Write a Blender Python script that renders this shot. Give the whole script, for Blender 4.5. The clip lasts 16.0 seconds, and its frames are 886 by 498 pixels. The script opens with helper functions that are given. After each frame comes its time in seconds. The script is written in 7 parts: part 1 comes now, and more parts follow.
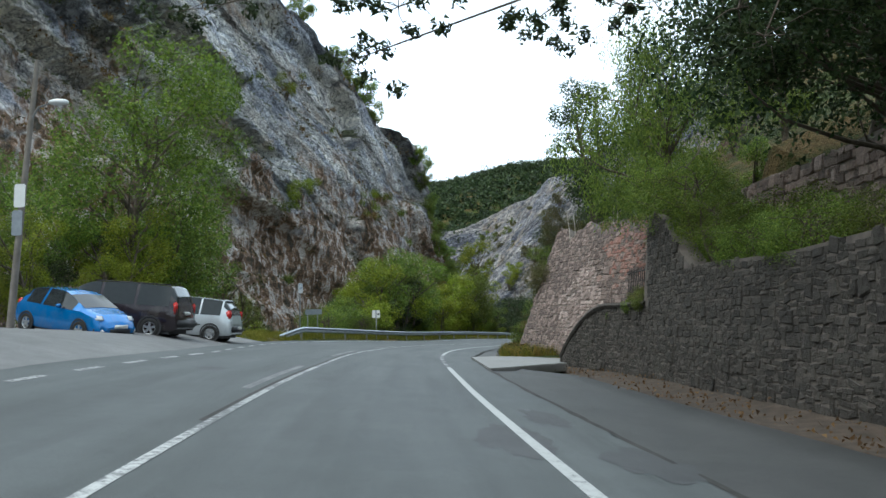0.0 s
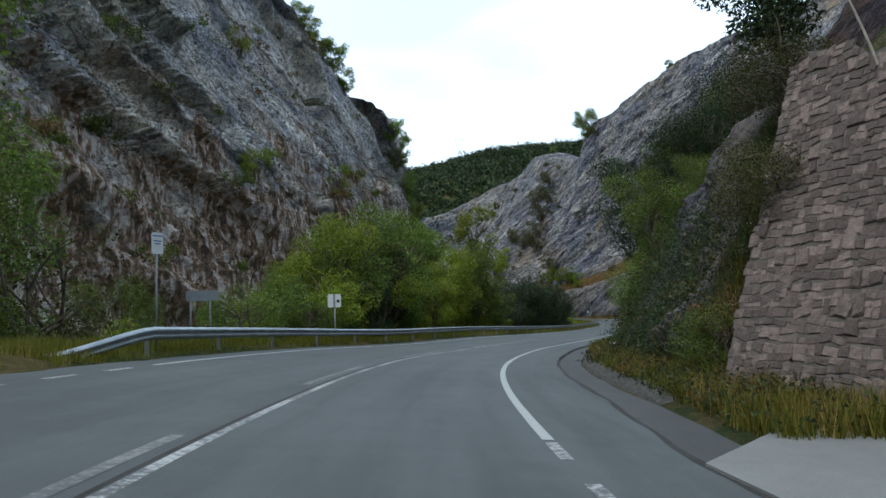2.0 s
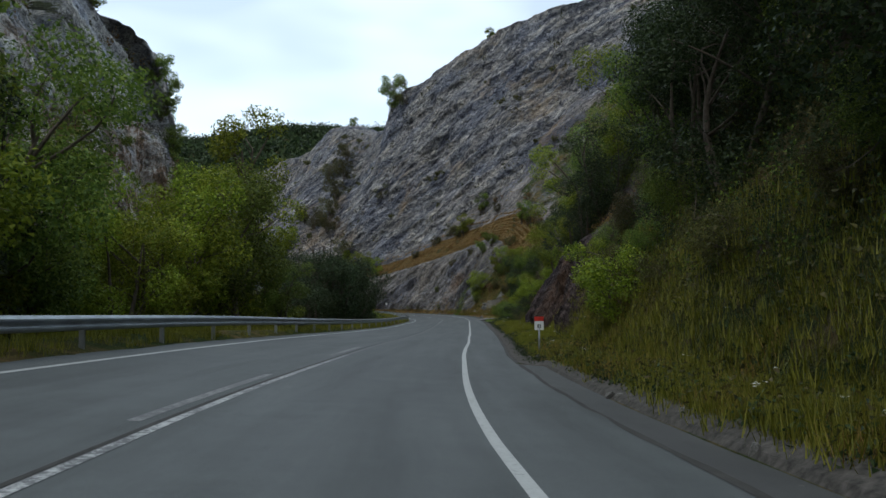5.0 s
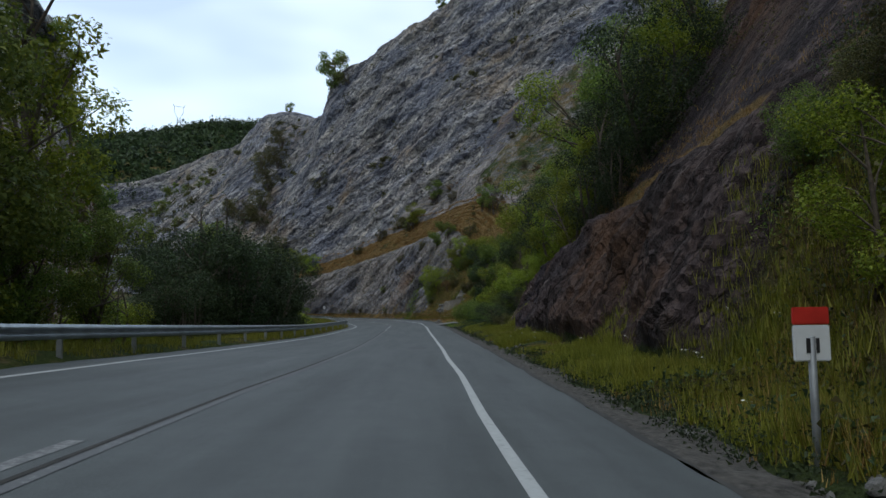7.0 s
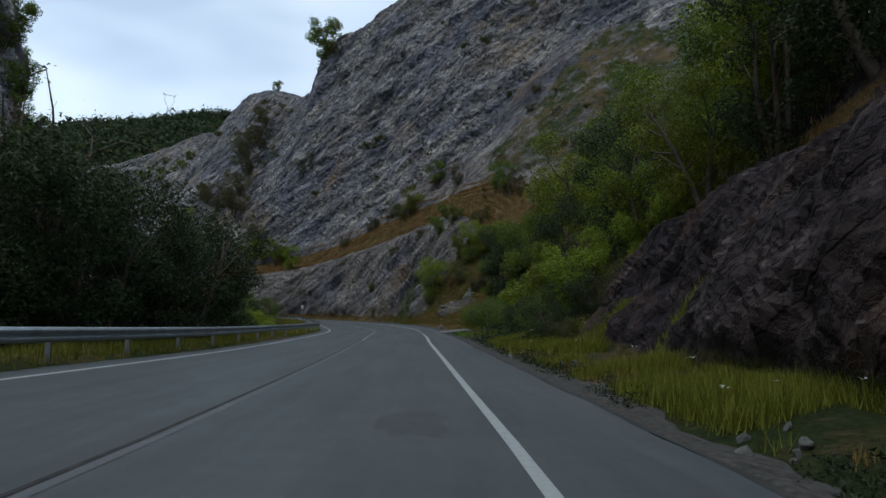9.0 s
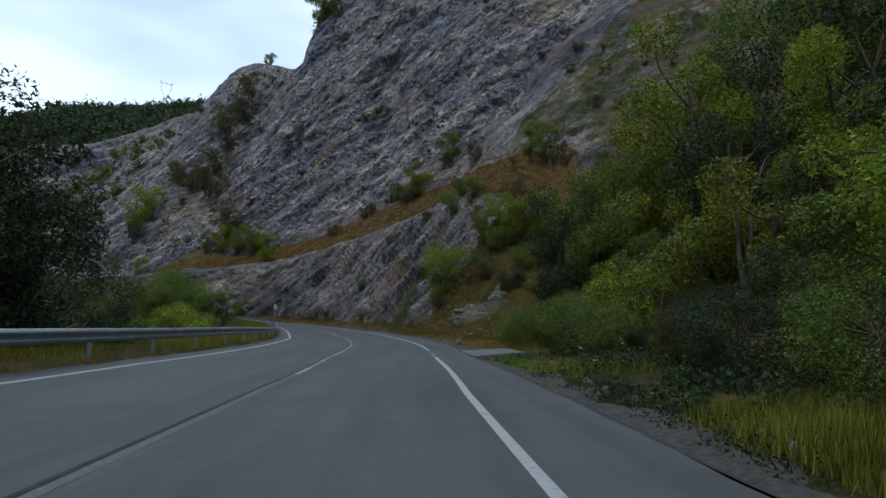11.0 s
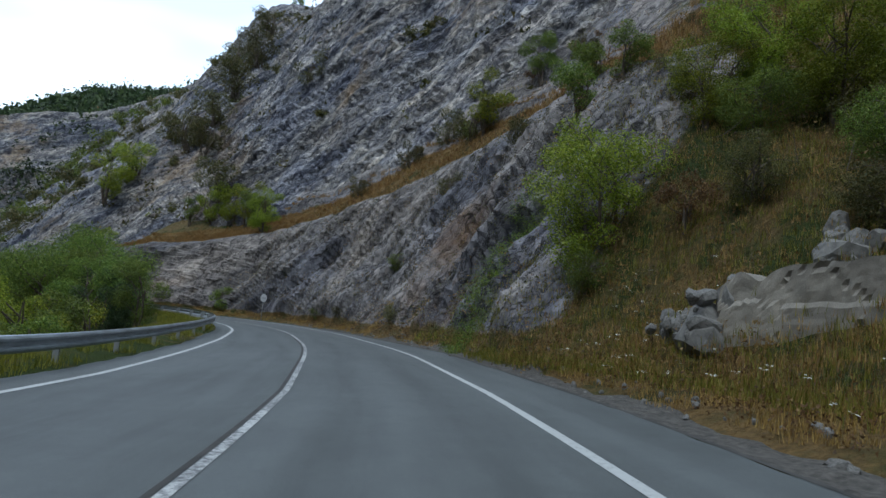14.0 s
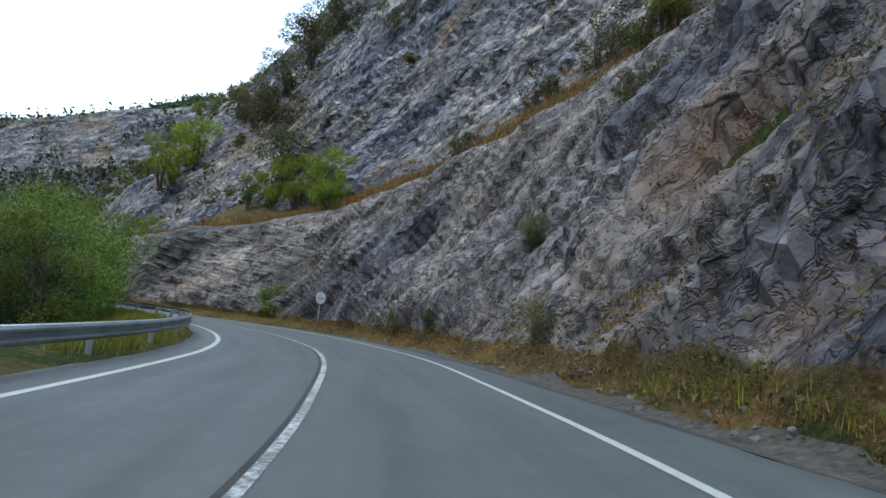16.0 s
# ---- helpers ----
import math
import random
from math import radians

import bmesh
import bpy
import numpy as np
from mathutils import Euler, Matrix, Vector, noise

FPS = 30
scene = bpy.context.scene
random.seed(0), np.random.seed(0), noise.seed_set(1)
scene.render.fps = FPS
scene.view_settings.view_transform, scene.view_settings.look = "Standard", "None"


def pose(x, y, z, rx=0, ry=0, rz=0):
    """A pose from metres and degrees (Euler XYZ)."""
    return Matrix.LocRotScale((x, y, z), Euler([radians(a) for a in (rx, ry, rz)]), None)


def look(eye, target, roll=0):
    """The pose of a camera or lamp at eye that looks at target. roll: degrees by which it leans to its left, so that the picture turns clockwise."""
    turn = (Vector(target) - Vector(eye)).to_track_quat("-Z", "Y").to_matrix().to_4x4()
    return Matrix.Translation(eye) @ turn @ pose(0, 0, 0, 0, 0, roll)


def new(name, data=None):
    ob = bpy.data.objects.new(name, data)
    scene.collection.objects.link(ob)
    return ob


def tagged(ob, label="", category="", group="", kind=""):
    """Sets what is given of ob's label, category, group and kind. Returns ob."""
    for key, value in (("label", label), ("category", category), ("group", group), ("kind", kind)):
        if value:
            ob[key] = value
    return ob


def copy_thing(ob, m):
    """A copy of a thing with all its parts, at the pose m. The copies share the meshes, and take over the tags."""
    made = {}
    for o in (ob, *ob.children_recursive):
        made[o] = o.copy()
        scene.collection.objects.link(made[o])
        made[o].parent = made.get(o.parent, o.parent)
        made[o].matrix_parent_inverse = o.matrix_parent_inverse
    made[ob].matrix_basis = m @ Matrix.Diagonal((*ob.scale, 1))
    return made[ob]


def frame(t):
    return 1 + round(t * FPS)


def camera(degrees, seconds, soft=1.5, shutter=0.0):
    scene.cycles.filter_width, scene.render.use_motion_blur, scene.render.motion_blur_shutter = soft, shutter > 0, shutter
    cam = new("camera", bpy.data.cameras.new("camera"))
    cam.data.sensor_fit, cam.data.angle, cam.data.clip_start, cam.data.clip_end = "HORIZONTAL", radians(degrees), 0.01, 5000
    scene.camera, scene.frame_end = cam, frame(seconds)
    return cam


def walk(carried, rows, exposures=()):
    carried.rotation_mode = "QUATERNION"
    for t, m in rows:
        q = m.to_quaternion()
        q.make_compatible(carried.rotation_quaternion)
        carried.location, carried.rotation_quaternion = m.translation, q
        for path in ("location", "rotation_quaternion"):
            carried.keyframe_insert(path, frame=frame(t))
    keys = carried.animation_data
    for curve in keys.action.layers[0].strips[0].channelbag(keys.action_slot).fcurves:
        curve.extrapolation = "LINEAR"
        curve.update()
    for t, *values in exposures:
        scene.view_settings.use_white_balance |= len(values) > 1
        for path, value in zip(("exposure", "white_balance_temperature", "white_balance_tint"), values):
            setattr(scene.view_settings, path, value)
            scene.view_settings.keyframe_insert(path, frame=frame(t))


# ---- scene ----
cam = camera(63.8, 16.0)
# seconds, eye (x, y, z), yaw, pitch, roll in degrees
ROWS = [
    (0.0, 0.045, -0.158, 1.160, -0.30, 6.06, -1.35),
    (0.5, -0.416, 6.198, 1.207, -0.42, 5.91, -1.62),
    (1.0, -0.782, 11.973, 1.228, -0.64, 5.82, -1.92),
    (1.5, -1.062, 17.424, 1.226, -1.12, 5.65, -2.41),
    (2.0, -1.229, 22.696, 1.199, -2.28, 5.39, -2.28),
    (2.5, -1.242, 27.862, 1.148, -4.25, 5.08, -1.82),
    (3.0, -1.058, 32.950, 1.077, -6.58, 4.93, -1.75),
    (3.5, -0.647, 37.965, 0.993, -9.26, 4.79, -1.47),
    (4.0, 0.007, 42.900, 0.896, -12.43, 4.59, -1.28),
    (4.5, 0.906, 47.751, 0.790, -15.95, 4.53, -0.92),
    (5.0, 2.035, 52.518, 0.680, -19.48, 4.46, -0.24),
    (5.2, 2.546, 54.403, 0.635, -20.52, 4.46, -0.18),
    (5.7, 3.953, 59.071, 0.523, -22.22, 4.51, -0.38),
    (6.2, 5.518, 63.692, 0.415, -23.32, 4.60, -0.56),
    (6.7, 7.206, 68.293, 0.313, -23.86, 4.73, -0.71),
    (7.3, 9.349, 73.830, 0.201, -23.92, 4.93, -0.80),
    (8.0, 11.953, 80.379, 0.087, -23.96, 5.15, -0.27),
    (8.5, 13.857, 85.151, 0.018, -24.09, 5.30, 0.31),
    (9.0, 15.789, 90.021, -0.045, -24.22, 5.29, 0.88),
    (9.6, 18.141, 96.008, -0.112, -24.10, 5.52, 1.52),
    (10.3, 20.935, 103.184, -0.166, -24.09, 5.81, 2.34),
    (11.0, 23.783, 110.532, -0.197, -24.15, 6.05, 3.18),
    (11.5, 25.837, 115.855, -0.207, -24.10, 6.16, 3.79),
    (12.0, 27.885, 121.214, -0.212, -23.79, 6.23, 4.48),
    (12.5, 29.894, 126.583, -0.212, -23.39, 6.30, 4.72),
    (13.0, 31.819, 131.943, -0.207, -22.80, 6.40, 4.71),
    (13.5, 33.608, 137.276, -0.203, -21.62, 6.33, 4.80),
    (14.0, 35.211, 142.573, -0.206, -20.22, 6.20, 4.95),
    (14.5, 36.594, 147.829, -0.214, -18.83, 6.25, 5.31),
    (15.0, 37.763, 153.042, -0.225, -16.96, 6.22, 5.49),
    (15.5, 38.791, 158.203, -0.241, -14.79, 6.31, 5.74),
    (16.0, 39.859, 163.289, -0.256, -12.46, 6.57, 5.95),
]
# the clip's camera: brighter in the open, darker in the gorge, slightly cool (seconds, stops, kelvin, tint)
EXPOSURES = [(0.0, 0.95, 5850, 1), (0.5, 1.25, 5850, 1), (1.0, 1.4, 5850, 1), (1.5, 0.74, 5800, 2), (2.0, 0.38, 5650, 3), (2.5, 0.1, 5600, 4), (5.0, -0.02, 5850, 4), (7.5, -0.14, 5650, 5), (8.5, -0.17, 5620, 5), (9.0, -0.4, 5620, 5), (11.5, -0.05, 5480, 5), (12.5, 0.12, 5400, 5), (14.0, 0.42, 5430, 4), (15.5, 0.74, 5480, 3), (16.0, 0.86, 5420, 4)]
walk(cam, [(t, pose(x, y, z, 90 + pitch, 0, yaw) @ pose(0, 0, 0, 0, 0, roll)) for t, x, y, z, yaw, pitch, roll in ROWS], EXPOSURES)

# ---- world and light: bright overcast with a thin blue gap ----
world = bpy.data.worlds.new("overcast_sky")
scene.world = world
world.use_nodes = True
wt = world.node_tree
wt.nodes.clear()


def wnode(kind, **ins):
    n = wt.nodes.new(kind)
    for k, v in ins.items():
        n.inputs[k].default_value = v
    return n


w_out = wnode("ShaderNodeOutputWorld")
w_bg = wnode("ShaderNodeBackground")
w_bg.inputs["Strength"].default_value = 0.088
w_sky = wnode("ShaderNodeTexSky")
w_sky.sky_type = "NISHITA"
w_sky.sun_disc = False
w_sky.sun_elevation, w_sky.sun_rotation = radians(50), radians(-35)
w_coord = wnode("ShaderNodeTexCoord")
w_map = wnode("ShaderNodeMapping")
w_map.inputs["Scale"].default_value = (1.6, 1.6, 4.5)
w_noise = wnode("ShaderNodeTexNoise", Scale=1.2, Detail=3.0, Roughness=0.45)
w_ramp = wnode("ShaderNodeValToRGB")
w_ramp.color_ramp.elements[0].position, w_ramp.color_ramp.elements[0].color = 0.44, (0.5, 0.5, 0.5, 1)
w_ramp.color_ramp.elements[1].position, w_ramp.color_ramp.elements[1].color = 0.6, (1, 1, 1, 1)
w_mix = wnode("ShaderNodeMixRGB")
w_mix.inputs["Color2"].default_value = (11.6, 12.2, 12.6, 1)
wt.links.new(w_coord.outputs["Generated"], w_map.inputs["Vector"])
wt.links.new(w_map.outputs["Vector"], w_noise.inputs["Vector"])
wt.links.new(w_noise.outputs["Fac"], w_ramp.inputs["Fac"])
# the thin gap over the valley's end, where the blue shows
w_dot = wnode("ShaderNodeVectorMath")
w_dot.operation = "DOT_PRODUCT"
w_dot.inputs[1].default_value = (-0.16, 0.93, 0.33)
wt.links.new(w_coord.outputs["Generated"], w_dot.inputs[0])
w_gap = wnode("ShaderNodeMapRange")
w_gap.interpolation_type = "SMOOTHSTEP"
for k_, v_ in (("From Min", 0.93), ("From Max", 0.992), ("To Min", 1.0), ("To Max", 0.85)):
    w_gap.inputs[k_].default_value = v_
wt.links.new(w_dot.outputs["Value"], w_gap.inputs["Value"])
w_cover = wnode("ShaderNodeMixRGB", Fac=1.0)
w_cover.blend_type = "MULTIPLY"
wt.links.new(w_ramp.outputs["Color"], w_cover.inputs["Color1"])
wt.links.new(w_gap.outputs["Result"], w_cover.inputs["Color2"])
wt.links.new(w_cover.outputs["Color"], w_mix.inputs["Fac"])
wt.links.new(w_sky.outputs["Color"], w_mix.inputs["Color1"])
w_sep = wnode("ShaderNodeSeparateXYZ")
wt.links.new(w_coord.outputs["Generated"], w_sep.inputs["Vector"])
w_grad = wnode("ShaderNodeMapRange")
for k_, v_ in (("From Min", -1.0), ("From Max", 1.0), ("To Min", 0.62), ("To Max", 1.3)):
    w_grad.inputs[k_].default_value = v_
wt.links.new(w_sep.outputs["Y"], w_grad.inputs["Value"])
w_mul = wnode("ShaderNodeMixRGB", Fac=1.0)
w_mul.blend_type = "MULTIPLY"
wt.links.new(w_mix.outputs["Color"], w_mul.inputs["Color1"])
wt.links.new(w_grad.outputs["Result"], w_mul.inputs["Color2"])
wt.links.new(w_mul.outputs["Color"], w_bg.inputs["Color"])
wt.links.new(w_bg.outputs["Background"], w_out.inputs["Surface"])

sun = new("sun", bpy.data.lights.new("sun", "SUN"))
sun.data.energy, sun.data.angle, sun.data.color = 1.15, radians(25), (1.0, 0.92, 0.8)
sun.matrix_world = look((-40, 60, 90), (0, 100, 0))
scene.view_settings.exposure = 0.0


# ---- materials ----
def material(name):
    m = bpy.data.materials.new(name)
    m.use_nodes = True
    nt = m.node_tree
    bsdf = nt.nodes["Principled BSDF"]

    def node(kind, **ins):
        n = nt.nodes.new(kind)
        for k, v in ins.items():
            sock = n.inputs[k]
            if hasattr(v, "is_linked") or isinstance(v, bpy.types.NodeSocket):
                nt.links.new(v, sock)
            else:
                sock.default_value = v
        return n

    return m, nt, bsdf, node


def ramp(node, fac, stops):
    r = node("ShaderNodeValToRGB", Fac=fac)
    cr = r.color_ramp
    while len(cr.elements) < len(stops):
        cr.elements.new(0.5)
    for e, (pos, col) in zip(cr.elements, stops):
        e.position = pos
        e.color = (*col, 1) if not isinstance(col, (int, float)) else (col, col, col, 1)
    return r.outputs["Color"]


def mixed(node, fac, a, b, mode="MIX"):
    n = node("ShaderNodeMixRGB", Fac=fac)
    n.blend_type = mode
    for key, v in (("Color1", a), ("Color2", b)):
        if isinstance(v, bpy.types.NodeSocket):
            n.id_data.links.new(v, n.inputs[key])
        else:
            n.inputs[key].default_value = (*v, 1)
    return n.outputs["Color"]


def noise_fac(node, vec, scale, detail=6.0, rough=0.6, dist=0.0):
    return node("ShaderNodeTexNoise", Vector=vec, Scale=scale, Detail=detail, Roughness=rough, Distortion=dist).outputs["Fac"]


def bumped(node, bsdf, height, strength, distance):
    b = node("ShaderNodeBump", Height=height, Strength=strength, Distance=distance)
    b.id_data.links.new(b.outputs["Normal"], bsdf.inputs["Normal"])


def simple(name, color, rough=0.5, metal=0.0, var=0.15, scale=6.0, bump=0.0):
    """One paint or plastic, with slight unevenness."""
    m, nt, bsdf, node = material(name)
    vec = node("ShaderNodeTexCoord").outputs["Object"]
    f = noise_fac(node, vec, scale)
    dark = tuple(c * (1 - var) for c in color)
    light = tuple(min(1, c * (1 + var)) for c in color)
    nt.links.new(ramp(node, f, [(0.3, dark), (0.7, light)]), bsdf.inputs["Base Color"])
    bsdf.inputs["Roughness"].default_value = rough
    bsdf.inputs["Metallic"].default_value = metal
    if bump:
        bumped(node, bsdf, noise_fac(node, vec, scale * 6), bump, 0.01)
    return m


def rock_nodes(nt, node, stops, stain, stain_amount, grain, moss, moss_amount, strata, blocks=1.0):
    """Limestone: pale and dark beds, cracks, iron stains, growth on ledges. Colour and height."""
    vec = node("ShaderNodeNewGeometry").outputs["Position"]
    warp = node("ShaderNodeTexNoise", Vector=vec, Scale=0.35 * grain, Detail=4.0, Roughness=0.6).outputs["Color"]
    wv = mixed(node, 1.0, vec, mixed(node, 1.0, warp, (2.2 / grain,) * 3, "MULTIPLY"), "ADD")
    turned = node("ShaderNodeMapping", Vector=wv)
    turned.inputs["Rotation"].default_value = (radians(strata[0]), radians(strata[1]), 0)
    tilt = node("ShaderNodeMapping", Vector=turned.outputs["Vector"])
    tilt.inputs["Scale"].default_value = (0.4, 0.34, strata[2] * 1.15)
    tv = tilt.outputs["Vector"]
    cell_c = node("ShaderNodeTexVoronoi", Vector=tv, Scale=0.85 * grain).outputs["Color"]
    cell = node("ShaderNodeSeparateColor", Color=cell_c).outputs["Red"]
    cell_d = node("ShaderNodeTexVoronoi", Vector=tv, Scale=2.6 * grain).outputs["Color"]
    cell_s = node("ShaderNodeSeparateColor", Color=cell_d).outputs["Red"]
    big = noise_fac(node, vec, 0.07 * grain, 5.0, 0.6)
    beds = noise_fac(node, tv, 0.5 * grain, 9.0, 0.7, 0.8)
    fine = noise_fac(node, vec, 1.9 * grain, 9.0, 0.64)
    seam_a = ramp(node, noise_fac(node, tv, 0.9 * grain, 5.0, 0.6, 0.4), [(0.47, 1.0), (0.5, 0.0), (0.53, 1.0)])
    seam_b = ramp(node, noise_fac(node, vec, 0.7 * grain, 5.0, 0.65, 0.3), [(0.475, 1.0), (0.5, 0.0), (0.525, 1.0)])
    seam = mixed(node, 1.0, seam_a, seam_b, "MULTIPLY")
    tone = mixed(node, 0.34, beds, fine)
    tone = mixed(node, 0.17 * blocks, tone, mixed(node, 0.45, cell, cell_s))
    col = ramp(node, tone, stops)
    band = ramp(node, noise_fac(node, tv, 0.13 * grain, 3.0, 0.5, 0.3), [(0.36, 0.74), (0.46, 0.97), (0.6, 1.15)])
    col = mixed(node, 1.0, col, band, "MULTIPLY")
    slabs = ramp(node, noise_fac(node, tv, 0.12, 4.0, 0.55, 0.5), [(0.4, (1.1, 1.05, 1.0)), (0.5, (1.0, 1.0, 1.0)), (0.6, (0.66, 0.71, 0.86))])
    col = mixed(node, 0.85, col, slabs, "MULTIPLY")
    col = mixed(node, ramp(node, seam, [(0.0, 0.8), (0.7, 0.0)]), col, tuple(c * 0.5 for c in stops[0][1]))
    sfac = ramp(node, mixed(node, 0.35, big, beds), [(0.6 - 0.2 * stain_amount, 0.0), (0.72 - 0.2 * stain_amount, 0.85)])
    col = mixed(node, sfac, col, mixed(node, fine, tuple(c * 0.6 for c in stain), tuple(c * 1.4 for c in stain)))
    if moss_amount:
        nz = node("ShaderNodeSeparateXYZ", Vector=node("ShaderNodeNewGeometry").outputs["Normal"]).outputs["Z"]
        lev = node("ShaderNodeMath")
        lev.operation = "MULTIPLY_ADD"
        nt.links.new(nz, lev.inputs[0])
        lev.inputs[1].default_value = 0.9
        nt.links.new(noise_fac(node, vec, 0.5, 6.0, 0.7), lev.inputs[2])
        mfac = ramp(node, lev.outputs["Value"], [(1.25 - moss_amount, 0.0), (1.42 - moss_amount, 0.9)])
        mcol = mixed(node, noise_fac(node, vec, 1.3), tuple(c * 0.7 for c in moss), tuple(c * 1.5 for c in moss))
        col = mixed(node, mfac, col, mcol)
    edge = node("ShaderNodeTexVoronoi", Vector=tv, Scale=(0.2 + 0.3 * blocks) * grain)
    edge.feature = "DISTANCE_TO_EDGE"
    crack = ramp(node, edge.outputs["Distance"], [(0.0, 1.0), (0.045, 0.0)])
    crack = mixed(node, 1.0, crack, ramp(node, noise_fac(node, vec, 0.4 * grain, 4.0), [(0.45, 0.0), (0.58, 1.0)]), "MULTIPLY")
    col = mixed(node, mixed(node, 1.0, crack, (0.75, 0.75, 0.75), "MULTIPLY"), col, tuple(c * 0.45 for c in stops[0][1]))
    hgt = mixed(node, 0.16, mixed(node, 0.45, beds, fine), seam)
    hgt = mixed(node, 0.25, hgt, mixed(node, 1.0, (1, 1, 1), crack, "SUBTRACT"))
    hgt = mixed(node, 0.3 * blocks, hgt, mixed(node, 0.4, cell, cell_s))
    return col, hgt


def rock_material(name, *look_of, rusty_below=0.0):
    """rusty_below: the height up to which brown scree and dry growth cover the ledges."""
    m, nt, bsdf, node = material(name)
    col, hgt = rock_nodes(nt, node, *look_of)
    if rusty_below:
        vec = node("ShaderNodeNewGeometry").outputs["Position"]
        z = node("ShaderNodeSeparateXYZ", Vector=vec).outputs["Z"]
        low = node("ShaderNodeMapRange", Value=z)
        for k, v in (("From Min", 0.0), ("From Max", rusty_below), ("To Min", 0.92), ("To Max", 0.22)):
            low.inputs[k].default_value = v
        mask = ramp(node, mixed(node, 0.42, noise_fac(node, vec, 0.1, 8.0, 0.68, 0.6), low.outputs["Result"]), [(0.49, 0.0), (0.56, 0.92)])
        lean = node("ShaderNodeMapping", Vector=vec)
        lean.inputs["Rotation"].default_value = (radians(-18), radians(8), 0)
        lean.inputs["Scale"].default_value = (1.3, 1.3, 0.5)
        rust = ramp(node, noise_fac(node, lean.outputs["Vector"], 0.5, 9.0, 0.72, 0.6), [(0.39, (0.05, 0.045, 0.03)), (0.455, (0.14, 0.09, 0.055)), (0.51, (0.29, 0.17, 0.1)), (0.565, (0.6, 0.55, 0.52))])
        swell = mixed(node, 1.0, vec, mixed(node, 1.0, node("ShaderNodeTexNoise", Vector=vec, Scale=0.05, Detail=6.0, Roughness=0.6).outputs["Color"], (22.0, 22.0, 22.0), "MULTIPLY"), "ADD")
        dipping = node("ShaderNodeVectorMath", Vector=swell)
        dipping.operation = "DOT_PRODUCT"
        dipping.inputs[1].default_value = (0.1, 0.36, 0.92)
        beds = node("ShaderNodeTexNoise", Scale=0.085, Detail=5.0, Roughness=0.55)
        beds.noise_dimensions = "1D"
        nt.links.new(dipping.outputs["Value"], beds.inputs["W"])
        col = mixed(node, 1.0, col, ramp(node, beds.outputs["Fac"], [(0.38, 0.3), (0.44, 0.8), (0.5, 1.05), (0.58, 1.35)]), "MULTIPLY")
        col = mixed(node, mask, col, rust)
    nt.links.new(col, bsdf.inputs["Base Color"])
    bsdf.inputs["Roughness"].default_value = 0.9
    bsdf.inputs["Specular IOR Level"].default_value = 0.2
    bumped(node, bsdf, hgt, 1.0, 1.5 / look_of[3])
    return m


GREY = ([(0.4, (0.08, 0.08, 0.1)), (0.46, (0.2, 0.2, 0.222)), (0.53, (0.335, 0.325, 0.325)), (0.62, (0.6, 0.565, 0.525))], (0.33, 0.235, 0.14), 0.3, 1.0, (0.085, 0.08, 0.036), 0.22, (38, 8, 1.25))
BANDED = ([(0.35, (0.12, 0.124, 0.145)), (0.42, (0.36, 0.362, 0.385)), (0.5, (0.56, 0.556, 0.556)), (0.62, (0.76, 0.74, 0.71))], (0.2, 0.115, 0.06), 0.35, 0.8, (0.07, 0.078, 0.028), 0.3, (38, 10, 1.4))
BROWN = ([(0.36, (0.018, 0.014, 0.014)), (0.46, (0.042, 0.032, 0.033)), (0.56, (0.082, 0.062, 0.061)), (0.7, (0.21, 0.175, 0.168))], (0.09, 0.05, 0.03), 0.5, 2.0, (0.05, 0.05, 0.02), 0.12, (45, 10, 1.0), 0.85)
CUT = ([(0.35, (0.056, 0.053, 0.058)), (0.44, (0.125, 0.118, 0.122)), (0.53, (0.225, 0.21, 0.207)), (0.66, (0.42, 0.39, 0.365))], (0.2, 0.125, 0.075), 0.2, 1.05, (0.1, 0.084, 0.036), 0.25, (40, 10, 1.0), 0.75)
M_ROCK = rock_material("grey_limestone", *GREY)
M_ROCK_L = rock_material("banded_limestone", *BANDED, rusty_below=66.0)


def soil_nodes(node):
    """Verge and hillside soil with green and dry growth."""
    vec = node("ShaderNodeNewGeometry").outputs["Position"]
    a = noise_fac(node, vec, 0.16, 5.0, 0.65)
    b = noise_fac(node, vec, 1.4, 6.0, 0.7)
    c = noise_fac(node, vec, 9.0, 5.0, 0.7)
    green = ramp(node, c, [(0.3, (0.018, 0.026, 0.008)), (0.6, (0.05, 0.068, 0.018)), (0.8, (0.09, 0.1, 0.03))])
    dry = ramp(node, c, [(0.3, (0.07, 0.048, 0.022)), (0.7, (0.2, 0.145, 0.065))])
    col = mixed(node, ramp(node, mixed(node, 0.4, a, b), [(0.47, 0.0), (0.58, 1.0)]), green, dry)
    col = mixed(node, ramp(node, b, [(0.62, 0.0), (0.72, 0.7)]), col, (0.11, 0.1, 0.09))
    return col, mixed(node, 0.5, b, c)


def soil_material():
    m, nt, bsdf, node = material("grassy_soil")
    col, hgt = soil_nodes(node)
    nt.links.new(col, bsdf.inputs["Base Color"])
    bsdf.inputs["Roughness"].default_value = 1.0
    bsdf.inputs["Specular IOR Level"].default_value = 0.1
    bumped(node, bsdf, hgt, 1.0, 0.25)
    return m


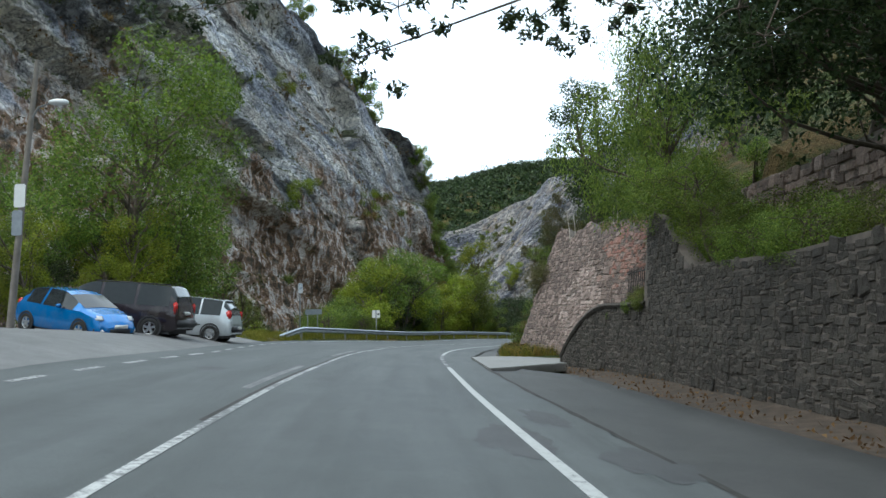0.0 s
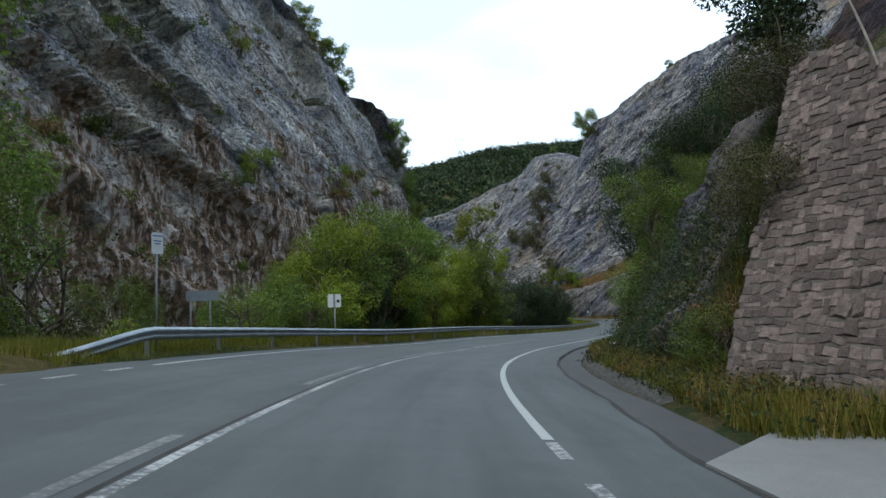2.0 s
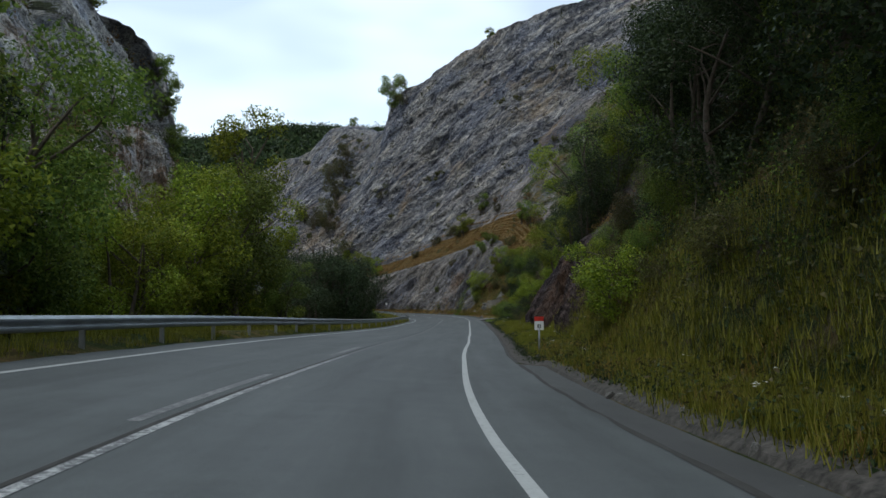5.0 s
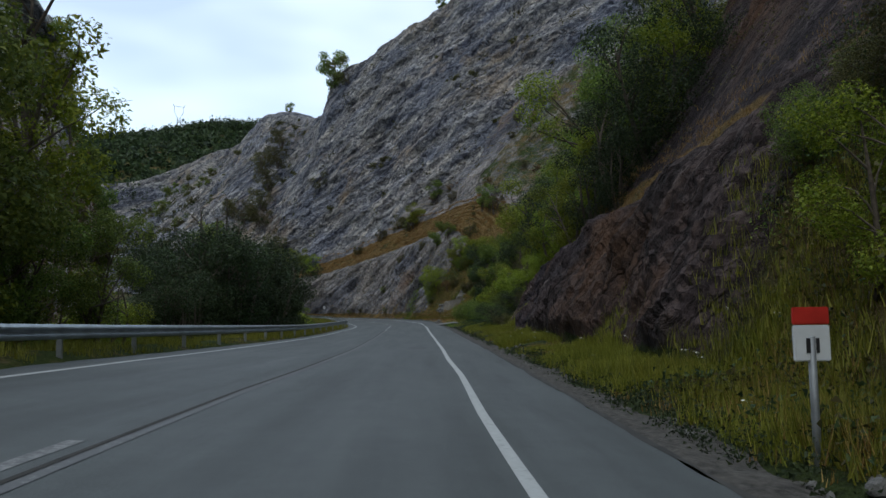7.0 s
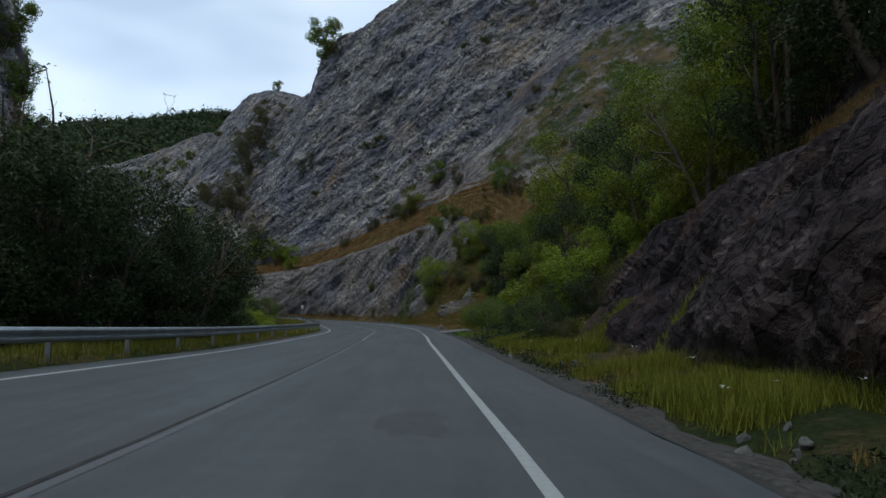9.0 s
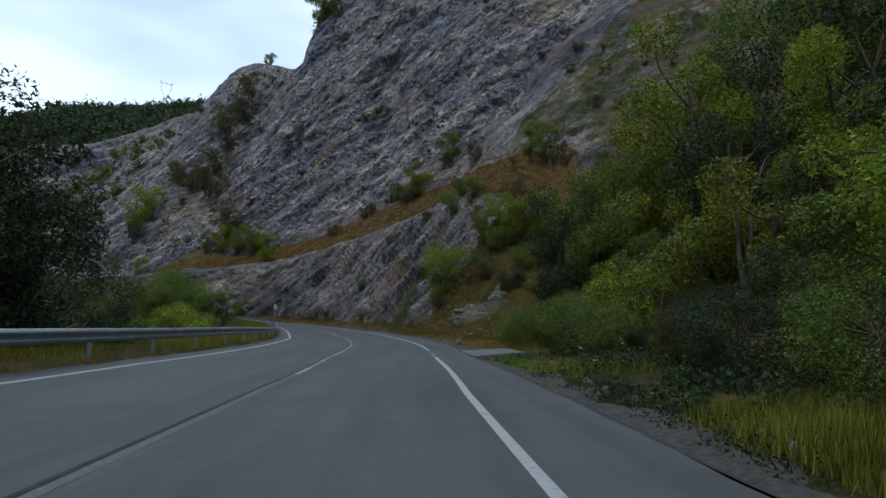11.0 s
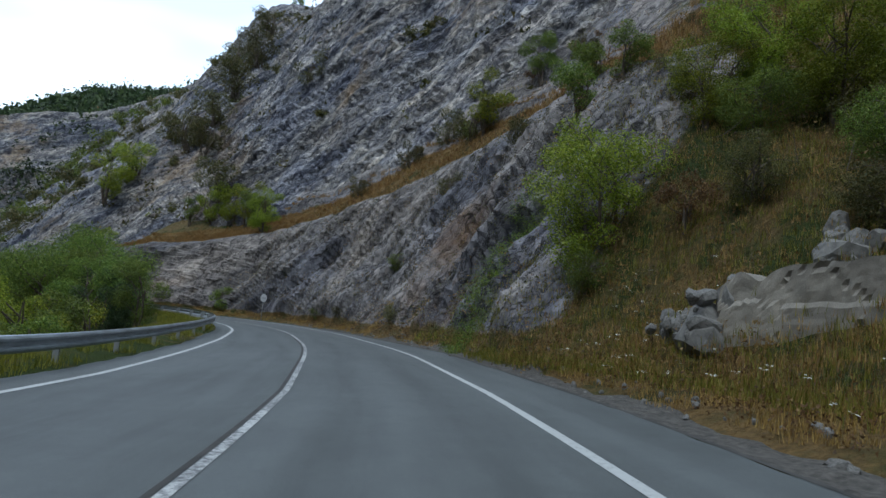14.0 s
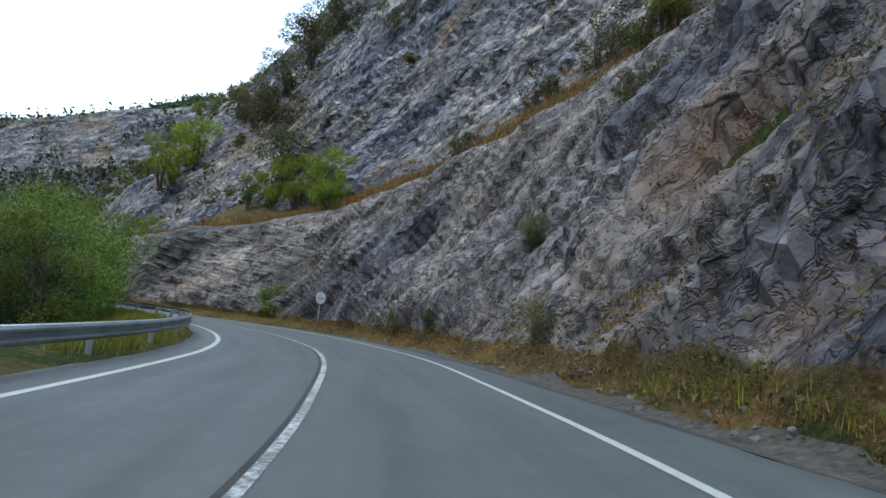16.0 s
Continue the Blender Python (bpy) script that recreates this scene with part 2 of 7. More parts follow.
def hillside_material():
    """Soil, brown rock, grey cut rock and dry grass, by what the surface is at each place."""
    m, nt, bsdf, node = material("hillside_surface")

    def layer(name):
        return node("ShaderNodeSeparateColor", Color=node_attr(name)).outputs

    def node_attr(name):
        n = node("ShaderNodeAttribute")
        n.attribute_name = name
        return n.outputs["Color"]

    kinds = layer("surface")
    vec = node("ShaderNodeNewGeometry").outputs["Position"]
    soil, soil_h = soil_nodes(node)
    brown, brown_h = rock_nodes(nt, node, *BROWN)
    cut, cut_h = rock_nodes(nt, node, *CUT)
    c = noise_fac(node, vec, 7.0, 5.0, 0.7)
    dry = ramp(node, c, [(0.3, (0.095, 0.062, 0.024)), (0.7, (0.25, 0.162, 0.064))])
    dry = mixed(node, ramp(node, noise_fac(node, vec, 0.45, 6.0, 0.7), [(0.5, 0.0), (0.62, 0.9)]), dry, (0.05, 0.055, 0.02))
    n = noise_fac(node, vec, 0.5, 8.0, 0.72)

    def mask(sock):
        s = mixed(node, 0.5, sock, n)
        return ramp(node, s, [(0.44, 0.0), (0.52, 1.0)])

    col = mixed(node, mask(kinds["Blue"]), soil, dry)
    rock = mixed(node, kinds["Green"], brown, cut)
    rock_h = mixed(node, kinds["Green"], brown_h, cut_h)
    rm = mask(kinds["Red"])
    nt.links.new(mixed(node, rm, col, rock), bsdf.inputs["Base Color"])
    bsdf.inputs["Roughness"].default_value = 0.95
    bsdf.inputs["Specular IOR Level"].default_value = 0.15
    bumped(node, bsdf, mixed(node, rm, soil_h, rock_h), 1.0, 0.4)
    return m


def asphalt_material(name, base, patch=0.5, lanes=False):
    m, nt, bsdf, node = material(name)
    vec = node("ShaderNodeNewGeometry").outputs["Position"]
    big = noise_fac(node, vec, 0.22, 4.0, 0.6)
    mid = noise_fac(node, vec, 1.7, 5.0, 0.65)
    grit = noise_fac(node, vec, 70.0, 3.0, 0.8)
    col = ramp(node, mixed(node, 0.5, big, mid), [(0.36, tuple(c * (1 - 0.3 * patch) for c in base)), (0.52, base), (0.66, tuple(c * (1 + 0.28 * patch) for c in base))])
    if lanes:
        at_lane = node("ShaderNodeAttribute")
        at_lane.attribute_name = "lane"
        mp = node("ShaderNodeMapping", Vector=at_lane.outputs["Color"])
        mp.inputs["Scale"].default_value = (14.0, 9.0, 1.0)
        st = noise_fac(node, mp.outputs["Vector"], 1.0, 5.0, 0.6)
        col = mixed(node, 0.8, col, ramp(node, st, [(0.35, 0.36), (0.5, 0.5), (0.66, 0.62)]), "OVERLAY")
        worn = ramp(node, noise_fac(node, vec, 0.35, 7.0, 0.75), [(0.6, 0.0), (0.68, 0.55)])
        col = mixed(node, worn, col, tuple(c * 0.62 for c in base))
    col = mixed(node, 0.35, col, ramp(node, grit, [(0.35, 0.25), (0.65, 0.8)]), "OVERLAY")
    nt.links.new(col, bsdf.inputs["Base Color"])
    bsdf.inputs["Roughness"].default_value = 0.72
    bsdf.inputs["Specular IOR Level"].default_value = 0.5
    bumped(node, bsdf, mixed(node, 0.3, grit, mid), 0.35, 0.02)
    return m


def paint_material(name, wear, color=(0.45, 0.46, 0.46)):
    """Road paint with asphalt showing where it is worn through."""
    m, nt, bsdf, node = material(name)
    vec = node("ShaderNodeNewGeometry").outputs["Position"]
    a = noise_fac(node, vec, 11.0, 9.0, 0.8)
    b = noise_fac(node, vec, 0.6, 3.0, 0.6)
    fac = ramp(node, mixed(node, 0.3, a, b), [(0.42 + wear - 0.06, 1.0), (0.42 + wear + 0.05, 0.0)])
    nt.links.new(mixed(node, fac, ramp(node, a, [(0.3, tuple(c * 0.75 for c in color)), (0.7, color)]), (0.1, 0.102, 0.108)), bsdf.inputs["Base Color"])
    bsdf.inputs["Roughness"].default_value = 0.7
    return m


M_SOIL, M_HILL = soil_material(), hillside_material()
M_ASPHALT = asphalt_material("road_asphalt", (0.072, 0.079, 0.081), 0.5, True)
M_LAYBY = asphalt_material("dusty_layby_asphalt", (0.14, 0.139, 0.14), 0.9)
M_GUTTER = asphalt_material("gutter_concrete", (0.055, 0.055, 0.055), 0.9)
M_CONCRETE = asphalt_material("pale_slab_concrete", (0.205, 0.202, 0.197), 0.6)
M_GRAVEL = simple("stony_soil", (0.062, 0.056, 0.05), 1.0, var=0.7, scale=9, bump=1.0)
M_STAIN = asphalt_material("oil_stained_asphalt", (0.058, 0.059, 0.063), 0.8)
M_BLOCK = asphalt_material("weathered_block_concrete", (0.2, 0.182, 0.155), 1.7)
M_SLAB_OLD = asphalt_material("old_slab_concrete", (0.13, 0.13, 0.128), 0.9)
M_PAINT = paint_material("white_edge_paint", -0.02)
M_PAINT_WORN = paint_material("worn_centre_paint", 0.09, (0.5, 0.505, 0.505))
M_PAINT_LOST = paint_material("lost_centre_paint", 0.19, (0.36, 0.365, 0.365))
M_PAINT_GHOST = paint_material("faded_old_paint", 0.1, (0.25, 0.25, 0.25))
M_SEAM = simple("dark_joint_dirt", (0.038, 0.036, 0.034), 0.95, var=0.4, scale=3)
M_SOILDARK = simple("dark_leaf_litter", (0.06, 0.044, 0.033), 1.0, var=0.5, scale=4, bump=0.8)


def leaf_material(name, shades, hue=0.5):
    """Leaves: each differs a little; light passes through the blade."""
    m, nt, bsdf, node = material(name)
    rnd = node("ShaderNodeNewGeometry").outputs["Random Per Island"]
    obj = node("ShaderNodeObjectInfo").outputs["Random"]
    vec = node("ShaderNodeNewGeometry").outputs["Position"]
    blot = noise_fac(node, vec, 0.55, 3.0)
    tone = mixed(node, 0.45, rnd, blot)
    col = ramp(node, tone, [(0.25, shades[0]), (0.5, shades[1]), (0.75, shades[2])])
    hsv = node("ShaderNodeHueSaturation", Color=col, Saturation=1.0)
    v = node("ShaderNodeMapRange", Value=obj)
    v.inputs["To Min"].default_value, v.inputs["To Max"].default_value = 0.72, 1.25
    nt.links.new(v.outputs["Result"], hsv.inputs["Value"])
    h = node("ShaderNodeMapRange", Value=obj)
    h.inputs["To Min"].default_value, h.inputs["To Max"].default_value = hue - 0.015, hue + 0.015
    nt.links.new(h.outputs["Result"], hsv.inputs["Hue"])
    col = hsv.outputs["Color"]
    nt.links.new(col, bsdf.inputs["Base Color"])
    bsdf.inputs["Roughness"].default_value = 0.6
    bsdf.inputs["Specular IOR Level"].default_value = 0.3
    tr = node("ShaderNodeBsdfTranslucent", Color=col)
    mix = node("ShaderNodeMixShader", Fac=0.35)
    nt.links.new(bsdf.outputs["BSDF"], mix.inputs[1])
    nt.links.new(tr.outputs["BSDF"], mix.inputs[2])
    nt.links.new(mix.outputs["Shader"], nt.nodes["Material Output"].inputs["Surface"])
    return m


M_LEAF = leaf_material("green_leaves", [(0.061, 0.097, 0.017), (0.13, 0.192, 0.03), (0.23, 0.282, 0.045)])
M_LEAF_LIGHT = leaf_material("light_green_leaves", [(0.098, 0.132, 0.010), (0.195, 0.248, 0.019), (0.312, 0.341, 0.031)])
M_LEAF_DARK = leaf_material("dark_leaves", [(0.018, 0.031, 0.013), (0.037, 0.061, 0.022), (0.077, 0.105, 0.039)])
M_LEAF_SCRUB = leaf_material("scrub_leaves", [(0.039, 0.045, 0.014), (0.083, 0.085, 0.023), (0.154, 0.13, 0.045)])
M_LEAF_DRY = leaf_material("rust_brown_scrub", [(0.07, 0.042, 0.02), (0.15, 0.085, 0.035), (0.24, 0.15, 0.06)])
M_GRASS = leaf_material("verge_grass", [(0.092, 0.1, 0.010), (0.175, 0.182, 0.017), (0.29, 0.27, 0.042)])
M_GRASS_DRY = leaf_material("dry_grass", [(0.125, 0.068, 0.022), (0.24, 0.14, 0.043), (0.36, 0.23, 0.08)])
M_FLOWER = simple("white_umbel_flowers", (0.62, 0.62, 0.55), 0.9)
M_BARK = simple("grey_brown_bark", (0.1, 0.08, 0.062), 0.95, var=0.45, scale=5, bump=0.9)
M_BARK_DEAD = simple("bleached_dead_wood", (0.3, 0.27, 0.23), 0.9, var=0.3, scale=5, bump=0.5)


# ---- plan of the road: axis points every 15 m (x, y, z, crossfall in degrees, left side low positive) ----
AXIS = [
    (2.19, -30.08, 0.00, -3.5),
    (1.12, -15.12, 0.00, -3.5),
    (0.05, -0.16, 0.00, -3.5),
    (-0.94, 14.81, 0.07, -4.4),
    (-1.20, 29.80, -0.04, -4.0),
    (0.31, 44.71, -0.30, -3.4),
    (4.01, 59.24, -0.64, -2.6),
    (9.15, 73.33, -0.95, -3.0),
    (14.70, 87.26, -1.17, -1.6),
    (20.18, 101.23, -1.31, -0.1),
    (25.59, 115.22, -1.37, 1.5),
    (30.87, 129.26, -1.37, 2.5),
    (35.48, 143.53, -1.37, 2.8),
    (38.78, 158.15, -1.40, 3.5),
    (41.30, 172.93, -1.33, 2.5),
    (41.88, 187.90, -1.19, 1.2),
    (38.19, 202.33, -1.06, 1.2),
    (29.15, 214.21, -0.93, 1.2),
    (16.99, 222.91, -0.79, 1.2),
    (2.92, 227.97, -0.66, 1.2),
    (-12.00, 228.99, -0.52, 1.2),
    (-26.63, 225.91, -0.39, 1.2),
]
AX = np.array(AXIS)
S0, STEP = -30.0, 15.0


def axis_rows(s):
    """x, y, z, crossfall at the distances s along the axis (Catmull-Rom)."""
    u = np.clip((np.asarray(s, float) - S0) / STEP, 0, len(AX) - 1.0001)
    i = u.astype(int)
    f = (u - i)[..., None]
    p = [AX[np.clip(i + k, 0, len(AX) - 1)] for k in (-1, 0, 1, 2)]
    return 0.5 * (2 * p[1] + (p[2] - p[0]) * f + (2 * p[0] - 5 * p[1] + 4 * p[2] - p[3]) * f**2 + (3 * p[1] - p[0] - 3 * p[2] + p[3]) * f**3)


AS = np.arange(-30, 285, 0.5)
AR = axis_rows(AS)
AT = np.gradient(AR[:, :2], axis=0)
AT /= np.linalg.norm(AT, axis=1)[:, None]


def at(s, d, h=0.0):
    """World points at s along the axis, d to its right, h above the road's plane."""
    s, d, h = np.broadcast_arrays(np.asarray(s, float), np.asarray(d, float), np.asarray(h, float))
    x, y, z, b = (np.interp(s, AS, AR[:, k]) for k in range(4))
    tx, ty = np.interp(s, AS, AT[:, 0]), np.interp(s, AS, AT[:, 1])
    lift = np.clip(d, -9, 9) * np.tan(np.radians(b)) + 0.035 * np.clip(-2 - d, 0, 6)
    return np.stack([x + ty * d, y - tx * d, z + lift + h], -1)


def heading(s):
    return math.degrees(math.atan2(-np.interp(s, AS, AT[:, 0]), np.interp(s, AS, AT[:, 1])))


def along(x, y):
    """(s, d) of plan points."""
    x, y = np.asarray(x, float).ravel(), np.asarray(y, float).ravel()
    s, d = np.empty(len(x)), np.empty(len(x))
    for k in range(0, len(x), 20000):
        q = np.stack([x[k:k + 20000], y[k:k + 20000]], -1)
        i = np.argmin(((q[:, None, :] - AR[None, ::4, :2]) ** 2).sum(-1), 1) * 4
        v = q - AR[i, :2]
        s[k:k + 20000] = AS[i] + (v * AT[i]).sum(1)
        d[k:k + 20000] = v[:, 0] * AT[i, 1] - v[:, 1] * AT[i, 0]
    return s, d


def knots(*pairs):
    a = np.array(pairs, float)
    return lambda s: np.interp(s, a[:, 0], a[:, 1])


D_CENTRE = knots((-30, -2), (20, -2), (35, -2.2), (45, -2.4), (60, -2.5), (84, -2.68), (100, -2.38), (127, -2.3), (138, -2.08), (150, -1.4), (161, -0.99), (172, -0.95), (285, -1.0))
D_EDGE = knots((-30, 1.5), (0, 1.45), (20, 1.4), (35, 1.22), (50, 1.07), (60, 0.9), (76, 0.86), (82, 0.88), (88, 0.97), (94, 0.96), (100, 1.05), (127, 1.2), (139, 1.5), (150, 1.98), (161, 2.4), (172, 2.55), (185, 2.3), (285, 2.2))
D_LEFT = knots((-30, -5.1), (20, -5.1), (30, -6.0), (40, -6.4), (50, -6.5), (62, -6.05), (76, -6.1), (89, -6.4), (104, -6.2), (118, -5.95), (132, -5.85), (144, -5.2), (155, -4.75), (163, -4.35), (175, -4.25), (188, -3.8), (285, -3.7))
D_ASPHALT = knots((-30, 2.6), (30, 2.5), (35, 2.8), (47, 2.7), (60, 2.6), (78, 2.4), (90, 2.6), (100, 2.75), (130, 2.8), (140, 2.8), (150, 3.5), (160, 3.9), (175, 4.0), (190, 3.2), (285, 3.1))


# ---- noise and mesh helpers ----
def lattice(ix, iy, iz, seed):
    h = (ix * 374761393 + iy * 668265263 + iz * 2147483647 + seed * 1274126177) & 0xFFFFFFFF
    h = ((h ^ (h >> 13)) * 1274126177) & 0xFFFFFFFF
    return ((h ^ (h >> 16)) & 0xFFFF) / 65535.0


def vnoise(p, scale, seed=0):
    """Smooth value noise of the points p, 0 to 1."""
    q = np.asarray(p, float) * scale
    i = np.floor(q).astype(np.int64)
    f = q - i
    f = f * f * (3 - 2 * f)
    out = 0
    for dx in (0, 1):
        for dy in (0, 1):
            for dz in (0, 1):
                w = np.where(dx, f[..., 0], 1 - f[..., 0]) * np.where(dy, f[..., 1], 1 - f[..., 1]) * np.where(dz, f[..., 2], 1 - f[..., 2])
                out = out + w * lattice(i[..., 0] + dx, i[..., 1] + dy, i[..., 2] + dz, seed)
    return out


def fractal(p, scale, octaves=5, gain=0.5, seed=0, ridged=False):
    total, amp, norm = 0, 1.0, 0.0
    for k in range(octaves):
        n = vnoise(p, scale * 2**k, seed + k * 17)
        if ridged:
            n = 1 - np.abs(2 * n - 1)
        total, norm, amp = total + amp * n, norm + amp, amp * gain
    return total / norm


def mesh_from(name, verts, faces, mats, slots=None, smooth=False):
    me = bpy.data.meshes.new(name)
    verts, faces = np.asarray(verts, float).reshape(-1, 3), np.asarray(faces, np.int64)
    n, k = faces.shape
    me.vertices.add(len(verts))
    me.vertices.foreach_set("co", verts.ravel())
    me.loops.add(n * k)
    me.loops.foreach_set("vertex_index", faces.ravel().astype(np.int32))
    me.polygons.add(n)
    me.polygons.foreach_set("loop_start", np.arange(0, n * k, k, dtype=np.int32))
    for mt in (mats if isinstance(mats, (list, tuple)) else [mats]):
        me.materials.append(mt)
    if slots is not None:
        me.polygons.foreach_set("material_index", np.asarray(slots, np.int32))
    me.polygons.foreach_set("use_smooth", np.full(n, smooth))
    me.update(calc_edges=True)
    me.validate()
    return me


def grid_faces(nu, nv):
    i = np.arange(nu - 1)[:, None] * nv + np.arange(nv - 1)[None, :]
    i = i.ravel()
    return np.stack([i, i + nv, i + nv + 1, i + 1], -1)


def grid_mesh(name, P, mats, slots=None, smooth=False):
    nu, nv = P.shape[:2]
    return mesh_from(name, P.reshape(-1, 3), grid_faces(nu, nv), mats, slots, smooth)


def grid_normals(P):
    du, dv = np.gradient(P, axis=0), np.gradient(P, axis=1)
    n = np.cross(du, dv)
    return n / np.maximum(np.linalg.norm(n, axis=-1, keepdims=True), 1e-9)


def part(name, data, parent, label="", m=None):
    """A mesh object as a part of a thing."""
    if isinstance(data, bmesh.types.BMesh):
        me = bpy.data.meshes.new(name)
        data.to_mesh(me)
        data.free()
        data = me
    ob = new(name, data)
    ob.parent = parent
    if m is not None:
        ob.matrix_basis = m
    if label:
        ob["label"] = label
    return ob


def thing(name, label, category, m=Matrix(), group="", kind=""):
    ob = new(name)
    ob.matrix_basis = m
    return tagged(ob, label, category, group, kind)


def bm_mesh(name, bm, mat, smooth=False):
    me = bpy.data.meshes.new(name)
    bm.to_mesh(me)
    bm.free()
    for mt in (mat if isinstance(mat, (list, tuple)) else [mat]):
        me.materials.append(mt)
    if smooth:
        me.polygons.foreach_set("use_smooth", np.full(len(me.polygons), True))
    return me


def box(bm, x0, x1, y0, y1, z0, z1, bevel=0.0):
    r = bmesh.ops.create_cube(bm, size=1.0, matrix=Matrix.LocRotScale(((x0 + x1) / 2, (y0 + y1) / 2, (z0 + z1) / 2), None, (x1 - x0, y1 - y0, z1 - z0)))
    if bevel:
        edges = list({e for v in r["verts"] for e in v.link_edges})
        bmesh.ops.bevel(bm, geom=edges, offset=bevel, segments=2, affect="EDGES")
    return r["verts"]


def tube_arrays(points, radii, sides=7):
    """A tapered tube through the points: vertices and quads."""
    P, R = np.asarray(points, float), np.asarray(radii, float)
    T = np.gradient(P, axis=0)
    T /= np.maximum(np.linalg.norm(T, axis=1)[:, None], 1e-9)
    ref = np.where(np.abs(T[:, 2:3]) > 0.9, np.array([[1.0, 0, 0]]), np.array([[0, 0, 1.0]]))
    U = np.cross(T, ref)
    U /= np.linalg.norm(U, axis=1)[:, None]
    W = np.cross(T, U)
    a = np.linspace(0, 2 * np.pi, sides, endpoint=False)
    V = P[:, None, :] + R[:, None, None] * (np.cos(a)[None, :, None] * U[:, None, :] + np.sin(a)[None, :, None] * W[:, None, :])
    n = len(P)
    i = np.arange(n - 1)[:, None] * sides + np.arange(sides)[None, :]
    j = np.arange(n - 1)[:, None] * sides + (np.arange(sides)[None, :] + 1) % sides
    F = np.stack([i, j, j + sides, i + sides], -1).reshape(-1, 4)
    return V.reshape(-1, 3), F


def joined(chunks):
    vs, fs, off = [], [], 0
    for v, f in chunks:
        vs.append(v)
        fs.append(f + off)
        off += len(v)
    return np.concatenate(vs), np.concatenate(fs)


# ---- the ground's shape ----
def smooth(x):
    x = np.clip(x, 0, 1)
    return x * x * (3 - 2 * x)


BANK_B = knots((-30, 6.4), (21, 6.3), (24, 9.3), (34, 5.4), (37, 5.0), (60, 4.9), (85, 5.3), (116, 5.6), (130, 5.9), (137, 7.6), (146, 7.0), (152, 6.3), (160, 6.0), (167, 4.9), (190, 4.3), (205, 5.2), (215, 6.0), (285, 6.0))
BANK_W = knots((-30, 0.5), (21, 0.5), (24, 2.2), (35, 2.6), (40, 3.6), (60, 4.6), (85, 5.0), (92, 3.4), (116, 3.8), (124, 7), (145, 6), (152, 4.5), (162, 5), (167, 7.0), (173, 8.3), (185, 8.3), (195, 7.0), (205, 4.8), (215, 3.6), (285, 4))
BANK_H = knots((-30, 2.3), (21, 2.3), (24, 5.2), (35, 5.2), (39, 6.2), (46, 6.2), (52, 5.6), (60, 6.4), (72, 7.2), (84, 7.6), (91, 5.8), (104, 5.2), (113, 4.2), (120, 3.2), (127, 4), (145, 4), (152, 2.6), (160, 3), (165, 6.0), (171, 11.0), (178, 13.2), (185, 13.4), (195, 12.0), (205, 10.1), (215, 8.0), (225, 6.6), (233, 5.6), (240, 2.5), (248, 1.2), (285, 1.0))
BANK_S = knots((-30, 0.28), (21, 0.28), (25, 0.5), (35, 0.55), (58, 0.6), (68, 0.95), (84, 1.1), (90, 1.5), (108, 1.5), (116, 1.0), (124, 0.85), (150, 0.5), (165, 0.5), (176, 0.75), (190, 1.0), (205, 0.95), (214, 0.6), (224, 0.35), (233, 0.32), (241, 0.12), (250, 0.05), (285, 0.04))
CLIFF_S = knots((-30, 0), (168, 0), (180, 0.0), (192, 0.4), (205, 0.4), (225, 0.3), (285, 0))


def bank_h(s, d):
    """Height of the right-hand bank over the road's plane."""
    b, w, h, k = BANK_B(s), BANK_W(s), BANK_H(s), BANK_S(s)
    e = D_ASPHALT(s)
    verge = 0.28 * smooth((d - e - 0.3) / np.maximum(b - e, 0.5)) - 0.1 * smooth((d - e) / 0.4) * smooth((e + 1.2 - d) / 0.6)
    steep = h * smooth((d - b) / w) ** 0.8
    upper = 2.2 * smooth((d - 12.0) / 0.4) * smooth((25 - s) / 2)
    verge = verge * (0.12 + 0.88 * smooth((s - 22) / 4))
    return verge + steep + upper + np.maximum(d - b - w, 0) * k + np.clip(d - b - w - 5.5, 0, 18) * CLIFF_S(s)


RAIL_FROM, RAIL_TO = 40.0, 222.0


def d_rail(s):
    return D_LEFT(s) - 0.95


def left_h(s, d):
    """Height of the left-hand side over the road's plane."""
    e = D_LEFT(s) - 0.8
    out = np.maximum(e - d, 0)
    lay = smooth((44 - s) / 6)
    verge = 0.16 * smooth(out / 0.8) - 0.6 * np.maximum(out - 2.2, 0)
    verge = np.maximum(verge, -5.5) + 2.2 * smooth((s - 215) / 20)
    flat = 0.24 * smooth(out / 2.5) + 0.05 * np.clip(out - 2.5, 0, 9) - 0.45 * np.maximum(out - 15, 0)
    return lay * np.maximum(flat, -5) + (1 - lay) * verge


FAR_CREST = knots((-400, 64), (-124, 78), (-60, 89), (-20, 111), (0, 115), (40, 123.5), (91, 131), (129, 133), (400, 140))


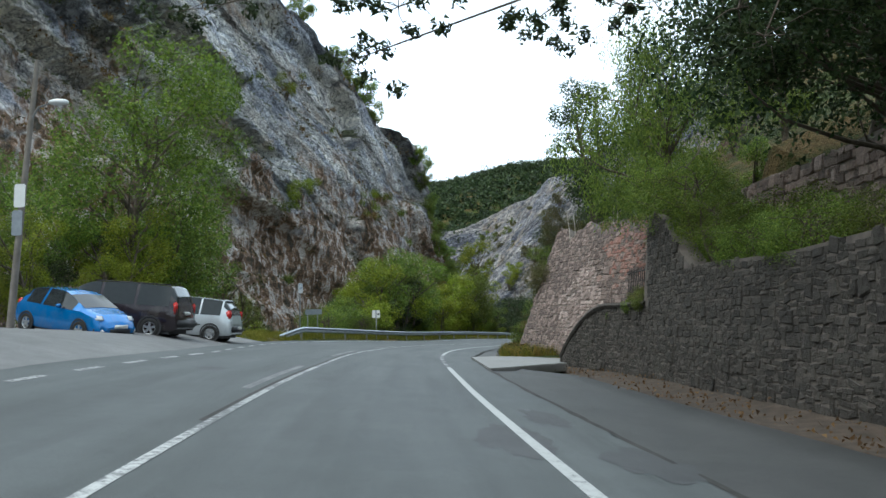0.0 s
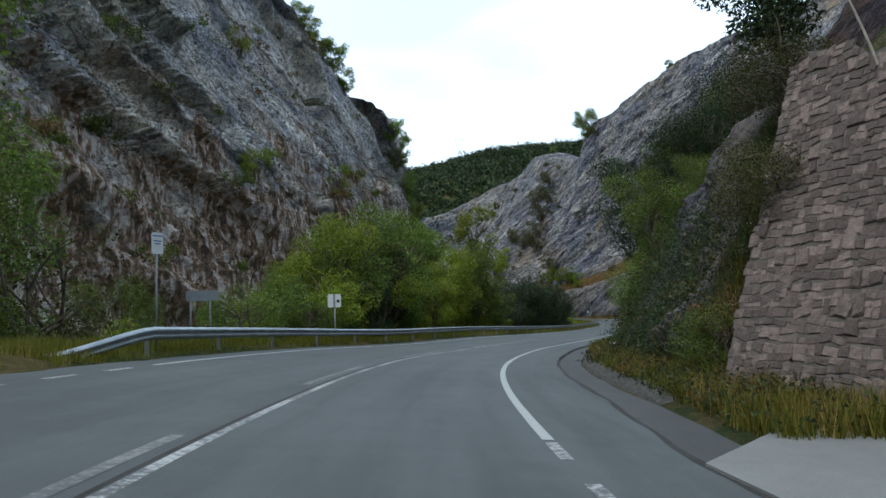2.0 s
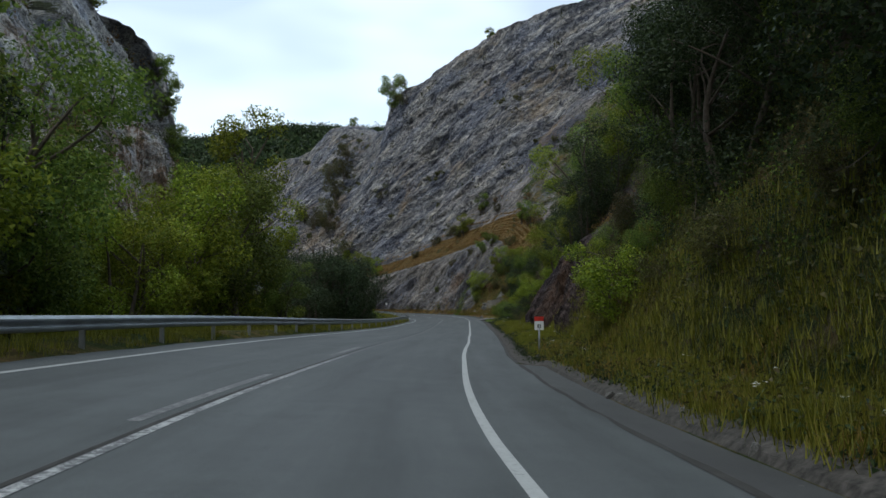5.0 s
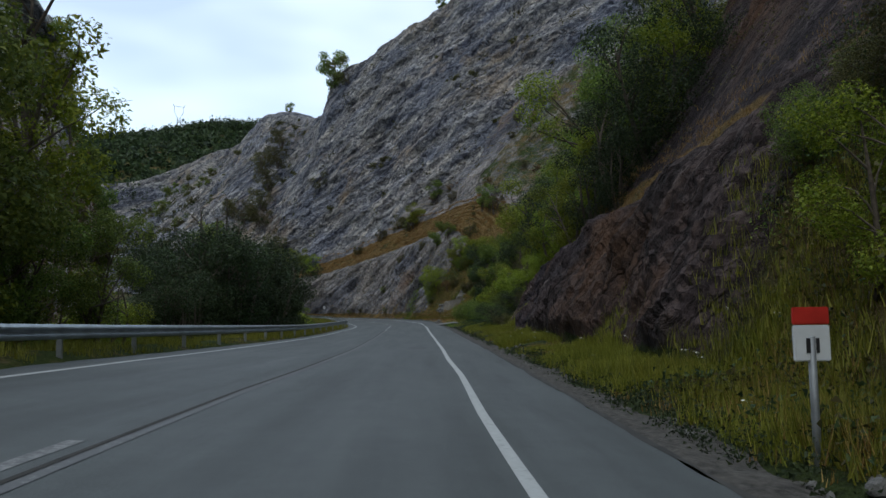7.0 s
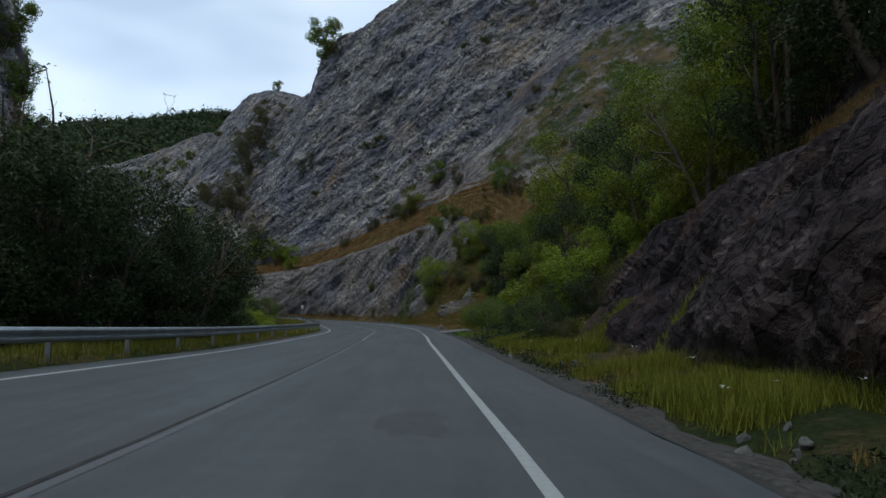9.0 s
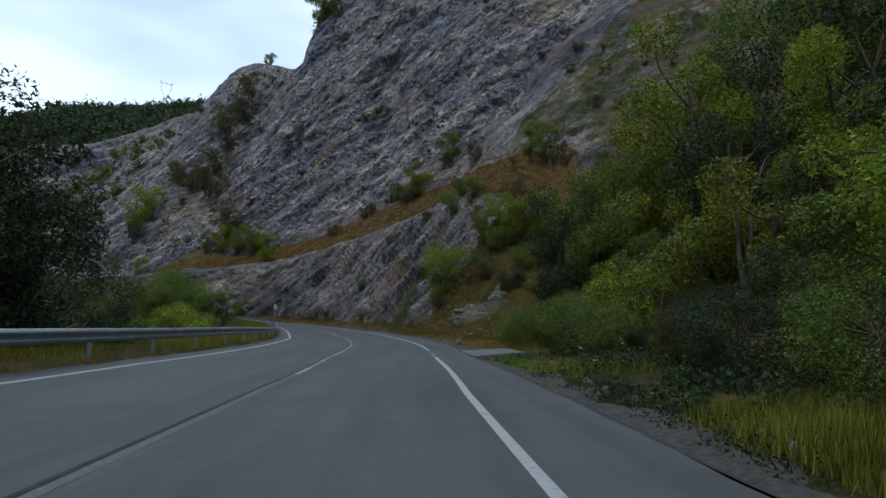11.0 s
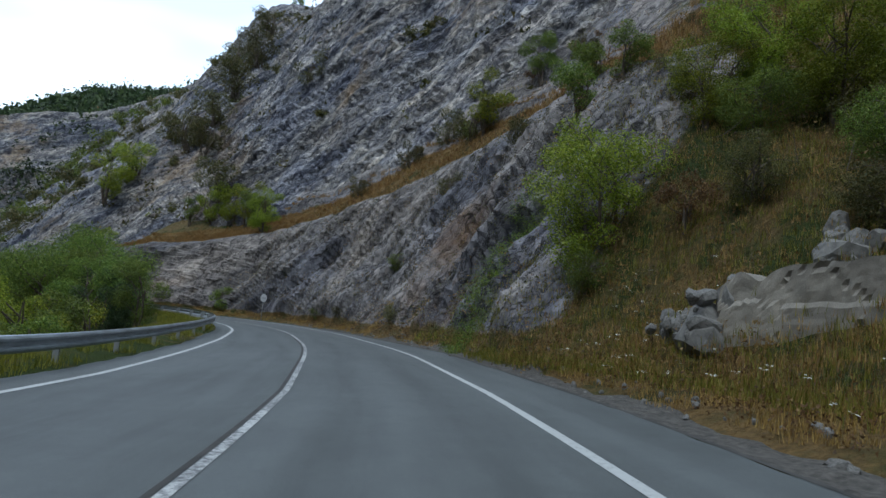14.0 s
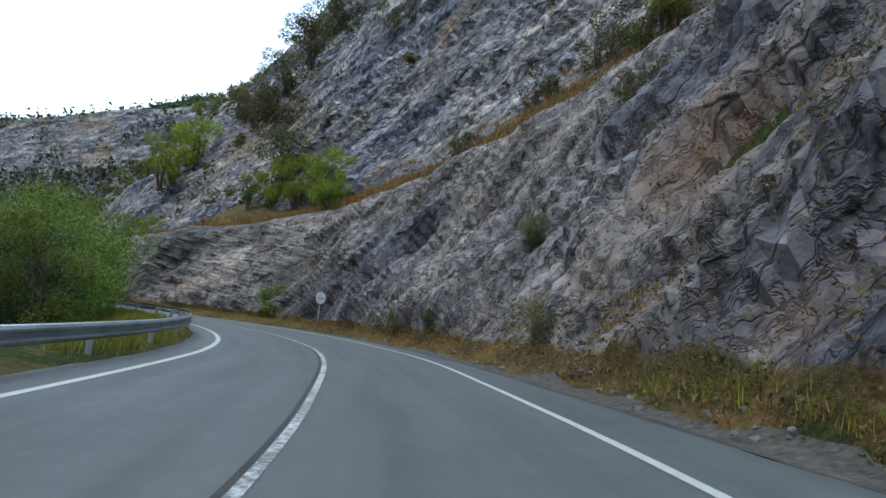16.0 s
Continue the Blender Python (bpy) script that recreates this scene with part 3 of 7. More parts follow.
def ground_z(x, y):
    shape = np.shape(x)
    s, d = along(x, y)
    x, y = np.ravel(x), np.ravel(y)
    base = at(s, d)[:, 2]
    P = np.stack([x, y, np.zeros_like(x)], -1)
    rough = fractal(P, 0.3, 3, seed=3) - 0.5
    right = bank_h(s, np.minimum(d, 45)) - 1.1
    z = base + np.where(d > 0, np.where(d > D_ASPHALT(s) + 0.1, right, -0.15), np.where(d < D_LEFT(s) - 0.7, left_h(s, d) + rough * 0.25 * smooth((D_LEFT(s) - 1.6 - d) / 2), -0.15))
    z = z - 0.35 * ((s < 32.5) & (d > -19.5) & (d < -5))
    roll = fractal(P, 0.008, 4, seed=9)
    far = np.where(y > 330, FAR_CREST(x) * smooth((y - 330) / 270) ** 0.8 * (0.94 + 0.12 * roll), -99)
    west = np.where(d < -80, 72 * smooth((-d - 75) / 50) * (0.8 + 0.4 * roll), -99)
    away = smooth((np.hypot(x - 20, y - 120) - 330) / 200)
    z = np.maximum(z, -9) * (1 - away) + away * (20 + 60 * roll)
    return np.maximum.reduce([z, far, west]).reshape(shape)


def spread(dense0, dense1, step, lo, hi, grow):
    mid = list(np.arange(dense0, dense1, step))
    a, w = dense0, step
    left = []
    while a > lo:
        w *= grow
        a -= w
        left.append(a)
    b, w, right = mid[-1], step, []
    while b < hi:
        w *= grow
        b += w
        right.append(b)
    return np.array(left[::-1] + mid + right)


gx, gy = spread(-40, 70, 1.2, -3200, 3200, 1.09), spread(-36, 250, 1.2, -2500, 3800, 1.07)
GX, GY = np.meshgrid(gx, gy, indexing="ij")
tagged(new("ground", grid_mesh("ground", np.stack([GX, GY, ground_z(GX, GY)], -1), M_SOIL, smooth=True)), "grass and scrub ground of the gorge with distant hills", "ground", kind="structure")

# ---- road, layby, gutter, paint ----
rs = np.arange(-30, 284, 1.0)


def strip(name, mat, d0, d1, h, s=rs, cols=6, wobble=0.0):
    v = np.linspace(0, 1, cols)
    a, b = d0(s), d1(s)
    if wobble:
        jag = np.stack([s * 1.0, s * 0, s * 0], -1)
        b = b + wobble * (fractal(jag, 0.7, 3, seed=5) - 0.5)
        a = a + wobble * (fractal(jag, 0.8, 3, seed=8) - 0.5)
    D = a[:, None] + (b - a)[:, None] * v
    return new(name, grid_mesh(name, at(s[:, None], D, h), mat, smooth=True))


fine_s = np.arange(-30, 284, 0.4)
road = strip("road", M_ASPHALT, lambda s: D_LEFT(s) - 0.85, D_ASPHALT, 0.0, fine_s, 16, 0.22)
lane = np.zeros((len(fine_s), 16, 4))
lane[..., 0] = (D_LEFT(fine_s) - 0.85)[:, None] + (D_ASPHALT(fine_s) - D_LEFT(fine_s) + 0.85)[:, None] * np.linspace(0, 1, 16) - D_CENTRE(fine_s)[:, None]
lane[..., 0] = lane[..., 0] / 10
lane[..., 1] = fine_s[:, None] / 100
road.data.color_attributes.new("lane", "FLOAT_COLOR", "POINT").data.foreach_set("color", lane.astype(np.float32).ravel())
tagged(road, "worn grey asphalt road with patches", "road", kind="structure")

ls = np.arange(-30, 34.5, 0.6)
LV = np.linspace(0, 1, 20)
LD = (D_LEFT(ls) - 0.5)[:, None] * (1 - LV) + LV * (-20.0 + 9 * smooth((ls - 28) / 14))[:, None]
LP = at(ls[:, None], LD, left_h(ls[:, None], LD) - 0.03 + 0.06 * smooth(LV * 12) - 0.3 * smooth((ls[:, None] - 32) / 2.4))
tagged(new("layby", grid_mesh("layby", LP, M_LAYBY, smooth=True)), "dusty pale asphalt layby beside the road", "layby", kind="structure")


def line(name, mat, d, width, h, s0, s1, label, step=0.5):
    s = np.arange(s0, s1 + 0.01, step) if s1 - s0 > 2 * step else np.array([s0, s1])
    c = d(s)
    D = np.stack([c - width / 2, c + width / 2], -1)
    return tagged(new(name, grid_mesh(name, at(s[:, None], D, h), mat)), label, "road marking", kind="structure")


line("centre_line", M_PAINT_WORN, lambda s: D_CENTRE(s) + 0.06, 0.11, 0.006, -30, 74, "worn white centre line")
line("centre_line", M_PAINT_LOST, lambda s: D_CENTRE(s) + 0.06, 0.11, 0.006, 74, 131, "almost worn-off centre line")
line("centre_line", M_PAINT_WORN, lambda s: D_CENTRE(s) + 0.06, 0.11, 0.006, 131, 283, "worn white centre line")
line("centre_seam", M_SEAM, lambda s: D_CENTRE(s) - 0.04, 0.06, 0.005, 8, 283, "dark tarred joint beside the centre line")
line("edge_line", M_PAINT, D_EDGE, 0.13, 0.006, -30, 20.5, "white edge line")
line("edge_line", M_PAINT, D_EDGE, 0.13, 0.006, 30.5, 139.4, "white edge line")
line("edge_line", M_PAINT, D_EDGE, 0.13, 0.006, 145.4, 283, "white edge line")
for a, b in ((21.6, 30.2), (140.1, 145.2)):
    for k in np.arange(a, b, 1.95):
        line("edge_dash", M_PAINT_WORN, D_EDGE, 0.13, 0.006, k, k + 0.95, "short white edge dash")
line("far_edge_line", M_PAINT, D_LEFT, 0.14, 0.006, 38, 283, "white edge line on the far side")
for k in np.arange(-28, 37, 2.0):
    line("far_edge_dash", M_PAINT_WORN, D_LEFT, 0.14, 0.006, k, k + 1.0, "short worn dash along the layby")
for k in (-14, 11.5, 24, 36, 48.0, 60.5, 73):
    line("old_dash", M_PAINT_GHOST, lambda s: D_CENTRE(s) - 0.28, 0.14, 0.005, k, k + 6.0, "faded old centre dash")

tagged(strip("gutter_seam", M_SEAM, lambda s: D_ASPHALT(s) - 0.03, lambda s: D_ASPHALT(s) + 0.06, 0.004, fine_s, 2, 0.12), "dirty joint at the asphalt's edge", "joint", kind="structure")
gs = np.arange(-30, 75, 0.5)
GW = (1 + 1.05 * smooth((21 - gs) / 2))[:, None]
GD = D_ASPHALT(gs)[:, None] + GW * np.array([0.0, 0.45, 0.9, 1.15, 1.2]) + np.array([-0.3, 0, 0, 0, 0])
GH = np.where(gs[:, None] < 31, np.array([-0.02, -0.06, -0.05, 0.03, -0.25]), np.array([-0.02, -0.05, -0.05, -0.06, -0.09]))
tagged(new("gutter", grid_mesh("gutter", at(gs[:, None], GD, GH), M_GUTTER, smooth=True)), "grey concrete gutter strip beside the road", "gutter", kind="structure")


def slab(name, corners, thick, label, mat=M_CONCRETE):
    """A concrete bridge slab over the ditch: plan corners (s, d, h)."""
    bm = bmesh.new()
    top = [bm.verts.new(at(*c)) for c in corners]
    f = bm.faces.new(top)
    r = bmesh.ops.extrude_face_region(bm, geom=[f])
    bmesh.ops.translate(bm, verts=[v for v in r["geom"] if isinstance(v, bmesh.types.BMVert)], vec=(0, 0, -thick))
    bmesh.ops.recalc_face_normals(bm, faces=bm.faces)
    bmesh.ops.bevel(bm, geom=bm.edges[:], offset=0.03, segments=2, affect="EDGES")
    return tagged(new(name, bm_mesh(name, bm, mat)), label, "slab", kind="structure")


slab("driveway_slab_1", [(20.5, 2.55, 0.03), (23.0, 5.2, 0.2), (25.2, 8.6, 0.3), (31.0, 8.4, 0.25), (33.0, 5.2, 0.12), (29.3, 2.45, 0.03)], 0.28, "pale concrete driveway slab over the ditch")
slab("driveway_slab_2", [(139.2, 2.8, 0.03), (139.4, 3.8, 0.1), (139.9, 4.8, 0.14), (143.6, 4.8, 0.14), (143.8, 2.9, 0.03)], 0.22, "grey concrete slab across the ditch", M_SLAB_OLD)


# ---- the right-hand bank ----
bs = np.concatenate([np.arange(-30, 84, 0.5), np.arange(84, 121, 0.24), np.arange(121, 158, 0.45), np.arange(158, 216, 0.22), np.arange(216, 284, 0.8)])
bv = np.concatenate([np.linspace(0, 1, 10)[:-1], 1 + np.linspace(0, 1, 46)[:-1], 2 + np.linspace(0, 1, 34) ** 1.5])


def bank_d(s, v):
    e, b, w = D_ASPHALT(s) + 0.15, BANK_B(s), BANK_W(s)
    return np.where(v < 1, e + (b - e) * v, np.where(v < 2, b + w * (v - 1), b + w + 44 * (v - 2)))


BS, BV = np.meshgrid(bs, bv, indexing="ij")
BD = bank_d(BS, BV)
BP = at(BS, BD, bank_h(BS, BD) - 0.02 - 0.22 * (BS < 23.8) * (BV < 1))
BN = grid_normals(BP)
if BN[..., 2].mean() < 0:
    BN = -BN


def terraced(x, k):
    """Steps of 1/k with sloping risers."""
    i = np.floor(x * k)
    return (i + smooth((x * k - i - 0.25) / 0.5)) / k


def rock_zone(s):
    """How far the steep part is bare rock, 0 to 1."""
    return np.clip(smooth((s - 84) / 4) * smooth((120 - s) / 5) + smooth((s - 166) / 5) + 0.75 * smooth((s - 37) / 3) * smooth((58 - s) / 8) + 0.3 * smooth((s - 50) / 8) * smooth((84 - s) / 4) + 0.3 * smooth((s - 120) / 4) * smooth((160 - s) / 3), 0, 1)


steepness = np.where(BV < 1, 0.06 * BV, np.where(BV < 2, smooth((BV - 1) * 6), 1 - 0.55 * smooth((BV - 2) * 4)))
zone = rock_zone(BS) * steepness
on_bench = smooth((BV - 1.96) / 0.03) * smooth((2.135 - BV) / 0.02) * smooth((BS - 166) / 4) + smooth((BV - 1.99) / 0.02) * smooth((2.03 - BV) / 0.01) * smooth((BS - 84) / 3) * smooth((122 - BS) / 3)
zone = np.maximum(zone, 0.95 * smooth((BV - 2.025) / 0.01) * smooth((BS - 82) / 4) * smooth((113 - BS) / 4))
zone = zone * (1 - 0.6 * smooth((BS - 148) / 4) * smooth((170 - BS) / 5) * smooth((BV - 1.6) / 0.3))
zone = np.where((BV > 2.1) & (BS < 196) & (BS > 130), zone * (0.35 + 0.45 * smooth((BS - 160) / 6) + 0.2 * smooth((BS - 184) / 10)), zone)
zone = np.where((BV > 2.05) & (BS > 219), zone * 0.25, zone)
zone = np.clip(np.where((BV > 2.1) & (BS > 188) & (BS < 219), np.clip(zone * 2, 0, 1), zone) * (1 - 0.93 * np.clip(on_bench, 0, 1)), 0, 1)
tilted = np.stack([BP[..., 0] * 0.7, BP[..., 1] * 0.45 - BP[..., 2] * 0.35, BP[..., 2] * 0.9 + BP[..., 1] * 0.75], -1)
sheets = np.stack([BD * 0.3, BS * 0.3 - BP[..., 2] * 0.2, BP[..., 2] * 1.0 + BS * 0.85], -1) + 0.5 * (fractal(BP, 0.25, 3, seed=26) - 0.5)[..., None]
chop = 1.8 * (fractal(tilted, 0.14, 3, seed=21, ridged=True) - 0.55) + 1.35 * (fractal(sheets, 0.42, 4, 0.6, seed=22, ridged=True) - 0.55)
chop += np.where(BS < 125, 0.25, 1.0) * (0.9 * (terraced(vnoise(sheets, 0.5, 31), 4) - 0.5) + 0.55 * (terraced(vnoise(sheets, 1.3, 37), 3) - 0.5))
chop += np.where(BS < 125, 0.5, 0.2) * (fractal(BP, 1.1, 4, 0.65, seed=29, ridged=True) - 0.55)
chop = chop * (1 - 0.75 * smooth((BV - 1.7) / 0.25) * (BV < 2.1))
soft = 0.35 * (fractal(BP, 0.4, 3, seed=23) - 0.5)
chop = chop * np.where(BS < 60, 1.2, np.where(BS < 130, 0.85, 1.0))
wall_gap = np.where((BS > 20) & (BS < 36.5), 0.15, 1.0) * np.where(BS < 20, 0.2, 1.0)
BP2 = BP + BN * ((zone * chop + (0.15 + 0.85 * np.clip(BV - 0.6, 0, 1)) * soft) * wall_gap)[..., None]
hill = grid_mesh("hillside", BP2, M_HILL)
bench = np.where((BV > 1.93) & (BV < 2.145) & (BS > 168), 1.0, np.where((BV > 1.97) & (BV < 2.03) & (BS > 86) & (BS < 120), 0.9, np.where((BS > 146) & (BV > 1.2), np.where((BS > 130) & (BV > 2.145), 0.08, 0.42), 0.35 * (BV > 1.9) + 0.5 * ((BV > 0.2) & (BS > 146)))))
paint = np.stack([np.clip(zone * 1.15, 0, 1), smooth((BS - 125) / 12) + 0.5 * smooth((66 - BS) / 10) * smooth((BS - 30) / 6) + smooth((34 - BS) / 6), bench, np.ones_like(BS)], -1)
attr = hill.color_attributes.new("surface", "FLOAT_COLOR", "POINT")
attr.data.foreach_set("color", paint.reshape(-1, 4).astype(np.float32).ravel())
tagged(new("hillside", hill), "steep bank of rock, soil and dry grass", "hillside", kind="structure")


# ---- the cliffs ----
def cliff(name, rows, mat, label, res, seed, amp=1.0, back=26.0, belly=0.0, dip=0.55, roofs=0.0):
    """A rock face through rows of (base x, y, z, top x, y, z), broken up by beds and cracks, with a shoulder behind it."""
    R = np.array(rows, float)
    lens = np.r_[0, np.cumsum(np.linalg.norm(np.diff((R[:, :3] + R[:, 3:]) / 2, axis=0), axis=1))]
    u = np.arange(0, lens[-1], res)
    # smooth the plan a little along u
    C = np.stack([np.interp(u, lens, R[:, k]) for k in range(6)], -1)
    k = max(int(3 / res), 1)
    ker = np.ones(2 * k + 1) / (2 * k + 1)
    C = np.stack([np.convolve(np.pad(C[:, j], k, mode="edge"), ker, "valid") for j in range(6)], -1)
    nv = int(np.max(np.linalg.norm(R[:, 3:] - R[:, :3], axis=1)) / res) + 2
    v = np.linspace(0, 1, nv)[None, :, None]
    crest = 1 + 0.07 * (fractal(np.stack([u, u * 0, u * 0], -1), 0.06, 4, seed=seed + 2) - 0.5)
    up = (C[:, None, 3:] - C[:, None, :3]) * crest[:, None, None]
    P = C[:, None, :3] + up * v
    side = np.cross(np.gradient(C[:, :3], axis=0), up[:, 0])
    side /= np.linalg.norm(side, axis=1)[:, None]
    if np.mean((side * up[:, 0])[:, :2].sum(1)) > 0:
        side = -side
    N = np.broadcast_to(side[:, None, :], P.shape)
    q = P
    bed = np.stack([q[..., 0] * 0.7, q[..., 1] * 0.5 - 0.35 * q[..., 2], q[..., 2] * 0.9 + dip * q[..., 1]], -1)
    thin_bed = bed * np.array([0.46, 0.48, 1.12]) + 2.4 * (fractal(q, 0.09, 3, seed=seed + 19) - 0.5)[..., None]
    disp = 6.0 * (fractal(q, 0.028, 3, seed=seed) - 0.5)
    disp = disp + 2.2 * (fractal(bed, 0.075, 3, 0.5, seed + 5, True) - 0.6)
    disp = disp + 1.7 * (fractal(thin_bed, 0.22, 4, 0.6, seed + 7, True) - 0.6)
    disp = disp + 1.1 * (np.round(vnoise(thin_bed, 0.34, seed + 11) * 5) / 5 - 0.5) + 0.85 * (np.round(vnoise(thin_bed, 0.8, seed + 13) * 4) / 4 - 0.5)
    if roofs:
        thin = bed * np.array([0.3, 0.2, 1.0]) + 3.0 * (fractal(q, 0.06, 3, seed=seed + 21) - 0.5)[..., None]
        lev = vnoise(thin, 0.12, seed + 23) * 3.2
        disp = disp + roofs * (np.floor(lev) + smooth((lev - np.floor(lev)) * 5) - 1.6)
    disp = disp + belly * np.sin(np.pi * v[..., 0])
    P = P + N * (amp * disp)[..., None]
    hor = np.stack([side[:, 0], side[:, 1], np.zeros(len(u))], -1)
    hor /= np.linalg.norm(hor, axis=1)[:, None]
    rows_back = [P]
    for t in np.linspace(0.04, 1, 9):
        step = P[:, -1:, :] - hor[:, None, :] * back * t + np.array([0, 0, 1.0]) * (3.5 * np.sin(t * 2.4) - 6 * t * t)
        rows_back.append(step + 0.8 * (fractal(step, 0.2, 3, seed=seed + 3) - 0.5)[..., None])
    P = np.concatenate(rows_back, 1)
    ob = new(name, grid_mesh(name, P, mat))
    return tagged(ob, label, "cliff", kind="structure"), P, nv


RIGHT_CLIFF = [(98, 146, 8, 114, 158, 76), (72, 168, 9, 93, 182, 72), (58, 192, 8, 77, 199, 68.5), (49, 212, 7, 66, 216, 64), (38, 228, 6, 54, 238, 57), (36, 230, 6, 53.6, 246, 50.5), (30, 237, 5, 51.7, 264, 53.3), (24, 245, 5, 47.9, 278, 57.7), (17, 254, 4, 46, 287, 60), (6, 270, 2, 35, 298, 46), (-6, 290, 0, 20, 320, 38), (-10, 330, -2, -2, 348, 24), (-40, 355, -4, -34, 375, 14)]
LEFT_CLIFF = [(-95, -10, -4, -120, 0, 84), (-66, 50, -4, -92, 62, 90), (-50, 95, -5, -70, 108, 90), (-37, 130, -5, -52, 150, 86), (-25, 160, -5, -37, 178, 79), (-13, 186, -5, -24, 201, 67), (-7, 208, -5, -19, 222, 62), (-3, 226, -5, -14, 238, 57), (-1, 236, -5, -11, 244, 46), (-1, 244, -5, -7, 250, 29), (-2, 250, -5, -6, 255, 10)]
FAR_CLIFF = [(56, 312, 22, 60, 322, 64), (44, 312, 20, 47, 324, 61), (30, 320, 16, 34, 333, 56), (18, 326, 12, 21, 340, 51), (6, 330, 10, 9, 344, 46), (-12, 334, 8, -10, 349, 44), (-32, 338, 8, -30, 352, 39), (-64, 346, 6, -62, 360, 34), (-110, 350, 4, -112, 366, 30)]
_, CLIFF_R, NV_R = cliff("cliff_right", RIGHT_CLIFF, M_ROCK, "grey limestone cliff with cracked beds and shrubs", 0.46, 3)
_, CLIFF_L, NV_L = cliff("cliff_left", LEFT_CLIFF, M_ROCK_L, "banded limestone cliff with rust-brown ledges", 0.6, 57, 1.0, dip=0.42, roofs=5.0)
_, CLIFF_F, NV_F = cliff("cliff_far", FAR_CLIFF, M_ROCK, "distant grey limestone cliff band", 0.9, 91, 0.6, back=40.0)

ds = np.arange(-30, 25, 0.5)
DV = np.linspace(0, 1, 10)
DD = (D_ASPHALT(ds) + 2.3)[:, None] * (1 - DV) + DV * (6.4 - 0.9 * smooth((ds - 18) / 6))[:, None]
dirt = at(ds[:, None], DD, 0.0)
dirt[..., 2] += -0.02 + 0.22 * DV**2 + 0.12 * (fractal(dirt, 0.9, 4, seed=61) - 0.5) - 0.35 * np.exp(-(((ds[:, None] - 22.5) / 1.6) ** 2)) * (DV < 0.6)
tagged(new("ditch", grid_mesh("ditch", dirt, M_SOILDARK, smooth=True)), "dark soil and leaf litter below the wall", "ditch", kind="structure")


# stony, crumbling edge between the asphalt and the grass
es = np.concatenate([np.arange(34.2, 139, 0.16), np.arange(144.6, 216, 0.16)])
EV = np.linspace(0, 1, 9)
EW = 0.5 + 0.7 * fractal(np.stack([es, es * 0, es * 0], -1), 0.6, 3, seed=67)
ED = D_ASPHALT(es)[:, None] + 0.06 + 0.7 * smooth((76 - es) / 2)[:, None] + EW[:, None] * EV
EP = at(es[:, None], ED, 0.0)
ends = smooth(np.abs(es - 34.2) / 1.5) * smooth(np.abs(es - 139) / 1.5) * smooth(np.abs(es - 144.6) / 1.5) * smooth((216 - es) / 2)
EP[..., 2] += -0.12 + 0.1 * ends[:, None] + 0.05 * smooth((76 - es) / 2)[:, None] * ends[:, None] + bank_h(es[:, None], ED) + ends[:, None] * (0.17 - 0.1 * smooth((76 - es) / 2)[:, None]) * np.sin(np.pi * np.clip(EV * 1.1, 0, 1)) ** 0.7 * fractal(EP, 2.2, 4, 0.6, seed=68)
EP[:, 0, 2] -= 0.08 * smooth((76 - es) / 2)
edge_mesh = grid_mesh("stony_edge", EP, M_GRAVEL)
gap = [i for i, p in enumerate(edge_mesh.polygons) if abs(es[p.vertices[0] // 9] - es[p.vertices[1] // 9]) > 1]
if gap:
    bmg = bmesh.new()
    bmg.from_mesh(edge_mesh)
    bmg.faces.ensure_lookup_table()
    bmesh.ops.delete(bmg, geom=[bmg.faces[i] for i in gap], context="FACES")
    bmg.to_mesh(edge_mesh)
    bmg.free()
tagged(new("stony_edge", edge_mesh), "crumbling stony soil edge beside the asphalt", "verge", kind="structure")

# dark stains and tar patches on the road
for s_, d_, ls_, ld_ in ((101.3, 0.1, 0.9, 0.38), (9.4, 2.0, 0.8, 0.3), (7.6, 1.3, 1.0, 0.4), (6.4, 2.3, 0.7, 0.35), (14.5, -3.6, 0.5, 0.25), (11.0, -8.0, 1.4, 0.35), (13.5, -8.6, 1.0, 0.3), (165.5, 1.35, 0.2, 0.12), (150.5, 0.2, 0.3, 0.16)):
    a_ = np.linspace(0, 2 * np.pi, 72, endpoint=False)
    rad = 0.35 + 1.3 * fractal(np.stack([np.cos(a_) * 2 + s_, np.sin(a_) * 2, a_ * 0], -1), 0.9, 5, 0.65, seed=15)
    rim = at(s_ + ls_ * rad * np.cos(a_), d_ + ld_ * rad * np.sin(a_))
    lift_ = 0.004 if d_ > -5 else float(left_h(s_, d_)) + 0.045
    rim[:, 2] += lift_
    mid_ = at(s_, d_, lift_)
    V_ = np.concatenate([rim, mid_[None]])
    F_ = np.array([(k, (k + 1) % 72, 72) for k in range(72)])
    tagged(new("road_patch", mesh_from("road_patch", V_, F_, M_STAIN)), "dark stain on the asphalt", "stain", kind="structure")


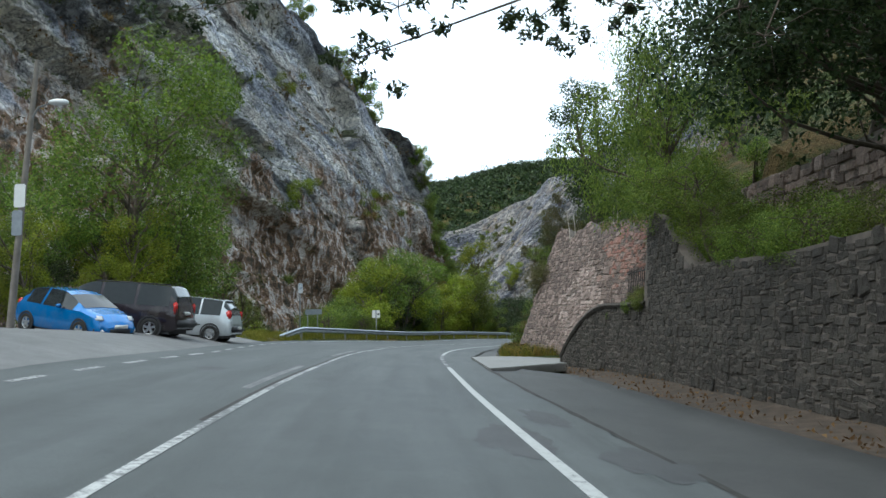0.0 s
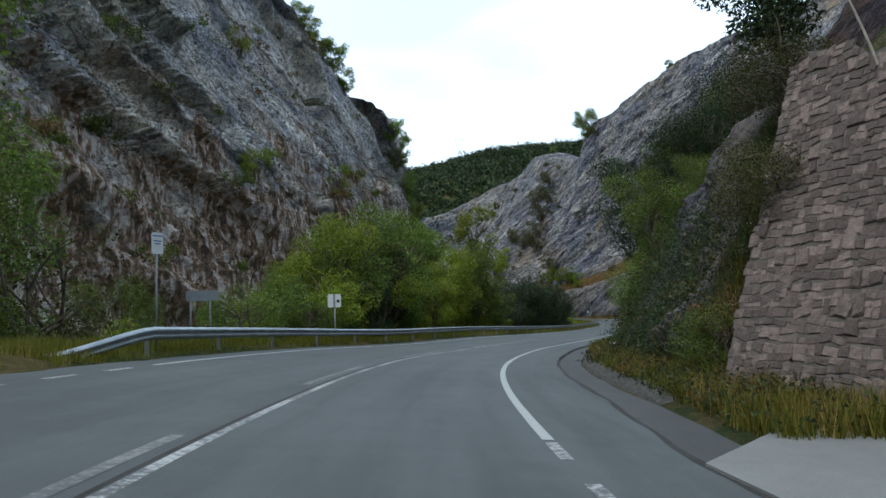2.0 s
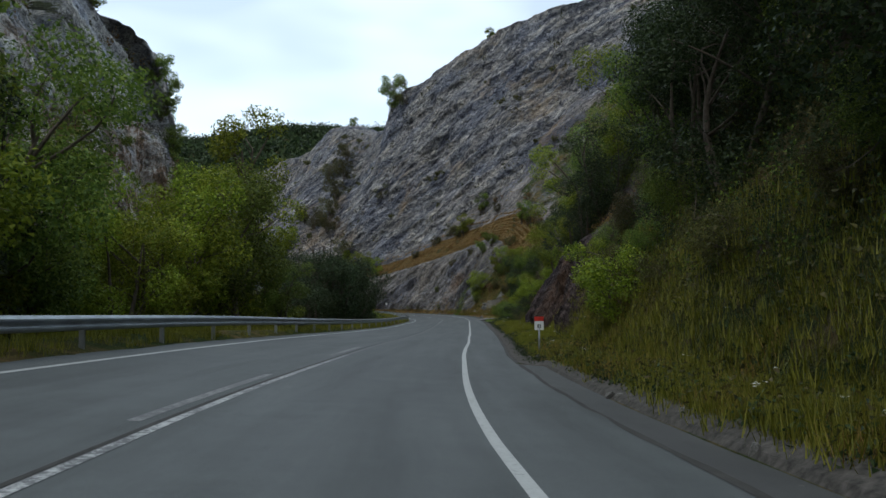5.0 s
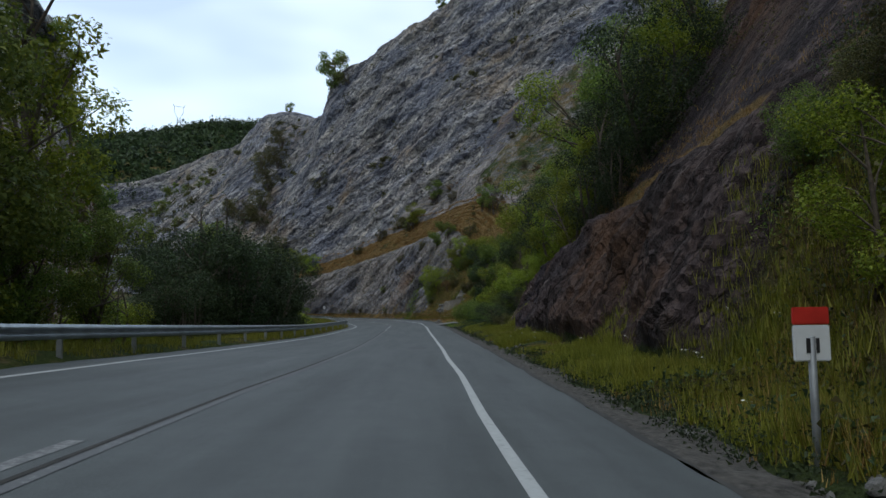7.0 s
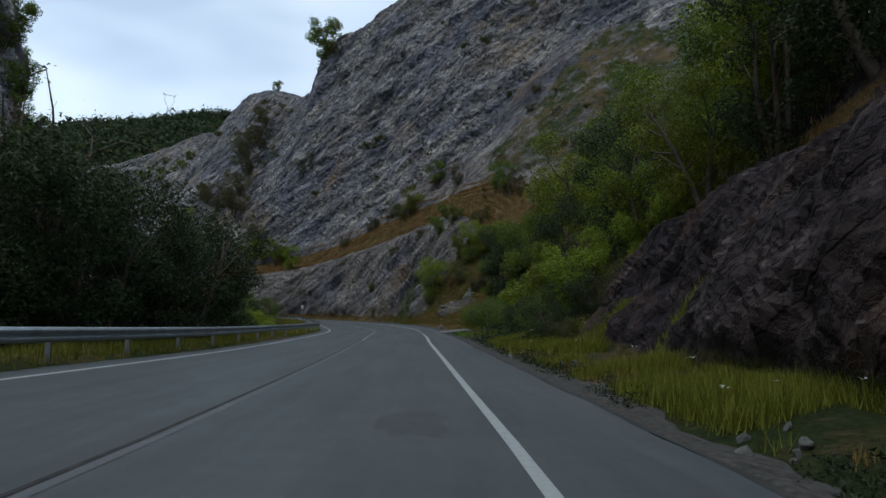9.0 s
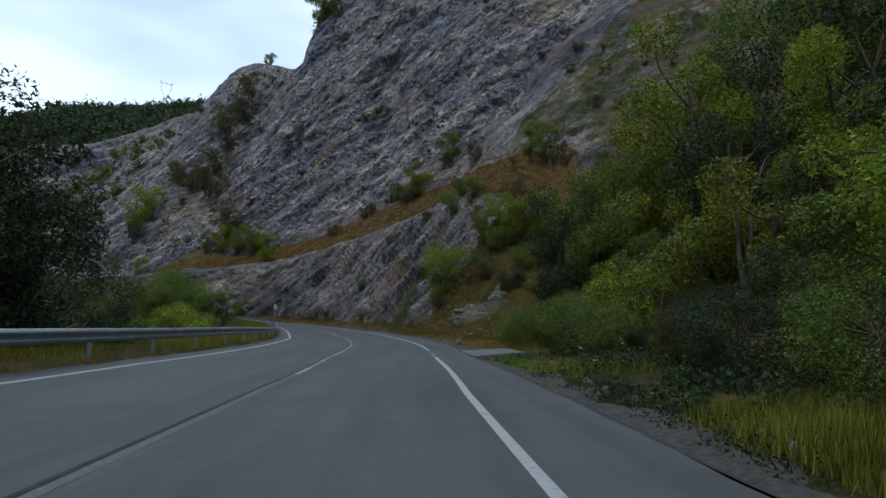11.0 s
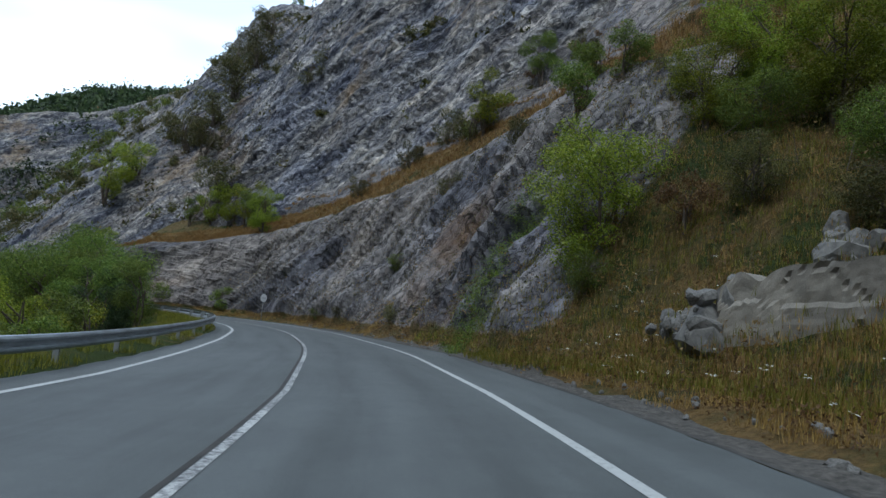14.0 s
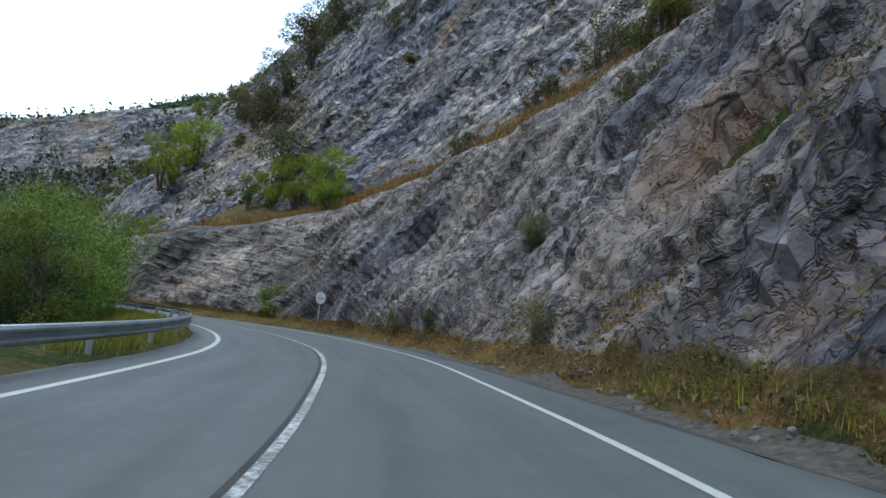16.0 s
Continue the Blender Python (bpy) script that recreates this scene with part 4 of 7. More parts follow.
# ---- plants ----
def leaves(rng, blobs, count, size, droop=0.0, shell=0.5):
    """Many single leaves, as small folded rhombs, round the clump centres (x, y, z, radius)."""
    B = np.asarray(blobs, float)
    w = B[:, 3] ** 2
    k = rng.choice(len(B), count, p=w / w.sum())
    u = rng.normal(size=(count, 3))
    u /= np.linalg.norm(u, axis=1)[:, None]
    r = B[k, 3] * (shell + (1.08 - shell) * rng.random(count) ** 0.7)
    lump = 0.75 + 0.5 * fractal(B[k, :3] * 3 + u * 1.7, 1.1, 2, seed=4)
    c = B[k, :3] + u * (r * lump)[:, None] * np.array([1, 1, 0.82])
    c[:, 2] -= droop * rng.random(count) * B[k, 3]
    n = u * 0.5 + rng.normal(size=(count, 3)) * 0.6 + np.array([0, 0, 0.5])
    a = np.cross(n, rng.normal(size=(count, 3)))
    a[:, 2] -= droop * 2.0
    a /= np.linalg.norm(a, axis=1)[:, None]
    b = np.cross(n, a)
    b /= np.maximum(np.linalg.norm(b, axis=1)[:, None], 1e-6)
    ln = size * (0.6 + 0.8 * rng.random(count))[:, None]
    wd = ln * (0.34 if droop else 0.52)
    V = np.stack([c - a * ln, c + b * wd * 1.3, c + a * ln * 0.8 - b * wd * 0.7], 1).reshape(-1, 3)
    return V, np.arange(count * 3).reshape(-1, 3)


def limb(rng, p0, p1, r0, r1, bend=0.12, n=5):
    p0, p1 = np.asarray(p0, float), np.asarray(p1, float)
    t = np.linspace(0, 1, n)[:, None]
    off = rng.normal(size=3) * np.linalg.norm(p1 - p0) * bend
    P = p0 + (p1 - p0) * t + off * np.sin(np.pi * t) + np.array([0, 0, 0.15]) * np.linalg.norm(p1 - p0) * np.sin(np.pi * t) * 0.4
    return tube_arrays(P, r0 + (r1 - r0) * t[:, 0], 4)


def tree_meshes(seed, height, spread_, leaf_mat, count, size, bark=M_BARK, stems=1, low=0.25, droop=0.0, clumps=16, reach=(0, 0)):
    """Trunk and crown meshes of one tree, base at the origin."""
    rng = np.random.default_rng(seed)
    wood, blobs = [], []
    tops = []
    for k in range(stems):
        lean = rng.normal(size=2) * 0.08 * height * (1 + 0.5 * (stems > 1))
        top = np.array([lean[0], lean[1], height * (0.72 + 0.12 * rng.random())])
        base = np.array([rng.normal() * 0.15 * (stems > 1), rng.normal() * 0.15 * (stems > 1), -0.4])
        r = height * 0.017 + 0.03
        t = np.linspace(0, 1, 8)[:, None]
        P = base + (top - base) * t + rng.normal(size=3) * 0.06 * height * np.sin(np.pi * t) * np.array([1, 1, 0])
        wood.append(tube_arrays(P, r * (1.15 - 0.95 * t[:, 0]) + 0.05 * r * (t[:, 0] < 0.1), 8))
        tops.append(P)
    for k in range(clumps):
        P = tops[k % stems]
        a, f = rng.random() * 2 * np.pi, (k + rng.random()) / clumps
        z = height * (low + (0.97 - low) * f)
        wide = spread_ * (0.25 + 0.75 * np.sin(np.pi * min(1, 0.18 + 0.8 * (1 - f)) ** 0.9)) * (0.55 + 0.45 * rng.random())
        c = np.array([P[-1, 0] * f + np.cos(a) * wide + reach[0] * (1 - f) * rng.random(), P[-1, 1] * f + np.sin(a) * wide + reach[1] * (1 - f) * rng.random(), z])
        rad = spread_ * (0.26 + 0.2 * rng.random())
        blobs.append((*c, rad))
        i = min(7, max(1, int(7 * min(1.0, z * 0.75 / P[-1, 2]))))
        wood.append(limb(rng, P[i], c, height * 0.006 + 0.012, 0.012))
        for _ in range(1):
            tip = c + rng.normal(size=3) * rad * 0.7
            wood.append(limb(rng, c, tip, 0.016, 0.005, n=4))
    wv, wf = joined(wood)
    lv, lf = leaves(rng, blobs, count, size, droop)
    return mesh_from("trunk", wv, wf, bark, smooth=True), mesh_from("crown", lv, lf, leaf_mat)


PLANTS = {}


def plant(kind, s=None, d=None, h=None, x=None, y=None, z=None, scale=1.0, turn=0.0, name="tree", label="", category="tree", group=""):
    """Sets one plant, at (s, d) of the plan or at a world place."""
    if s is not None:
        x, y, z0 = at(s, d, h if h is not None else (bank_h(s, d) if d > 0 else left_h(s, d)))
        z = z0 if z is None else z
    m = pose(x, y, z, 0, 0, turn) @ Matrix.Scale(scale, 4)
    if kind in PLANTS:
        key = PLANTS[kind]
        ob = copy_thing(key, m)
        ob.matrix_basis = m
    else:
        trunk, crown = KINDS[kind]()
        ob = thing(name, label, category, m)
        part("trunk", trunk, ob)
        part("crown", crown, ob)
        PLANTS[kind] = ob
    ob.name = name
    return tagged(ob, label, category, group)


KINDS = {
    "ash_a": lambda: tree_meshes(11, 11, 3.4, M_LEAF, 17000, 0.09, clumps=22),
    "ash_b": lambda: tree_meshes(12, 9, 3.0, M_LEAF, 14500, 0.086, clumps=18, stems=2),
    "light_a": lambda: tree_meshes(13, 9, 2.8, M_LEAF_LIGHT, 14500, 0.086, clumps=20, low=0.12, stems=2),
    "light_b": lambda: tree_meshes(14, 7, 2.6, M_LEAF_LIGHT, 12500, 0.08, clumps=16, low=0.08, stems=3),
    "dark_a": lambda: tree_meshes(15, 9, 3.4, M_LEAF_DARK, 16000, 0.09, clumps=20, low=0.1, stems=2),
    "dark_b": lambda: tree_meshes(16, 7.5, 3.0, M_LEAF_DARK, 13500, 0.085, clumps=18, low=0.06, stems=3),
    "big": lambda: tree_meshes(17, 15, 4.6, M_LEAF, 34000, 0.1, clumps=34, low=0.15),
    "overhang": lambda: tree_meshes(18, 9.5, 4.4, M_LEAF_DARK, 27000, 0.082, clumps=34, low=0.36, reach=(-2.5, 0.5)),
    "willow": lambda: tree_meshes(19, 7.6, 2.9, M_LEAF, 40000, 0.06, clumps=30, low=0.3, droop=0.9, reach=(-4.0, 2.0)),
    "ash_high": lambda: tree_meshes(27, 10, 2.5, M_LEAF_DARK, 12000, 0.09, clumps=24, low=0.24),
    "bush_a": lambda: tree_meshes(20, 3.0, 1.5, M_LEAF_LIGHT, 6000, 0.061, clumps=12, low=0.1, stems=4),
    "bush_b": lambda: tree_meshes(21, 2.4, 1.4, M_LEAF, 5600, 0.056, clumps=11, low=0.08, stems=4),
    "bush_c": lambda: tree_meshes(22, 2.0, 1.4, M_LEAF_SCRUB, 4600, 0.056, clumps=11, low=0.08, stems=4),
    "bush_d": lambda: tree_meshes(23, 1.6, 1.2, M_LEAF_DRY, 3600, 0.05, clumps=9, low=0.08, stems=4),
    "sparse": lambda: tree_meshes(24, 6.5, 2.4, M_LEAF_SCRUB, 1321, 0.106, clumps=18, low=0.25, stems=3),
    "crag": lambda: tree_meshes(25, 5, 2.0, M_LEAF, 6500, 0.12, clumps=24, low=0.12, stems=2),
    "crag_b": lambda: tree_meshes(26, 3.2, 1.8, M_LEAF_SCRUB, 3200, 0.095, clumps=9, low=0.1, stems=3),
    "willow_near": lambda: tree_meshes(37, 5.2, 2.3, M_LEAF, 26000, 0.06, clumps=34, low=0.06, stems=4, droop=0.35),
    "bare": lambda: tree_meshes(36, 7.6, 2.0, M_LEAF_DARK, 260, 0.07, clumps=26, low=0.35, stems=2),
    "slim": lambda: tree_meshes(31, 13.2, 2.3, M_LEAF_LIGHT, 7920, 0.112, clumps=34, low=0.2),
    "light_near": lambda: tree_meshes(32, 5.4, 2.0, M_LEAF_LIGHT, 24000, 0.058, clumps=34, low=0.1, stems=3),
    "bush_near": lambda: tree_meshes(28, 2.0, 1.3, M_LEAF, 19000, 0.031, clumps=28, low=0.04, stems=5),
    "bush_dark": lambda: tree_meshes(38, 2.2, 1.4, M_LEAF_DARK, 17000, 0.036, clumps=28, low=0.04, stems=5),
    "bush_olive": lambda: tree_meshes(29, 1.6, 1.2, M_LEAF_SCRUB, 16000, 0.028, clumps=26, low=0.04, stems=5),
}
TEXT = {
    "willow_near": ("tree", "feathery green willow behind the guard rail", "tree"),
    "bare": ("tree", "bare dead tree with thin twigs among dark bushes", "tree"),
    "light_near": ("tree", "small light green tree on the rocky bank", "tree"),
    "slim": ("tree", "slender tall light green tree by the river", "tree"),
    "bush_near": ("bush", "dense green bramble bush at the bank's foot", "bush"), "bush_olive": ("bush", "olive bramble clump with small leaves", "bush"),
    "bush_dark": ("bush", "dark green leafy shrub at the bank's foot", "bush"),
    "ash_high": ("tree", "dark feathery tree on top of the bank", "tree"),
    "ash_a": ("tree", "tall leafy green tree above the river", "tree"), "ash_b": ("tree", "leafy green tree with forked trunk", "tree"),
    "light_a": ("tree", "light green young tree beyond the guard rail", "tree"), "light_b": ("tree", "low light green tree with several stems", "tree"),
    "dark_a": ("tree", "dark green tree with dense crown", "tree"), "dark_b": ("tree", "dark bushy tree with low crown", "tree"),
    "big": ("tree", "large spreading green tree behind the layby", "tree"), "overhang": ("tree", "dark tree with branches hanging over the road", "tree"),
    "willow": ("tree", "green weeping tree on top of the stone wall", "tree"), "bush_a": ("bush", "light green leafy bush on the bank", "bush"),
    "bush_b": ("bush", "green rounded bush on the slope", "bush"), "bush_c": ("bush", "olive green scrub bush on rock", "bush"),
    "bush_d": ("bush", "rust-brown dry bush on the slope", "bush"), "sparse": ("tree", "thin half-bare tree beside the verge", "tree"),
    "crag": ("tree", "small dark tree on the cliff top", "tree"), "crag_b": ("bush", "small scrub bush on a cliff ledge", "bush"),
}


def put(kind, s=None, d=None, scale=1.0, h=None, turn=None, **kw):
    n, l, c = TEXT[kind]
    any_turn = random.uniform(0, 360)
    return plant(kind, s, d, h, scale=scale, turn=any_turn if turn is None else turn, name=n, label=l, category=c, group=c + "s of the gorge", **kw)


# behind the layby
for kind, s, d, k in (("big", 39.5, -17.0, 1.12), ("ash_a", 42, -18.5, 1.0), ("ash_b", 31, -19, 0.6), ("ash_b", 24.5, -19.5, 0.55), ("sparse", 44.5, -14, 1.1), ("sparse", 47.5, -16, 0.9), ("light_a", 38.5, -16.5, 0.7), ("light_a", 49, -18.5, 0.75), ("light_b", 34, -15.5, 0.5), ("light_b", 28.5, -17.8, 0.5), ("bush_b", 41, -13.5, 1.0), ("dark_b", 52, -15, 0.55), ("big", 44, -19.5, 0.8), ("big", 46, -20, 0.9), ("light_a", 36, -15.5, 0.7), ("ash_a", 35.5, -19.5, 0.8), ("light_a", 31, -17.5, 0.6), ("dark_b", 38, -19, 0.7), ("dark_b", 34, -18.5, 0.5), ("dark_b", 29, -20, 0.5), ("dark_b", 41.5, -15.5, 0.45)):
    put(kind, s, d, k)
# between the guard rail and the river
rr = random.Random(5)
for s in np.arange(92.5, 106, 1.6):
    put(rr.choice(["light_b", "bush_a", "ash_b"]), s, -10.2 - rr.uniform(0, 3), rr.uniform(0.42, 0.58))
for s in np.arange(53, 70, 1.8):
    put(rr.choice(["light_b", "ash_b", "dark_b", "bush_a"]), s + rr.uniform(-0.6, 0.6), -10.4 - rr.uniform(0, 3.4), rr.uniform(0.42, 0.58) + 0.2 * (s > 62))
for s in np.arange(68, 92, 1.7):
    put(rr.choice(["light_a", "ash_b", "light_b", "ash_b", "dark_b", "light_a"]), s + rr.uniform(-0.6, 0.6), -10.6 - rr.uniform(0, 2.8), rr.uniform(0.78, 1.05))
for s in np.arange(70, 94, 2.9):
    put(rr.choice(["ash_a", "ash_b", "light_a", "dark_a"]), s + rr.uniform(-1, 1), -15.5 - rr.uniform(0, 4), rr.uniform(0.8, 1.0))
for s in np.arange(60, 120, 8.0):
    put(rr.choice(["ash_a", "big", "ash_b"]), s + rr.uniform(-2, 2), -24 - rr.uniform(0, 4), rr.uniform(0.5, 0.65))
for s in np.arange(107, 138, 1.9):
    put(rr.choice(["dark_a", "dark_b", "dark_b"]), s + rr.uniform(-1, 1), -10.2 - rr.uniform(0, 3.4), rr.uniform(0.55, 0.72) + 0.28 * (s > 112))
for s in np.arange(100, 116, 2.2):
    put(rr.choice(["ash_b", "light_b", "dark_b"]), s, -13 - rr.uniform(0, 5), rr.uniform(0.42, 0.58))
for s in np.arange(114, 150, 5.5):
    put(rr.choice(["dark_a", "ash_b", "dark_b"]), s + rr.uniform(-1, 1), -17 - rr.uniform(0, 4), rr.uniform(0.6, 0.75))
put("bare", 117.4, -11.5, 1.38)
for kind, s, d, k in (("dark_a", 116.5, -11.6, 0.84), ("dark_a", 118.6, -11.2, 0.84), ("light_b", 61.5, -10.6, 1.1), ("ash_b", 64.5, -11.6, 1.05), ("light_b", 66.5, -10.8, 1.05), ("ash_b", 68.5, -12.4, 1.1), ("ash_b", 63.0, -12.8, 0.85), ("light_b", 58.6, -11.0, 0.8), ("ash_b", 56.4, -11.4, 0.5), ("light_b", 54.6, -11.8, 0.55), ("dark_b", 60.0, -9.8, 0.5), ("dark_b", 64.0, -9.7, 0.5), ("bush_b", 52.6, -10.6, 1.3), ("bush_near", 50.6, -10.4, 1.3), ("bush_a", 57.4, -9.6, 1.1), ("bush_near", 55.2, -9.4, 1.0)):
    put(kind, s, d, k)
for s, d, k in ((139, -11.5, 0.7), (143, -12.5, 0.72), (147, -12, 0.62), (151, -13.5, 0.6)):
    put("dark_b", s, d, k)
for s, d, k in ((157, -12.5, 0.55), (163, -11.5, 0.5), (168, -11, 0.52), (173, -12.5, 0.62), (179, -12, 0.65), (184, -14, 0.7), (172, -17, 0.7), (190, -13, 0.6), (162, -17, 0.6)):
    put("light_b", s, d, k)
for s, d, k in ((196, -11, 0.6), (202, -10, 0.6), (206, -13, 0.62), (212, -11, 0.6), (198, -16, 0.65), (190, -18, 0.6)):
    put("ash_b", s, d, k)

for s in np.arange(192, 214, 1.7):
    put(rr.choice(["ash_b", "bush_b", "dark_b", "ash_b"]), s, -8.6 - rr.uniform(0, 3.5), rr.uniform(0.42, 0.62))
for s in np.arange(160, 192, 3.0):
    put(rr.choice(["bush_b", "bush_a", "bush_b"]), s, -9.2 - rr.uniform(0, 3), rr.uniform(0.9, 1.3))
# right-hand bank
put("overhang", 5.5, 9.4, 1.0, turn=-10)
put("overhang", 13.0, 9.8, 0.9, turn=25)
put("overhang", 0, 9.6, 0.9, turn=-30)
put("overhang", 9.5, 12.6, 0.95, turn=10)
put("overhang", 18, 12.6, 0.85, turn=40)
put("dark_a", -3, 11, 1.1)
put("dark_a", 15, 13.6, 0.8)
put("willow", 22.6, 9.7, 1.0, turn=-8)
put("ash_b", 18.5, 15.5, 0.8)
put("ash_high", 43, 9.4, 0.95)
put("ash_high", 40.5, 13, 0.85)
put("ash_b", 35, 15.5, 0.6)
put("ash_b", 29, 15.5, 0.6)
for s_, d_, k_ in ((20.5, 8.6, 0.8), (22.5, 9.0, 0.7), (19, 9.2, 0.9), (24, 10.4, 0.8), (17.5, 8.4, 0.7), (15.5, 9.0, 0.8)):
    put("bush_near", s_, d_, k_)
for s_, d_, k_ in ((138.3, 6.3, 0.9), (140.5, 6.6, 0.9), (142.6, 6.4, 0.8), (145, 5.9, 0.8), (135.5, 6.0, 0.8), (147.5, 6.6, 0.7)):
    put("bush_near", s_, d_, k_)
for s_ in np.arange(117, 150, 1.3):
    if not 138.6 < s_ < 144.4:
        put(rr.choice(["bush_dark", "bush_olive", "bush_dark", "bush_near"]), s_, 5.6 + rr.uniform(0, 2.4), rr.uniform(0.4, 0.85))
put("bush_near", 36.4, 5.2, 0.6)
put("bush_olive", 36.0, 6.4, 1.0)
put("bush_olive", 37.4, 7.4, 1.0)
for s_, d_, k_, t_ in ((66.0, 9.2, 0.6, -20), (70.5, 9.4, 0.65, 15), (75.0, 9.6, 0.65, -35), (79.5, 9.6, 0.6, 30), (72.0, 12.0, 0.8, 30)):
    put("overhang", s_, d_, k_, turn=t_)
put("bush_d", 37.2, 5.4, 0.6)
for s_, d_, k_ in ((31, 10.5, 0.6), (28.5, 12.5, 0.8), (25.5, 12.8, 0.7), (33, 12, 0.8)):
    put("bush_b", s_, d_, k_)
for kind, s, d, k in (("ash_b", 52, 6.6, 0.5), ("ash_a", 59, 7.6, 0.42), ("dark_a", 62, 7.2, 0.68), ("ash_a", 66.5, 8.2, 0.62), ("dark_a", 70.5, 7.4, 0.7), ("dark_b", 75, 8.0, 0.75), ("ash_b", 80, 8.6, 0.62), ("dark_a", 64, 11, 0.7), ("ash_a", 73, 12, 0.7), ("dark_b", 55.5, 11, 0.35), ("dark_a", 84, 11, 0.65), ("bush_near", 50, 6.0, 1.0), ("light_b", 82, 6.4, 0.4), ("bush_a", 77, 6.0, 0.9), ("ash_b", 85, 13.5, 0.8)):
    put(kind, s, d, k)
for kind, s, d, k in (("light_b", 113, 11.5, 0.75), ("light_a", 117, 10.4, 0.62), ("light_b", 120, 9.5, 0.6), ("light_b", 107, 12.8, 0.8), ("ash_b", 111, 14, 0.8), ("dark_b", 124, 11.5, 0.7), ("light_b", 127, 8.8, 0.45), ("bush_a", 124, 7.6, 1.0), ("bush_a", 131, 8.3, 1.1), ("dark_b", 135.5, 10, 0.75), ("light_b", 134, 12.5, 0.8), ("dark_b", 130, 14, 0.8), ("ash_b", 146, 9.4, 0.72), ("dark_b", 149.5, 9.2, 0.75), ("light_a", 147.5, 12.5, 0.8), ("bush_b", 139, 8.8, 1.2), ("bush_b", 143, 9.4, 1.2), ("dark_b", 141, 13, 0.7)):
    put(kind, s, d, k)
for kind, s, d, k in (("light_a", 106, 13.5, 1.0), ("ash_a", 111.5, 12.2, 0.85), ("light_a", 116, 12.2, 1.05), ("ash_b", 120.5, 13, 1.05), ("light_a", 124.5, 12.6, 0.95), ("dark_b", 129, 12, 0.9), ("dark_a", 112, 16.5, 0.9), ("light_b", 121, 10.2, 0.8)):
    put(kind, s, d, k)
for kind, s, d, k in (("dark_a", 103.5, 10.6, 0.75), ("dark_a", 107.5, 10.2, 0.75), ("dark_b", 111, 9.8, 0.65), ("dark_b", 105, 9.6, 0.5)):
    put(kind, s, d, k)
for s in np.arange(110, 136, 1.9):
    put(rr.choice(["bush_a", "bush_b", "bush_c", "bush_a"]), s, 9.5 + rr.uniform(0, 9), rr.uniform(0.8, 1.5))
for s in np.arange(49, 86, 1.35):
    put(rr.choice(["bush_near", "bush_olive", "bush_near", "bush_olive"]), s, 6.4 + rr.uniform(0, 2.6), rr.uniform(0.4, 0.95))
for kind, s, d, k in (("light_a", 143, 13, 1.1), ("light_a", 148, 14.5, 0.95), ("big", 141, 18, 0.75), ("dark_a", 137, 14, 1.0), ("ash_b", 146, 16.5, 1.1), ("ash_b", 149.5, 12.5, 0.6)):
    put(kind, s, d, k)
for s in np.arange(151, 180, 1.2):
    put(rr.choice(["bush_c", "bush_olive", "bush_c", "bush_d", "bush_olive"]), s, 8.8 + rr.uniform(0, 13), rr.uniform(0.3, 0.7))
for s in np.arange(120, 151, 2.2):
    put(rr.choice(["bush_a", "bush_b", "bush_c", "bush_b"]), s, 7.4 + rr.uniform(0, 10), rr.uniform(0.6, 1.2))

for s_ in np.arange(164, 200, 1.5):
    put(rr.choice(["bush_c", "bush_c", "bush_olive", "bush_d"]), s_, float(BANK_B(s_) + BANK_W(s_)) + rr.uniform(3.5, 20), rr.uniform(0.35, 0.8))
# green scrub over the broken wall
for s_ in np.arange(147, 167, 0.75):
    put(rr.choice(["bush_c", "bush_dark", "bush_b", "bush_olive"]), s_ + rr.uniform(-0.5, 0.5), 10.2 + rr.uniform(0, 6), rr.uniform(0.3, 0.75))
# willows behind the rail at the last bend
for s_, d_, k_ in ((208, -10, 1.3), (211, -9.4, 1.35), (205, -12.5, 1.3), (214, -11.5, 1.15), (202.5, -9.8, 0.95), (209, -13, 1.4)):
    put("willow_near", s_, d_, k_)
# single trees and bushes of the open slope above the cut
for kind, s_, d_, k_ in (("light_near", 168.4, 6.9, 0.8), ("bush_near", 167.6, 6.6, 0.6), ("light_near", 167.6, 9.8, 0.5), ("light_near", 166.6, 11.3, 0.6), ("light_near", 165.2, 12.2, 0.62), ("light_near", 163.9, 13.4, 0.68), ("light_near", 161.6, 13.8, 0.66), ("light_near", 160.2, 15.2, 0.72), ("bush_near", 165.8, 10.4, 0.8), ("ash_b", 176.4, 16.8, 0.46), ("ash_b", 174.6, 17.2, 0.4), ("sparse", 173.2, 17.4, 0.7), ("ash_b", 197.4, 19.6, 0.5), ("bush_b", 177.9, 10.2, 0.9), ("bush_b", 176.7, 11.4, 0.8), ("bush_b", 179.4, 11.6, 0.8), ("bush_c", 199.9, 15.9, 1.5), ("bush_c", 183.4, 9.8, 0.8), ("bush_olive", 163.7, 8.9, 0.8), ("bush_near", 162.3, 11.3, 0.8), ("bush_olive", 160.5, 9.8, 0.8), ("bush_d", 165.4, 8.2, 0.7), ("bush_c", 171.0, 13.0, 0.8)):
    put(kind, s_, d_, k_)
